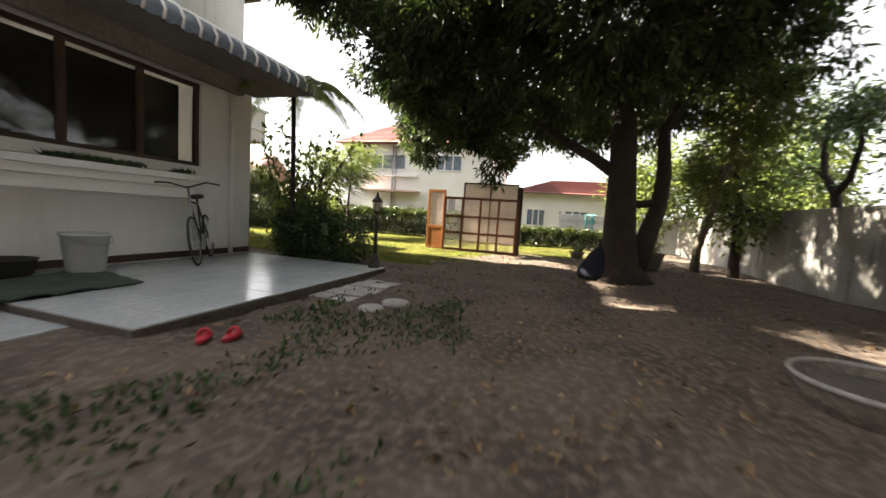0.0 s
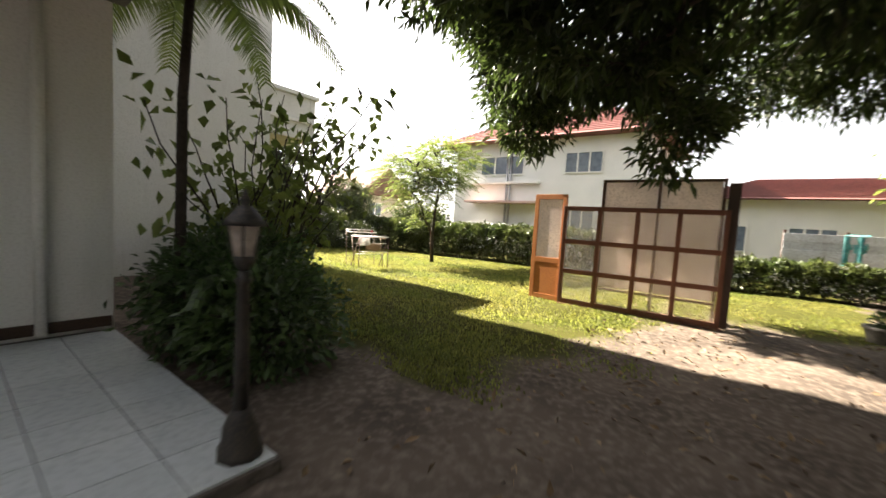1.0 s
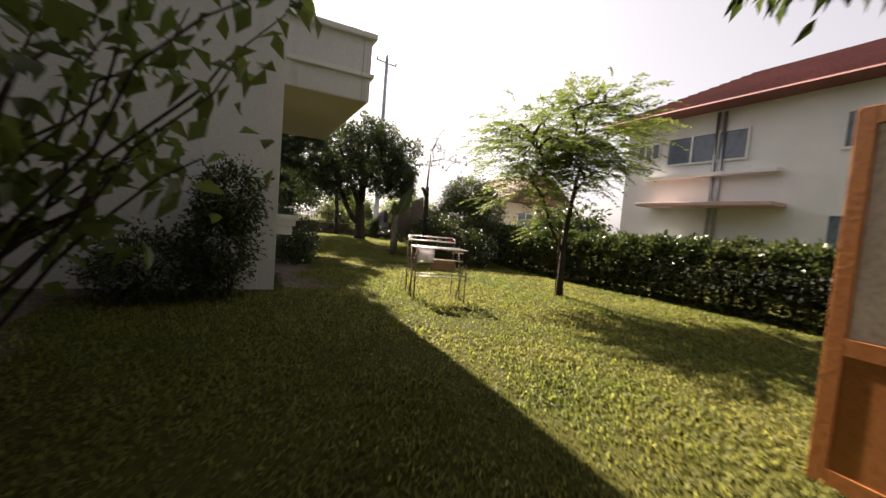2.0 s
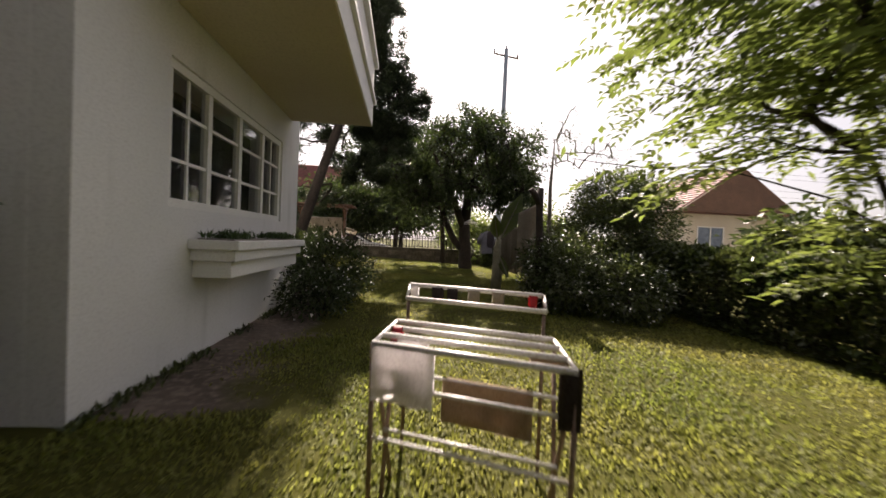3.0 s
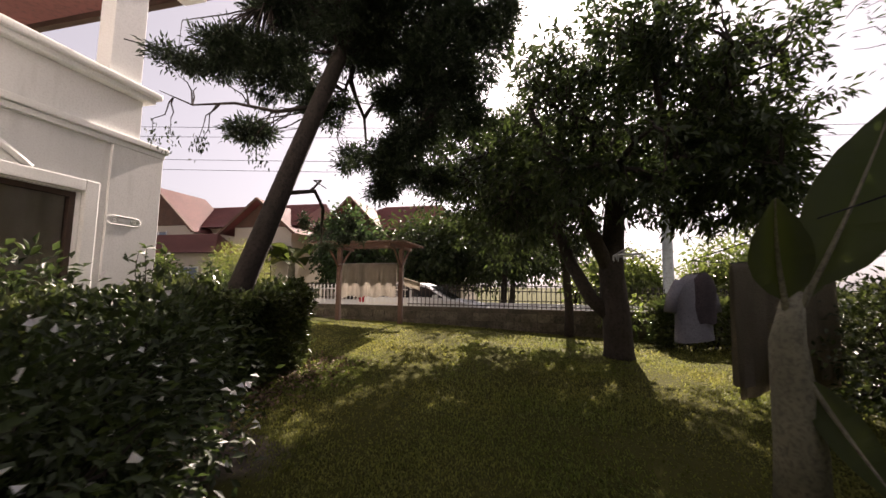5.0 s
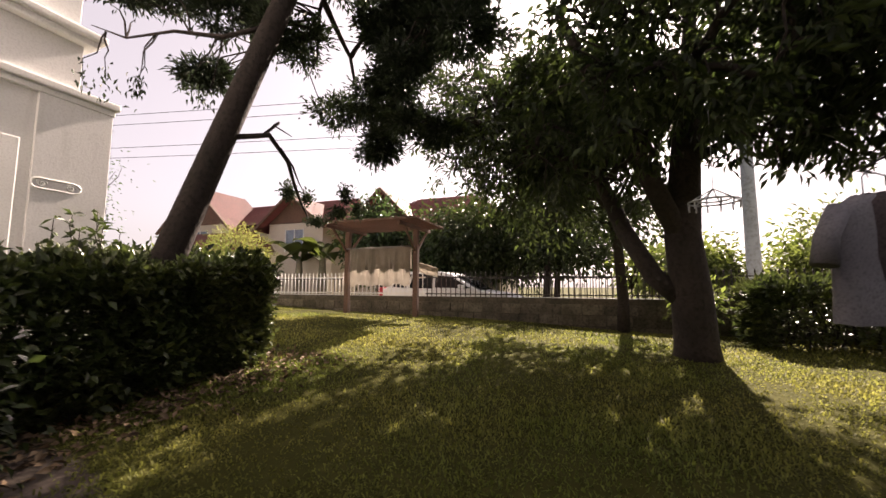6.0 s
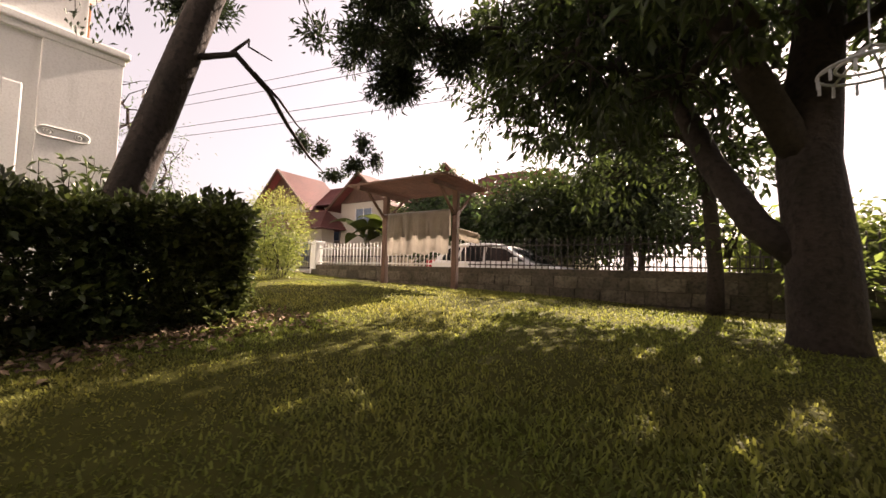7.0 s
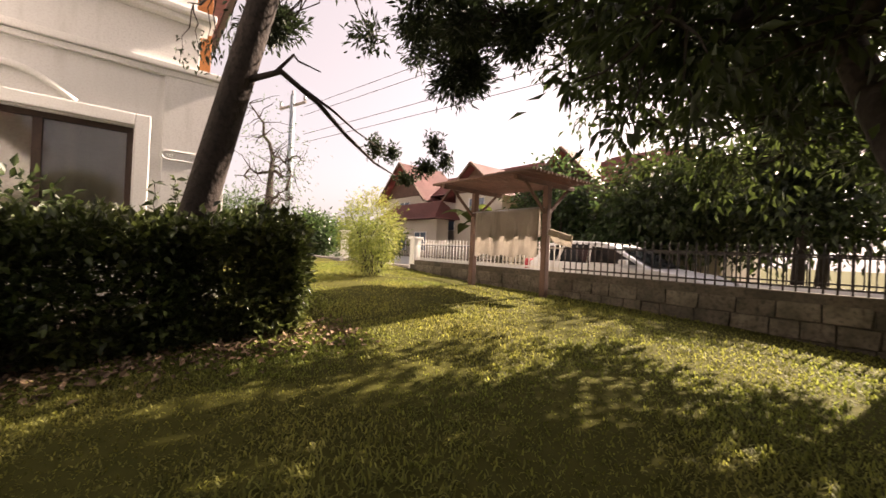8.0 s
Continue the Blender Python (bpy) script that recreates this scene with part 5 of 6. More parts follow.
for e in (0, 1):
    s = R0 + ax * e
    part("side_bar", tube(bmesh.new(), [s, s + dp * 0.55], 0.01, 8), M_METAL_W, rack)
    part("side_bar", tube(bmesh.new(), [s + dp * 0.86 + Vector((0, 0, 0.09)), s + dp + Vector((0, 0, 0.16))], 0.01, 8), M_METAL_W, rack)
    for a, b in ((0.0, 0.02), (0.02, 0.55), (0.55, 0.3), (0.95, 0.9)):
        top = s + dp * a + (Vector((0, 0, 0.12)) if a > 0.9 else Vector((0, 0, 0)))
        foot = s + dp * b
        foot.z = gz(foot.x, foot.y)
        part("leg", tube(bmesh.new(), [top, foot], 0.011, 8), M_METAL_R, rack)


def draped(name, label, a, b, drop_f, drop_b, material, thick=0.006, across=Vector((0.0, 1.0, 0.0)), wav=0.02, cat="laundry", seed=0):
    """Cloth folded over a line from a to b, hanging by drop_f before it and drop_b behind it."""
    bm = bmesh.new()
    a, b = Vector(a), Vector(b)
    n = max(4, int((b - a).length / 0.035))
    r = random.Random(seed)
    ph = r.uniform(0, 6)
    prev = None
    prof = [(-1, -t) for t in (1.0, 0.75, 0.5, 0.25, 0.06)] + [(0, 0.06)] + [(1, -t) for t in (0.06, 0.25, 0.5, 0.75, 1.0)]
    for i in range(n + 1):
        p = a.lerp(b, i / n)
        row = []
        for s, t in prof:
            d = drop_f if s < 0 else drop_b
            dep = max(-t, 0)
            off = across * (0.016 * s + wav * dep * math.sin(i * 0.75 + ph + s) + 0.4 * wav * dep * math.sin(i * 1.9 + ph))
            row.append(bm.verts.new(p + off + Vector((0, 0, (t * d * (1 + 0.03 * math.sin(i * 0.5 + ph))) if t < 0 else 0.013))))
        if prev:
            for k in range(len(prof) - 1):
                bm.faces.new((prev[k], row[k], row[k + 1], prev[k + 1])).smooth = True
        prev = row
    bmesh.ops.solidify(bm, geom=bm.faces[:], thickness=thick)
    return thing(name, bm, material, label, cat)


def on_rack(k, e0, e1, z=0.0):
    o = dp * k + Vector((0, 0, z))
    return R0 + ax * e0 + o, R0 + ax * e1 + o


AC = dp.normalized()
draped("white_garment", "white cotton garment hung over the rack's front rail", *on_rack(0.0, 0.0, 0.34), 0.24, 0.2, M_CLOTH_W, across=AC, seed=1)
draped("white_garment", "white cloth folded over a rack rail", *on_rack(0.19, 0.1, 0.28), 0.14, 0.1, M_CLOTH_W, across=AC, seed=2)
draped("dark_garment", "dark brown garment over the end of the rack", *on_rack(0.0, 0.93, 1.02), 0.22, 0.2, M_CLOTH_D, across=AC, seed=3)
draped("dark_garment", "crumpled brown garment over the rack rails", *on_rack(0.19, 0.82, 1.0), 0.06, 0.05, M_CLOTH_B, across=AC, seed=4)
draped("brown_cloth", "flat brown cloth hung on the rack's lower rail", *on_rack(0.3, 0.36, 0.86, -0.2), 0.2, 0.18, M_CLOTH_B, across=AC, wav=0.006, seed=5)
draped("red_garment", "small dark red garment on the rack", *on_rack(0.36, 0.02, 0.09), 0.06, 0.05, M_RED, across=AC, seed=6)
for i, (e0, e1, mt, lab) in enumerate(((0.0, 0.07, M_CLOTH_W, "small pale cloth pegged on the upper rail"), (0.18, 0.27, M_CLOTH_D, "small dark sock on the upper rail"), (0.3, 0.38, M_CLOTH_D, "small dark sock on the upper rail"),
                                       (0.46, 0.55, M_CLOTH_G, "small grey cloth on the upper rail"), (0.64, 0.73, M_CLOTH_G, "small grey cloth on the upper rail"), (0.9, 0.96, M_RED, "dark red strap on the upper rail"))):
    draped("sock", lab, *on_rack(1.0, e0, e1, 0.16), 0.08, 0.07, mt, across=AC, seed=10 + i)

# ---- trellis with the blanket ----
trel = empty("trellis", "weathered timber trellis on two posts with a slatted top", "trellis")
PL, PR = Vector((-2.69, 18.5, 0)), Vector((-1.01, 18.62, 0))
for p in (PL, PR):
    z = gz(p.x, p.y)
    part("post", boxed(p.x - 0.055, p.x + 0.055, p.y - 0.055, p.y + 0.055, z - 0.1, 2.42, bevel=0.012), M_WOOD_G, trel)
    part("cross_beam", boxed(p.x - 0.035, p.x + 0.035, p.y - 0.85, p.y + 0.75, 2.42, 2.5, bevel=0.01), M_WOOD_G, trel)
    for s in (-1, 1):
        part("brace", tube(bmesh.new(), [(p.x, p.y + 0.06 * s, 1.95), (p.x, p.y + 0.6 * s, 2.43)], 0.03, 4), M_WOOD_G, trel)
for k in range(17):
    y = 17.68 + k * 0.098
    part("slat", boxed(-3.05, -0.6, y - 0.02, y + 0.02, 2.502, 2.545, bevel=0.004), M_WOOD_G, trel)
thing("cloth_line", tube(bmesh.new(), [(-2.69, 18.43, 2.02), (-1.01, 18.55, 2.05)], 0.008, 5), M_STEEL, "thin line strung between the trellis posts", "line")
draped("striped_blanket", "grey-beige striped blanket hung over a line", (-2.58, 18.44, 2.03), (-1.1, 18.55, 2.055), 0.86, 0.5, M_CLOTH_S, across=Vector((0.05, 1, 0)), wav=0.06, seed=21)
draped("hanging_rag", "pale cloth corner sagging from the trellis post", (-0.94, 18.62, 1.68), (-0.5, 18.64, 1.55), 0.1, 0.2, M_CLOTH_G, across=Vector((0.05, 1, 0)), wav=0.03, seed=23)

# ---- laundry under the mango tree ----
draped("khaki_sheet", "faded khaki sheet hung to dry under the trees", (4.44, 14.05, 1.78), (5.6, 14.4, 1.9), 1.42, 1.3, M_CLOTH_K, across=Vector((-0.3, 0.95, 0)), wav=0.04, seed=31)
draped("grey_cloth", "faded grey cloth hung beside the lopped trunk", (3.98, 10.82, 2.0), (4.3, 10.55, 2.2), 0.85, 0.7, M_CLOTH_G, across=Vector((0.6, 0.8, 0)), wav=0.02, seed=33)
thing("clothes_line", tube(bmesh.new(), [(4.24, 10.2, 2.3), (4.3, 10.55, 2.2), (3.98, 10.82, 2.0), (3.85, 13.45, 1.78), (4.44, 14.05, 1.79), (5.6, 14.4, 1.91), (7.3, 15.0, 1.9)], 0.005, 4), M_RUBBER, "thin dark clothes line between the trees", "line")


# ---- shirt and hanger ring ----
M_SHIRT = mat("grey_lilac_cotton", [(0.24, 0.23, 0.24), (0.18, 0.17, 0.185), (0.12, 0.115, 0.12)], 4, 80, 0.95, 0.1)
shirt = empty("shirt", "grey shirt with a dark garment over it drying on a hanger", "shirt")
SX, SY, SZ = 3.85, 13.45, 1.62
SM = Matrix.Translation((SX, SY, SZ)) @ Matrix.Rotation(math.radians(35), 4, "Z")


def cloth_panel(outline, depth, m, seed):
    """A hanging cloth shape: outline rows of (half width, height), puffed by depth, posed by m."""
    bm = bmesh.new()
    r = random.Random(seed)
    n = 20
    rings = []
    for j, (w, z, dd) in enumerate(outline):
        ring = []
        for k in range(n):
            a = 2 * math.pi * k / n
            fold = 1 + 0.10 * math.sin(5 * a + j * 0.4) * min(1, j / 3)
            ring.append(bm.verts.new(m @ Vector((w * math.cos(a), depth * dd * math.sin(a) * fold, z + 0.008 * r.uniform(-1, 1)))))
        rings.append(ring)
    for p, q in zip(rings, rings[1:]):
        for k in range(n):
            bm.faces.new((p[k], p[(k + 1) % n], q[(k + 1) % n], q[k])).smooth = True
    bm.faces.new(rings[0])
    bmesh.ops.recalc_face_normals(bm, faces=bm.faces)
    return bm


part("body", cloth_panel([(0.06, 0.02, 0.6), (0.2, -0.04, 0.8), (0.25, -0.12, 1), (0.24, -0.3, 1), (0.25, -0.5, 1.1), (0.26, -0.62, 1.2)], 0.07, SM, 1), M_SHIRT, shirt, "grey shirt body")
for s in (-1, 1):
    part("sleeve", tube(bmesh.new(), [SM @ Vector((0.19 * s, 0, -0.06)), SM @ Vector((0.29 * s, 0, -0.2)), SM @ Vector((0.32 * s, 0, -0.34))], [0.05, 0.05, 0.055], 10), M_SHIRT, shirt)
part("dark_garment", cloth_panel([(0.06, 0.04, 0.8), (0.17, -0.02, 1), (0.21, -0.12, 1.1), (0.2, -0.4, 1.1), (0.19, -0.45, 1.1)], 0.085, SM @ Matrix.Translation((0.1, 0, 0)), 2), M_CLOTH_D, shirt, "black garment laid over it")
part("hook", tube(bmesh.new(), [SM @ Vector((0.0, 0, 0.02)), SM @ Vector((0.0, 0, 0.12)), SM @ Vector((0.03, 0, 0.15)), SM @ Vector((0.05, 0, 0.12))], 0.004, 5), M_STEEL, shirt)
ring = empty("hanging_dryer", "pale round peg hanger dangling from a branch", "clothes hanger")
HX, HY, HZ = 3.62, 15.0, 1.95
for rr, zz in ((0.2, 0.0), (0.13, 0.02)):
    bm = bmesh.new()
    tube(bm, [(HX + rr * math.cos(a * math.pi / 12), HY + rr * math.sin(a * math.pi / 12), HZ + zz) for a in range(25)], 0.008, 5)
    part("hoop", bm, M_PLASTIC, ring)
for k in range(6):
    a = k * math.pi / 3
    part("spoke", tube(bmesh.new(), [(HX, HY, HZ + 0.12), (HX + 0.2 * math.cos(a), HY + 0.2 * math.sin(a), HZ)], 0.006, 5), M_PLASTIC, ring)
part("hook", tube(bmesh.new(), [(HX, HY, HZ + 0.12), (HX, HY, HZ + 0.9)], 0.004, 4), M_STEEL, ring)
for k in range(12):
    a = k * math.pi / 6
    part("peg", boxed(HX + 0.2 * math.cos(a) - 0.006, HX + 0.2 * math.cos(a) + 0.006, HY + 0.2 * math.sin(a) - 0.006, HY + 0.2 * math.sin(a) + 0.006, HZ - 0.07, HZ - 0.009), M_PLASTIC, ring)

# ---- terrace clutter ----
bike = empty("bicycle", "old dark bicycle with pale tyres leaning on the terrace wall", "bicycle")
BKM = Matrix.Translation((-6.2, 0.38, 0.115)) @ Matrix.Rotation(math.radians(40), 4, "Z") @ Matrix.Rotation(math.radians(-9), 4, "X") @ Matrix.Scale(1.22, 4)


def bp(x, z, y=0.0):
    return BKM @ Vector((x, y, z))


for nm, cx in (("front_wheel", -0.5), ("rear_wheel", 0.5)):
    w = part(nm, tube(bmesh.new(), [bp(cx + 0.315 * math.cos(a * math.pi / 16), 0.335 + 0.315 * math.sin(a * math.pi / 16)) for a in range(33)], 0.021, 8), M_RUBBER, bike)
    part("rim", tube(bmesh.new(), [bp(cx + 0.288 * math.cos(a * math.pi / 16), 0.335 + 0.288 * math.sin(a * math.pi / 16)) for a in range(33)], 0.011, 6), M_STEEL, w)
    for k in range(14):
        a = k * math.pi / 7
        part("spoke", tube(bmesh.new(), [bp(cx, 0.335), bp(cx + 0.28 * math.cos(a), 0.335 + 0.28 * math.sin(a))], 0.002, 3), M_STEEL, w)
for p in ([bp(-0.33, 0.86), bp(0.12, 0.82)], [bp(-0.36, 0.76), bp(0.0, 0.3)], [bp(0.12, 0.9), bp(0.0, 0.3)], [bp(0.0, 0.3), bp(0.5, 0.335)], [bp(0.12, 0.8), bp(0.5, 0.335)]):
    part("frame_tube", tube(bmesh.new(), p, 0.016, 8), M_IRON, bike)
part("fork", tube(bmesh.new(), [bp(-0.31, 1.05), bp(-0.37, 0.75), bp(-0.5, 0.335)], 0.017, 8), M_STEEL, bike)
part("handlebar", tube(bmesh.new(), [bp(-0.34, 1.14, 0.36), bp(-0.36, 1.12, 0.2), bp(-0.32, 1.05, 0.03), bp(-0.32, 1.05, -0.03), bp(-0.2, 1.1, -0.2), bp(-0.08, 1.06, -0.34)], 0.014, 8), M_IRON, bike)
part("saddle", boxed(0.02, 0.28, -0.07, 0.07, 0.9, 0.96, bevel=0.025, m=BKM), M_RUBBER, bike)
part("crank", lathe([(0.1, -0.006), (0.1, 0.006)], 20, at=(0, 0, 0)), M_STEEL, bike).matrix_world = BKM @ Matrix.Translation((0, -0.02, 0.3)) @ Matrix.Rotation(math.pi / 2, 4, "X")

pail = empty("bucket", "pale plastic bucket on the terrace floor", "bucket")
part("shell", lathe([(0.19, 0.0), (0.2, 0.02), (0.25, 0.5), (0.27, 0.505), (0.27, 0.54), (0.245, 0.54), (0.24, 0.5), (0.19, 0.03)], 24, at=(-7.95, 0.45, 0.112)), M_PLASTIC, pail)
part("handle", tube(bmesh.new(), [(-7.95 + 0.27 * math.cos(a * math.pi / 10), 0.45 - 0.3 * math.sin(a * math.pi / 10), 0.63 - 0.12 * math.sin(a * math.pi / 10)) for a in range(11)], 0.005, 5), M_STEEL, pail)
mat_ob = empty("floor_mat", "crumpled dark green mat on the terrace", "mat")
bm = bmesh.new()
g = bmesh.ops.create_grid(bm, x_segments=24, y_segments=18, size=1.0)
for v in bm.verts:
    a = v.co.copy()
    v.co = (-8.75 + a.x * 0.85 + 0.12 * a.y, -0.1 + a.y * 0.62, 0.135 + 0.05 * abs(noise.noise(a * 2.2)) + 0.05 * max(0, -a.x) * abs(noise.noise(a * 3)))
bmesh.ops.solidify(bm, geom=bm.faces[:], thickness=0.015)
part("mat_sheet", bm, mat("green_mat", [(0.05, 0.07, 0.055), (0.035, 0.05, 0.04), (0.08, 0.09, 0.07)], 4, 60, 0.9, 0.3), mat_ob)
thing("dark_basin", lathe([(0.2, 0), (0.24, 0.02), (0.28, 0.2), (0.3, 0.21), (0.27, 0.21), (0.23, 0.03)], 22, at=(-8.7, 0.55, 0.15)), M_RUBBER, "dark basin standing on the mat by the wall", "basin")


def slipper(x, y, rz):
    root = empty("slipper", "bright red rubber slipper on the bare earth", "slipper", "pair of slippers")
    z = gz(x, y) + 0.02
    m = Matrix.Translation((x, y, z)) @ Matrix.Rotation(rz, 4, "Z")
    bm = bmesh.new()
    n = 20
    lo, hi = [], []
    for k in range(n):
        a = 2 * math.pi * k / n
        w = 0.048 + 0.008 * math.cos(a)
        lo.append(bm.verts.new(m @ Vector((0.135 * math.cos(a), w * math.sin(a), 0))))
        hi.append(bm.verts.new(m @ Vector((0.135 * math.cos(a), w * math.sin(a), 0.028))))
    for k in range(n):
        bm.faces.new((lo[k], lo[(k + 1) % n], hi[(k + 1) % n], hi[k]))
    bm.faces.new(lo[::-1])
    bm.faces.new(hi)
    part("sole", bm, M_RED, root)
    part("strap", tube(bmesh.new(), [m @ Vector((0.03, 0.05, 0.02)), m @ Vector((0.045, 0.03, 0.065)), m @ Vector((0.05, 0, 0.078)), m @ Vector((0.045, -0.03, 0.065)), m @ Vector((0.03, -0.05, 0.02))], 0.017, 6), M_RED, root)


slipper(-9.0, -2.8, 0.6)
slipper(-8.85, -2.95, 0.3)
M_BASIN = mat("dark_old_concrete", [(0.13, 0.11, 0.09), (0.08, 0.07, 0.06), (0.22, 0.19, 0.16)], 3, 20, 0.9, 0.3)
basin = empty("earth_basin", "wide shallow concrete basin with a pale rim on bare earth", "basin")
part("bowl", lathe([(0.36, 0), (0.42, 0.04), (0.52, 0.24), (0.5, 0.245), (0.44, 0.16), (0.1, 0.15)], 28, at=(-7.95, -7.85, -0.06)), M_BASIN, basin)
part("rim", tube(bmesh.new(), [(-7.95 + 0.52 * math.cos(a * math.pi / 18), -7.85 + 0.52 * math.sin(a * math.pi / 18), 0.195) for a in range(37)], 0.022, 8), M_SLAB, basin, "pale worn rim")
part("soil", lathe([(0.44, 0.165), (0.43, 0.19), (0.25, 0.205), (0.02, 0.2)], 20, at=(-7.95, -7.85, -0.06)), M_RISER, basin, "dark damp soil")


def pot(x, y, r, h, name, label, plant=None):
    root = empty(name, label, "plant pot", "garden pots")
    z = gz(x, y)
    part("pot", lathe([(r * 0.7, 0), (r * 0.75, 0.02), (r, h - 0.05), (r * 1.08, h - 0.045), (r * 1.08, h), (r * 0.92, h), (r * 0.9, h - 0.06), (0.02, h - 0.06)], 20, at=(x, y, z)), M_CONC, root)
    if plant:
        pos, out = in_blobs([((x, y, z + h + plant * 0.6), (plant, plant, plant * 0.8))], int(900 * plant), 0.3)
        leaves("plant", pos, out, 0.13, 0.045, M_LEAF_S, root, droop=0.1)


pot(2.9, -6.1, 0.24, 0.26, "plant_pot", "squat earth-brown pot near the shade tree", 0.16)
pot(1.1, -8.0, 0.42, 0.5, "plant_pot", "large grey concrete pot behind the shade tree", 0.3)
M_SACK = mat("navy_sacking", [(0.022, 0.025, 0.035), (0.03, 0.032, 0.042), (0.015, 0.016, 0.02)], 4, 70, 0.95, 0.3, spec=0.08)
bm = lathe([(0.03, 0.0), (0.33, 0.0), (0.38, 0.09), (0.35, 0.24), (0.26, 0.4), (0.2, 0.56), (0.11, 0.68), (0.05, 0.73), (0.07, 0.79), (0.01, 0.77)], 18, at=(-1.95, -6.32, -0.02))
for v in bm.verts:
    k = noise.noise(v.co * 5.0) * 0.07
    v.co += Vector((k + 0.16 * v.co.z * v.co.z, -0.25 * v.co.z * v.co.z, 0.6 * k if v.co.z > 0.05 else 0))
thing("sack", bm, M_SACK, "dark navy sack slumped against the tree trunk", "sack")

# ---- paving slabs ----
slabs = empty("slab_path", "two rows of pale square slabs beside the terrace", "paving")
bm = boxed(-0.15, 0.15, -0.15, 0.15, -0.03, 0.035, bevel=0.012)
base_slab = part("slab", bm, M_SLAB, slabs)
base_slab.location = (-6.9, -2.53, gz(-6.9, -2.53))
for i in range(5):
    for j in range(2):
        if i or j:
            o = new("slab", base_slab.data)
            o.parent = slabs
            x, y = -6.9 + 0.32 * i, -2.53 - 0.32 * j - 0.02 * i
            o.location, o.rotation_euler = (x, y, gz(x, y) + 0.012 * math.sin(3 * i + 5 * j)), (0.02 * math.sin(i), 0.02 * math.cos(j + i), 0.05 * math.sin(7 * i + j))
for x, y, r in ((-6.8, -3.56, 0.19), (-7.22, -3.42, 0.16)):
    thing("stepping_stone", lathe([(r * 0.95, -0.03), (r, 0.0), (r * 0.97, 0.035), (r * 0.8, 0.05), (0.03, 0.052)], 18, at=(x, y, gz(x, y))), M_SLAB, "round pale stepping stone sunk in the earth", "stone", "stepping stones")


# ---- neighbouring houses ----
def house(name, label, x0, x1, y0, y1, z0, h, rise, windows, ridge="y", over=0.7, gable=False, wallmat=None):
    root = empty(name, label, "house")
    wm = wallmat or M_TRIM
    part("wall", boxed(x0, x1, y0, y1, z0, z0 + h, bevel=0.02), wm, root)
    bm = bmesh.new()
    a0, a1, b0, b1 = x0 - over, x1 + over, y0 - over, y1 + over
    z = z0 + h
    if ridge == "y":
        c = (a0 + a1) / 2
        ins = 0.0 if gable else (a1 - a0) / 2 * 0.8
        pts = [(a0, b0, z), (a1, b0, z), (a1, b1, z), (a0, b1, z), (c, b0 + ins, z + rise), (c, b1 - ins, z + rise)]
        fs = ((0, 1, 4), (1, 2, 5, 4), (2, 3, 5), (3, 0, 4, 5))
    else:
        c = (b0 + b1) / 2
        ins = 0.0 if gable else (b1 - b0) / 2 * 0.8
        pts = [(a0, b0, z), (a1, b0, z), (a1, b1, z), (a0, b1, z), (a0 + ins, c, z + rise), (a1 - ins, c, z + rise)]
        fs = ((0, 1, 5, 4), (1, 2, 5), (2, 3, 4, 5), (3, 0, 4))
    vs = [bm.verts.new(p) for p in pts]
    for f in fs:
        bm.faces.new([vs[i] for i in f])
    bm.faces.new([vs[i] for i in (3, 2, 1, 0)])
    bmesh.ops.recalc_face_normals(bm, faces=bm.faces)
    roof = part("roof", bm, M_TILE, root)
    tb = bmesh.new()
    for f in fs:
        P = [Vector(pts[i]) for i in f]
        low = [p for p in P if abs(p.z - z) < 1e-6]
        high = [p for p in P if p.z > z + 1e-6]
        ta, t2 = (high[0], high[0]) if len(high) == 1 else sorted(high, key=lambda q: (q - low[0]).length)
        for k in range(1, 16):
            s = k / 16
            tube(tb, [low[0].lerp(ta, s) + Vector((0, 0, 0.015)), low[1].lerp(t2, s) + Vector((0, 0, 0.015))], 0.03, 4, False)
    tagged(part("tile_course", tb, M_TILE, roof), kind="stuff")
    for side, u0, u1, w0, w1 in windows:
        win = bmesh.new()
        if side in "we":
            xx, sg = (x0, -1) if side == "w" else (x1, 1)
            p0, p1 = sorted((xx + sg * 0.03, xx + sg * 0.004))
            g_ = part("window", boxed(p0, p1, u0, u1, w0, w1), M_BLUEGLASS, root)
            f0, f1 = sorted((xx + sg * 0.07, xx + sg * 0.032))
            for c0, c1, d0, d1 in ((u0 - 0.06, u1 + 0.06, w1, w1 + 0.06), (u0 - 0.06, u1 + 0.06, w0 - 0.06, w0), (u0 - 0.06, u0, w0, w1), (u1, u1 + 0.06, w0, w1)) + tuple((u0 + (u1 - u0) * k / 3 - 0.03, u0 + (u1 - u0) * k / 3 + 0.03, w0, w1) for k in (1, 2)):
                box(win, f0, f1, c0, c1, d0, d1)
        else:
            yy, sg = (y0, -1) if side == "s" else (y1, 1)
            p0, p1 = sorted((yy + sg * 0.03, yy + sg * 0.004))
            g_ = part("window", boxed(u0, u1, p0, p1, w0, w1), M_BLUEGLASS, root)
            f0, f1 = sorted((yy + sg * 0.07, yy + sg * 0.032))
            for c0, c1, d0, d1 in ((u0 - 0.06, u1 + 0.06, w1, w1 + 0.06), (u0 - 0.06, u1 + 0.06, w0 - 0.06, w0), (u0 - 0.06, u0, w0, w1), (u1, u1 + 0.06, w0, w1), ((u0 + u1) / 2 - 0.03, (u0 + u1) / 2 + 0.03, w0, w1)):
                box(win, c0, c1, f0, f1, d0, d1)
        part("window_frame", win, M_TRIM, g_)
    return root


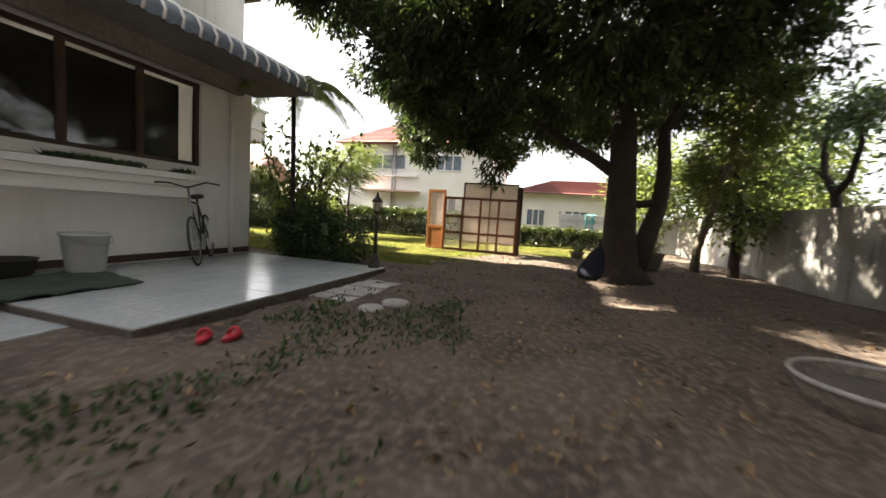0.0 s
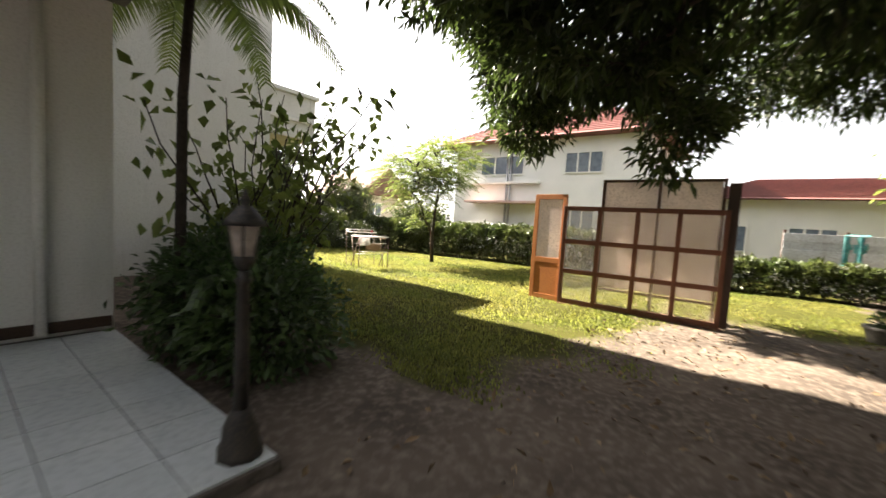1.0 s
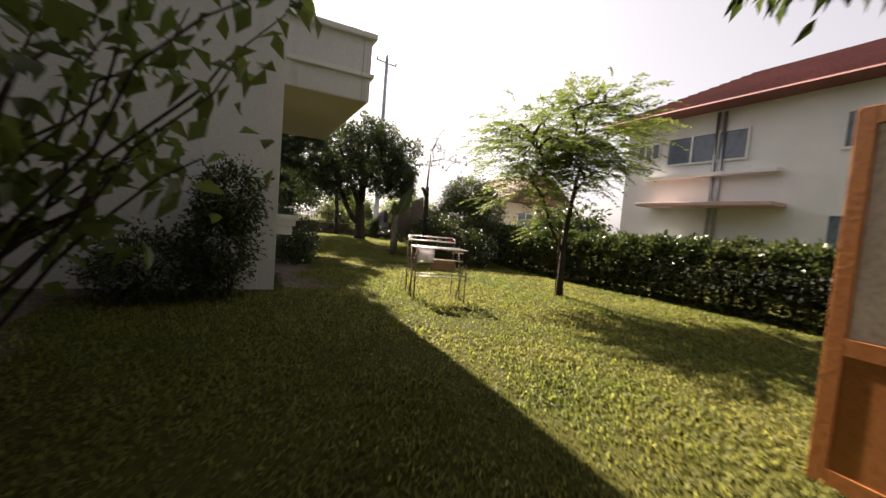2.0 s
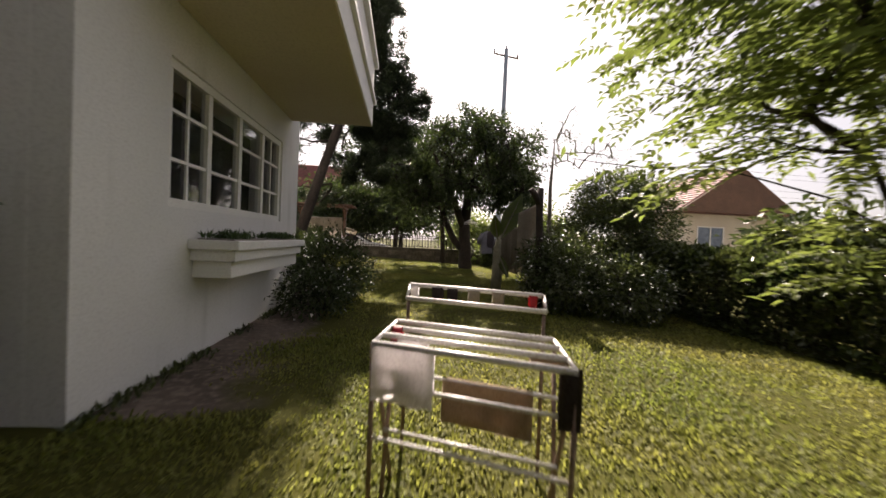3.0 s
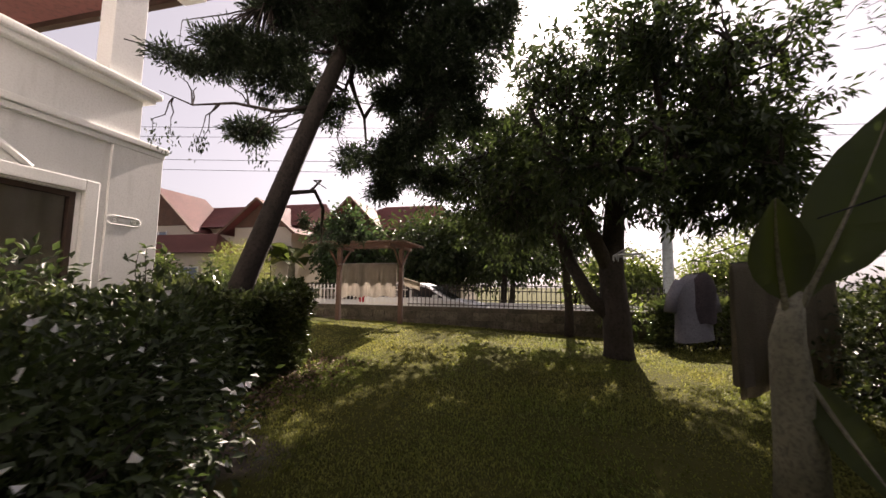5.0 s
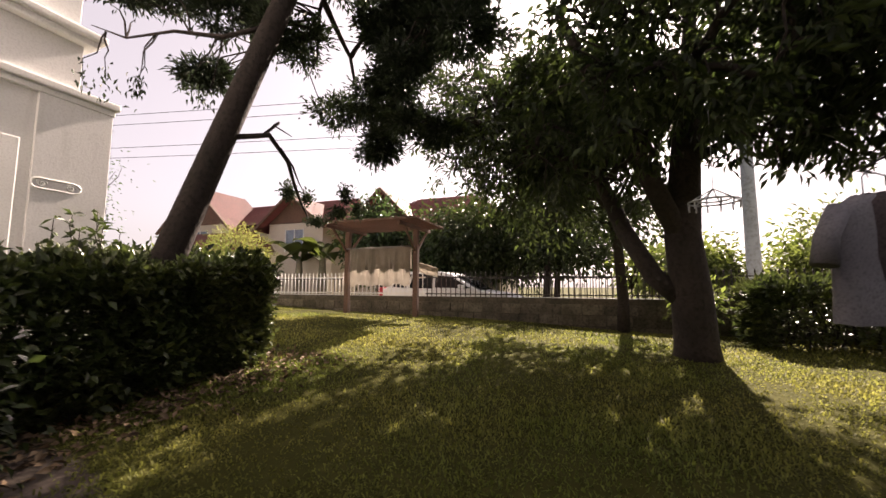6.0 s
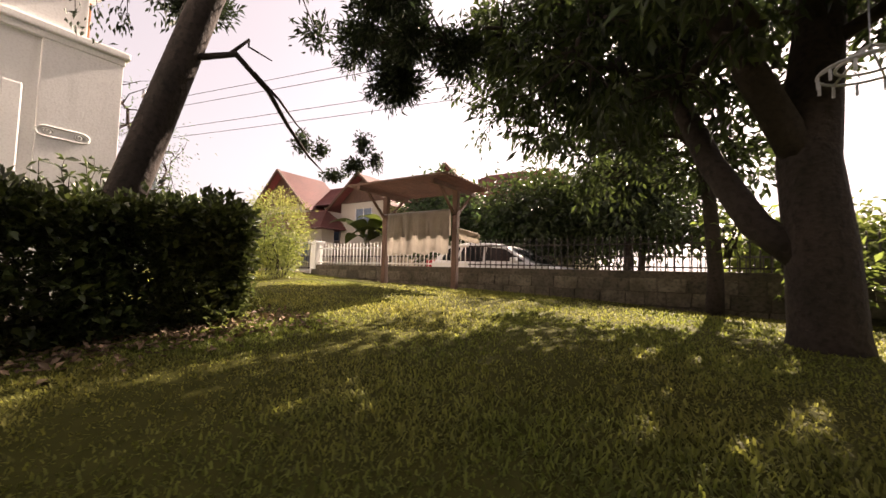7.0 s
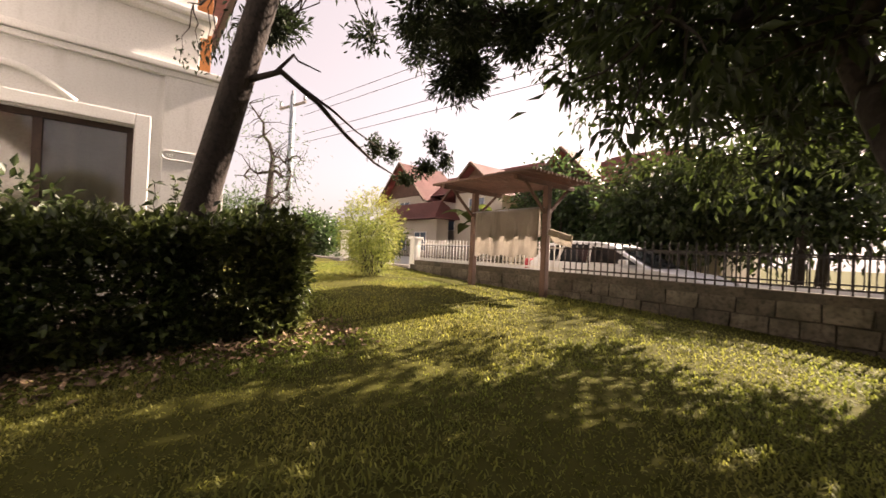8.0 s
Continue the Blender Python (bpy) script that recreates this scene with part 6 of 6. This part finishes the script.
M_BLUEGLASS = mat("blue_reflecting_glass", [(0.16, 0.2, 0.25), (0.11, 0.14, 0.18), (0.08, 0.1, 0.13)], 0.8, 6, 0.12, 0, spec=0.6)
M_CREAM = mat("cream_house_wall", [(0.6, 0.54, 0.44), (0.52, 0.46, 0.37), (0.45, 0.39, 0.31)], 0.8, 20, 0.85, 0.05)
M_GABLE = mat("brown_gable_boards", [(0.16, 0.09, 0.06), (0.12, 0.07, 0.05), (0.08, 0.045, 0.03)], 2, 30, 0.8, 0.1)
nb = house("neighbour_house", "two-storey white house with a red tiled roof beyond the hedge", 12.0, 19.0, -1.0, 8.65, -0.1, 5.7, 2.3,
           [("w", 4.55, 6.95, 4.02, 4.88), ("w", 0.8, 2.4, 4.02, 4.88), ("w", 7.3, 8.1, 4.3, 4.8), ("w", 1.0, 2.5, 1.1, 2.3)], ridge="y", over=0.8)
part("ledge", boxed(11.7, 11.998, 3.6, 7.6, 3.5, 3.62, bevel=0.02), M_TRIM, nb)
part("awning", boxed(11.1, 11.998, 3.4, 7.4, 2.5, 2.62, bevel=0.02), mat("pink_awning", [(0.6, 0.42, 0.36), (0.5, 0.34, 0.3), (0.4, 0.27, 0.24)], 2, 20, 0.7, 0.05), nb, "faded pink awning")
part("arch_wall", boxed(11.6, 11.75, 3.3, 7.5, -0.1, 1.5, bevel=0.02), M_TRIM, nb)
for k in range(2):
    part("drain_pipe", tube(bmesh.new(), [(11.93, 5.2 + 0.2 * k, 5.5), (11.93, 5.2 + 0.2 * k, 0.0)], 0.05, 8), M_STEEL, nb)
lowh = house("garden_shed", "low white outbuilding with a brown roof past the lawn", 12.5, 17.0, -9.5, -3.0, -0.1, 3.0, 1.0, [("w", -6.8, -5.6, 1.0, 1.9), ("w", -4.4, -3.4, 1.0, 1.9)], ridge="y", over=0.6)
tin = empty("tin_fence", "weathered grey-white sheet fence of overlapping boards past the lawn", "fence", kind="structure")
M_TIN = mat("weathered_tin", [(0.5, 0.52, 0.55), (0.4, 0.42, 0.45), (0.28, 0.28, 0.29)], 1.5, 18, 0.55, 0.1, obj=0.12, streak=((0.2, 0.17, 0.15), 0.6))
for k in range(7):
    part("board", boxed(9.9, 9.93, -10.9, -5.3, 0.02 + 0.24 * k, 0.26 + 0.24 * k, bevel=0.006, m=Matrix.Translation((0.012 * (k % 2), 0, 0))), M_TIN, tin)
for k in range(5):
    part("post", boxed(9.955, 10.03, -10.8 + 1.36 * k, -10.72 + 1.36 * k, -0.1, 1.8, bevel=0.008), M_WOOD_G, tin)
M_TEAL = mat("teal_cloth", [(0.08, 0.33, 0.34), (0.12, 0.4, 0.4), (0.3, 0.5, 0.5)], 3, 30, 0.8, 0.1, leaf=0.3)
draped("teal_cloth", "faded teal cloth hung over the grey board fence", (9.915, -7.1, 1.73), (9.915, -6.6, 1.72), 0.95, 0.4, M_TEAL, across=Vector((1.0, 0.0, 0.0)), wav=0.05, seed=41)
h1 = house("street_house", "cream house with steep red tiled cross gables across the street", -22.3, -11.6, 29.0, 34.0, 0.1, 4.7, 1.9, [("s", -16.4, -15.0, 2.6, 3.7), ("s", -18.2, -17.2, 2.6, 3.7)], ridge="x", gable=True, wallmat=M_CREAM)


def cross_gable(host, x, half, y0, y1, z0, z1, eave):
    """A roofed bay standing forward of a house: wall, boarded gable, two slopes and its window."""
    part("bay_wall", boxed(x - half, x + half, y0, y1, z0, eave, bevel=0.02), M_CREAM, host)
    part("gable_board", prism([(-half, 0), (half, 0), (0, z1 - eave - 0.05)], 0.1, Matrix.Translation((x, y0 - 0.05, eave))), M_GABLE, host)
    for s_ in (-1, 1):
        bm_ = bmesh.new()
        lo_, hi_ = (x + s_ * (half + 0.55), eave - 0.55 * (z1 - eave) / half), (x, z1)
        vs_ = [bm_.verts.new((px, py, pz)) for px, pz in (lo_, hi_) for py in (y0 - 0.6, y1 + 2.2)]
        bm_.faces.new((vs_[0], vs_[1], vs_[3], vs_[2]))
        bmesh.ops.solidify(bm_, geom=bm_.faces[:], thickness=0.12)
        part("bay_roof", bm_, M_TILE, host, "steep red tiled slope")
        part("verge_board", tube(bmesh.new(), [(lo_[0], y0 - 0.62, lo_[1]), (hi_[0], y0 - 0.62, hi_[1])], 0.09, 4), M_GABLE, host)
    g_ = part("window", boxed(x - 0.6, x + 0.6, y0 - 0.03, y0 - 0.004, eave - 1.6, eave - 0.4), M_BLUEGLASS, host)
    fr_ = bmesh.new()
    for k_ in (-0.63, 0.0, 0.63):
        box(fr_, x + k_ - 0.03, x + k_ + 0.03, y0 - 0.06, y0 - 0.032, eave - 1.66, eave - 0.34)
    part("window_frame", fr_, M_TRIM, g_)


cross_gable(h1, -20.1, 2.6, 28.0, 29.0, 0.1, 7.25, 4.9)
cross_gable(h1, -12.9, 1.9, 28.2, 29.0, 0.1, 6.25, 4.7)
h2 = house("street_house", "cream house with a red tiled roof half hidden by trees", -9.0, -1.5, 29.6, 35.0, 0.1, 4.4, 2.0, [("s", -7.6, -6.2, 2.2, 3.4), ("s", -4.6, -3.2, 2.2, 3.4)], ridge="x", wallmat=M_CREAM)
cross_gable(h2, -7.6, 1.8, 29.0, 29.6, 0.1, 6.3, 4.5)
h4 = house("street_house", "single-storey house with a red hip roof behind the banana clump", -20.6, -15.0, 27.0, 27.9, 0.1, 3.0, 1.15, [("s", -19.4, -18.2, 1.2, 2.3), ("s", -17.2, -16.0, 1.2, 2.3)], ridge="x", wallmat=M_CREAM)
h3 = house("far_house", "distant house with a dark red gable roof beyond the hedge", 15.5, 21.0, 21.0, 27.0, 0.0, 3.3, 2.4, [("s", 16.6, 18.0, 1.6, 2.6), ("w", 22.5, 24.0, 1.6, 2.6)], ridge="y", gable=True, wallmat=M_CREAM)
part("gable_board", prism([(-3.35, 0), (3.35, 0), (0, 2.3)], 0.1, Matrix.Translation((18.25, 20.14, 3.32))), M_GABLE, h3)

# far side of the street: low wall and dark fence
thing("far_street_wall", boxed(-60, 60, 26.55, 26.75, 0.0, 0.75, bevel=0.02), M_TRIM, "low pale wall across the street", "wall", kind="structure")
ff = empty("far_fence", "dark railing on the wall across the street", "fence")
bm = bmesh.new()
tube(bm, [(0, 0, 0), (0, 0, 0.8)], 0.02, 4)
p0 = part("picket", bm, M_IRON, ff)
p0.location = (-18.0, 26.65, 0.74)
for i in range(1, 150):
    o = new("picket", p0.data)
    o.parent = ff
    o.location = (-18.0 + i * 0.2, 26.65, 0.74)
for z in (0.85, 1.5):
    part("rail", boxed(-18.1, 12.0, 26.62, 26.68, z - 0.02, z + 0.02), M_IRON, ff)

# ---- car ----
car = empty("car", "white hatchback parked on the street behind the fence", "car")
CM = Matrix.Translation((-1.1, 21.5, 0.115))


def car_section(rows, half, name, material, parent, label=""):
    """A car shell: side outline (x, z) closed, pinched in towards the top, across the width."""
    bm = bmesh.new()
    L_, R_ = [], []
    for x, z in rows:
        w = half * (1.0 - 0.16 * max(0, (z - 0.85)) / 0.6) * (1 - 0.06 * (abs(x) / 2.05) ** 4)
        L_.append(bm.verts.new(CM @ Vector((x, -w, z))))
        R_.append(bm.verts.new(CM @ Vector((x, w, z))))
    k = len(rows)
    for i in range(k):
        bm.faces.new((L_[i], L_[(i + 1) % k], R_[(i + 1) % k], R_[i]))
    bm.faces.new(L_[::-1])
    bm.faces.new(R_)
    bmesh.ops.recalc_face_normals(bm, faces=bm.faces)
    bmesh.ops.bevel(bm, geom=bm.edges[:], offset=0.04, segments=3, affect="EDGES", profile=0.6)
    for f in bm.faces:
        f.smooth = True
    return part(name, bm, material, parent, label)


car_section([(-2.02, 0.28), (2.0, 0.25), (2.05, 0.5), (1.98, 0.72), (1.6, 0.86), (0.95, 0.95), (-1.75, 1.02), (-2.0, 0.95), (-2.06, 0.6)], 0.85, "body", M_CAR, car)
car_section([(0.95, 0.93), (0.2, 1.36), (-0.1, 1.45), (-0.9, 1.48), (-1.5, 1.4), (-1.85, 1.0)], 0.8, "cabin", M_CAR, car)
M_CARGLASS = mat("dark_car_glass", [(0.02, 0.025, 0.03), (0.03, 0.035, 0.04)], 1, 20, 0.06, 0, spec=0.7)
for s in (-1, 1):
    for pts in (((0.72, 1.0), (0.16, 1.31), (-0.3, 1.36), (-0.3, 1.02)), ((-0.38, 0.99), (-0.38, 1.39), (-0.95, 1.4), (-1.1, 1.0)), ((-1.18, 1.0), (-1.03, 1.39), (-1.4, 1.33), (-1.62, 1.03))):
        bm = bmesh.new()
        vs = []
        for x, z in pts:
            w = 0.8 * (1.0 - 0.16 * max(0, (z - 0.85)) / 0.6) * (1 - 0.06 * (abs(x) / 2.05) ** 4)
            vs.append(bm.verts.new(CM @ Vector((x, s * (w + 0.012), z))))
        bm.faces.new(vs)
        bmesh.ops.solidify(bm, geom=bm.faces[:], thickness=0.008)
        part("side_window", bm, M_CARGLASS, car)
    mir = part("mirror", boxed(0.42, 0.58, s * 0.83, s * 0.99, 0.98, 1.1, bevel=0.03, m=CM), M_CAR, car)
    part("headlight", boxed(1.55, 1.93, s * 0.52, s * 0.79, 0.68, 0.79, bevel=0.03, m=CM @ Matrix.Rotation(0.12, 4, "Y") @ Matrix.Translation((-0.03, 0, 0.2))), M_STEEL, car, "clear headlight")
    part("tail_light", boxed(-2.05, -1.88, s * 0.55, s * 0.81, 0.78, 1.02, bevel=0.03, m=CM), M_RED, car)
    for x in (-1.25, 1.3):
        wh = part("wheel", lathe([(0.22, -0.1), (0.29, -0.1), (0.31, -0.07), (0.31, 0.07), (0.29, 0.1), (0.22, 0.1)], 24), M_RUBBER, car)
        wh.matrix_world = CM @ Matrix.Translation((x, s * 0.77, 0.31)) @ Matrix.Rotation(math.pi / 2, 4, "X")
        rim = part("rim", lathe([(0.03, -0.108), (0.21, -0.104), (0.21, 0.104), (0.03, 0.108)], 20), M_STEEL, wh)
bm = bmesh.new()
q = [bm.verts.new(CM @ Vector(p)) for p in ((0.97, -0.66, 0.97), (0.97, 0.66, 0.97), (0.24, 0.58, 1.37), (0.24, -0.58, 1.37))]
bm.faces.new(q)
bmesh.ops.solidify(bm, geom=bm.faces[:], thickness=-0.02)
part("windscreen", bm, M_CARGLASS, car)


# ---- street poles and wires ----
def pole(x, y, z0, top, r, label, arm_yaw):
    p = empty("utility_pole", label, "utility pole", "street poles")
    part("shaft", tube(bmesh.new(), [(x, y, z0), (x, y, top)], [r * 1.3, r * 0.85], 10), M_AWN, p)
    c, s = math.cos(arm_yaw), math.sin(arm_yaw)
    part("cross_arm", tube(bmesh.new(), [(x - 0.75 * c, y - 0.75 * s, top - 0.35), (x + 0.75 * c, y + 0.75 * s, top - 0.35)], 0.05, 4), M_CONC, p)
    for k in (-0.7, 0.0, 0.7):
        part("insulator", lathe([(0.04, 0), (0.07, 0.05), (0.05, 0.1), (0.06, 0.15), (0.02, 0.2)], 8, at=(x + k * c, y + k * s, top - 0.3 + (0.3 if k == 0 else 0))), M_STEEL, p)
    return p


pole(6.44, 22.7, 0.0, 11.6, 0.13, "tall grey concrete utility pole with a tilted cross arm", 0.25)
pole(-11.15, 17.3, 0.2, 6.5, 0.1, "slim concrete utility pole with a cross arm", 0.3)
for k, (z, zz) in enumerate(((6.2, 6.9), (5.9, 6.6), (5.2, 5.8), (4.9, 5.4))):
    thing("street_wire", tube(bmesh.new(), [(-11.1 + 47 * t, 17.7 + 9 * t, z + (zz - z) * t - 1.6 * t * (1 - t)) for t in [i / 14 for i in range(15)]], 0.008, 4), M_RUBBER, "thin black overhead street wire", "wire", "street wires")
thing("service_wire", tube(bmesh.new(), [(-3.5, 13.3, 5.05), (-1.5, 15.0, 4.85), (2, 18, 5.1), (6.4, 22.6, 6.4)], 0.009, 4), M_RUBBER, "slack service wire leaving the veranda column", "wire")

# ---- trees beyond the garden ----
def far_tree(name, label, x, y, h, r, seed, material, n=120, per=46, size=(0.26, 0.12)):
    z = gz(x, y)
    return tree(name, label, [([(x, y, z - 0.1), (x + 0.1, y, z + h * 0.3), (x, y + 0.1, z + h * 0.6)], [0.16, 0.12, 0.06])],
                [((x, y, z + h * 0.62), (r, r, h * 0.36)), ((x + 0.5 * r, y, z + h * 0.5), (0.7 * r, 0.7 * r, h * 0.25)), ((x - 0.5 * r, y + 0.3, z + h * 0.45), (0.7 * r, 0.7 * r, h * 0.25))],
                n, per, size, material, M_BARK, 0.45 * r ** 0.5, 10)


far_tree("garden_tree", "bright leafy tree near the boundary wall", 9.5, -9.6, 5.6, 2.0, 1, M_LEAF_B, n=90)
far_tree("garden_tree", "bright leafy tree beyond the boundary wall", 12.0, -13.5, 7.5, 2.6, 2, M_LEAF_B)
far_tree("garden_tree", "leafy tree beyond the boundary wall", 6.5, -14.0, 6.0, 2.0, 3, M_LEAF_B, n=90)
# Unseen trees added south and west to block sky light over the yard.
for k, (x, y) in enumerate(((-6.0, -13.6), (-10.0, -13.4), (-14.0, -13.0), (-18.2, -8.0), (-18.6, -3.0))):
    far_tree("garden_tree", "tall dark leafy tree added unseen beyond the boundary wall to block sky", x, y, 8.5, 3.0, 30 + k, M_LEAF_M, n=150, per=40, size=(0.32, 0.15))
far_tree("garden_tree", "thin leafy tree over the boundary wall", 1.5, -10.3, 4.2, 1.3, 4, M_LEAF_B, n=70, per=26, size=(0.18, 0.09))
far_tree("garden_tree", "thin leafy tree over the boundary wall", -2.8, -12.4, 5.0, 1.7, 16, M_LEAF_S, n=70, per=26, size=(0.18, 0.08))
far_tree("street_side_tree", "dense dark tree across the street", -2.6, 27.9, 5.4, 2.2, 5, M_LEAF_M, n=170)
far_tree("street_side_tree", "dense dark tree across the street", 1.2, 28.4, 5.4, 2.5, 6, M_LEAF_M, n=170)
far_tree("street_side_tree", "round pale-leaved tree across the street", -3.9, 27.6, 3.4, 1.3, 7, M_LEAF_S)
far_tree("street_side_tree", "dense dark tree across the street", -7.0, 27.6, 5.4, 1.7, 17, M_LEAF_S)
far_tree("street_side_tree", "hazy tree far down the street", -18.0, 20.5, 3.0, 1.6, 18, M_LEAF_S)
far_tree("street_side_tree", "hazy tree far down the street", -14.5, 22.5, 2.6, 1.4, 19, M_LEAF_B)
far_tree("street_side_tree", "sunlit tree across the street", 6.0, 28.0, 3.2, 1.8, 8, M_LEAF_B)
far_tree("street_side_tree", "sunlit tree across the street", 10.5, 27.5, 3.6, 2.0, 9, M_LEAF_B)
far_tree("street_side_tree", "hazy tree far down the street", -26.0, 24.0, 3.4, 2.6, 10, M_LEAF_S)
far_tree("street_side_tree", "hazy tree far down the street", -30.0, 19.0, 4.2, 2.8, 11, M_LEAF_S)
far_tree("garden_edge_tree", "bushy tree behind the hedge", 10.2, 9.6, 2.3, 1.2, 13, M_LEAF_H)
far_tree("veranda_tree", "thin half-bare tree beside the street", -9.5, 16.2, 5.4, 1.3, 14, M_LEAF_S, n=110, per=9, size=(0.1, 0.035))
far_tree("distant_conifer", "dark conifer top across the street", 0.9, 27.2, 8.8, 1.2, 15, M_LEAF_P, n=130)

# ---- grass and litter ----
def grass(name, label, x0, x1, y0, y1, density, h, w, keep=None):
    n = int((x1 - x0) * (y1 - y0) * density)
    x, y = RNG.uniform(x0, x1, n), RNG.uniform(y0, y1, n)
    wob = 0.6 * np.sin(1.7 * x + 0.8) * np.sin(2.1 * y) + RNG.normal(0, 0.22, n)
    edge = np.minimum(np.minimum(np.maximum(y + 0.18 * x + 3.0, np.minimum(x - 2.3, y + 6.6)), x + 3.0 + 20 * np.maximum(y - 13.5, 0)), x - 0.15 + 5 * np.maximum(abs(y - 8.8), 3.4) - 17) + wob
    pat = np.sin(0.9 * x + 1.1 * y) + np.sin(2.3 * x - 1.7 * y) * 0.6
    ok = (edge > 0.05) & (RNG.random(n) < 0.75 + 0.2 * pat)
    ok &= ~((x < -0.7) & (y > 4.9) & (y < 10.5))
    x, y = x[ok], y[ok]
    n = len(x)
    z = np.array([gz(a, b) for a, b in zip(x, y)]) - 0.012
    a = RNG.uniform(0, 2 * math.pi, n)
    tilt = RNG.uniform(0.2, 1.1, n)
    d = np.stack([np.cos(a) * np.sin(tilt), np.sin(a) * np.sin(tilt), np.cos(tilt)], 1)
    s = np.stack([-np.sin(a), np.cos(a), 0 * a], 1)
    ln = (h * RNG.uniform(0.5, 1.4, n))[:, None]
    b = np.stack([x, y, z], 1)
    v = np.stack([b - s * w / 2, b + s * w / 2, b + d * ln * 0.6 + s * w * 0.4, b + d * ln * 0.6 - s * w * 0.4, b + d * ln - (0, 0, 0.25) * ln], 1).reshape(-1, 3)
    k = np.arange(n)[:, None] * 5
    f = np.concatenate([k + (0, 1, 2), k + (0, 2, 3), k + (3, 2, 4)], 1).reshape(-1, 3)
    return tagged(raw(name, v, f, M_GRASS), label, "grass", kind="stuff")


grass("grass", "coarse carpet grass of the lawn", -3.2, 6.9, -4.0, 8.0, 2500, 0.062, 0.017)
grass("grass", "sunlit lawn grass beyond the window wall", 2.0, 7.4, -7.0, -4.0, 1100, 0.06, 0.014)
grass("grass", "coarse carpet grass of the lawn", -1.0, 6.9, 8.0, 19.0, 2200, 0.05, 0.012)
grass("grass", "dense shaded lawn grass between hedge and tree", -1.0, 5.5, 9.5, 16.5, 2600, 0.045, 0.010)
grass("grass", "thin dry grass by the street corner", -9.0, -1.0, 14.4, 19.0, 2200, 0.045, 0.011)
lit = np.stack([RNG.uniform(-12, 3.5, 2600), RNG.uniform(-9.5, -2.4, 2600), np.zeros(2600)], 1)
lit[:, 2] = [gz(p[0], p[1]) + 0.012 for p in lit]
tagged(leaves("leaf_litter", lit, np.tile((0.0, 0.0, 0.0), (2600, 1)) + RNG.normal(0, 1, (2600, 3)) * (1, 1, 0.05), 0.09, 0.04,
              mat("dry_leaf", [(0.2, 0.13, 0.07), (0.13, 0.085, 0.05), (0.28, 0.2, 0.12)], 3, 20, 0.8, 0, island=0.5), None, droop=0.0), "dry fallen leaves on trodden earth", "leaf litter", kind="stuff")
ww = np.stack([RNG.normal(-0.66, 0.05, 900), RNG.uniform(5.0, 10.3, 900), np.zeros(900)], 1)
ww = ww[(np.sin(ww[:, 1] * 5.1) + np.sin(ww[:, 1] * 2.3) > -0.4) & (ww[:, 0] > -0.72)]
ww[:, 2] = [gz(p[0], p[1]) for p in ww]
tagged(leaves("weeds", ww, np.tile((0, 0, 1.0), (len(ww), 1)), 0.075, 0.025, M_LEAF_H, None, droop=0.0), "dark weeds along the foot of the house wall", "weeds", kind="stuff")
nl = 1500
lh = np.stack([RNG.normal(-0.75, 0.28, nl), RNG.uniform(10.8, 15.0, nl), np.zeros(nl)], 1)
lh[:, 2] = [gz(p[0], p[1]) + 0.02 for p in lh]
tagged(leaves("leaf_litter", lh, RNG.normal(0, 1, (nl, 3)) * (1, 1, 0.15), 0.07, 0.035, bpy.data.materials["dry_leaf"], None, droop=0.0), "rusty dry leaves along the foot of the hedge", "leaf litter", kind="stuff")
wl = np.stack([RNG.uniform(-10.5, -6.2, 2600), RNG.uniform(-4.8, -2.7, 2600), np.zeros(2600)], 1)
wl[:, 2] = [gz(p[0], p[1]) for p in wl]
keepw = (np.sin(wl[:, 0] * 2.2) + np.sin(wl[:, 1] * 4 + wl[:, 0])) > -0.2
tagged(leaves("weeds", wl[keepw], np.tile((0, 0, 1.0), (int(keepw.sum()), 1)), 0.07, 0.03, M_LEAF_S, None, droop=0.1), "sparse low weeds growing in the bare earth", "weeds", kind="stuff")

# terrace floor tiles
tiles = bpy.data.objects["terrace"]
bm = boxed(-0.197, 0.197, -0.197, 0.197, 0.0, 0.016, bevel=0.003)
tm = part("tile", bm, M_TERR, tiles)
first = True
for i in range(11):
    for j in range(8):
        x, y = -9.02 + 0.42 * i, -2.12 + 0.4 * j
        if first:
            o, first = tm, False
        else:
            o = new("tile", tm.data)
            o.parent = tiles
        o.location, o.scale = (x, y, 0.094), (1.05, 1.0, 1.0)

# stones of the street wall
sw = bpy.data.objects["street_wall"]
blocks = []
for k in range(4):
    bm = boxed(-0.5, 0.5, -0.5, 0.5, -0.5, 0.5, bevel=0.06)
    for v in bm.verts:
        v.co += 0.06 * noise.noise_vector(v.co * 1.7 + Vector((9.0 * k, 0, 0)))
    b0 = part("stone", bm, M_BLOCK, sw)
    blocks.append(b0)
RS = random.Random(5)
count = 0
for row in range(3):
    x = -5.55 - 0.1 * row
    while x < 7.6:
        w = RS.uniform(0.26, 0.46)
        o = blocks[count] if count < 4 else new("stone", blocks[count % 4].data)
        o.parent = sw
        o.location = (x + w / 2, 19.045, 0.3 + 0.21 * row + RS.uniform(-0.008, 0.008))
        o.scale = (w - 0.02, 0.07, 0.195)
        x += w
        count += 1
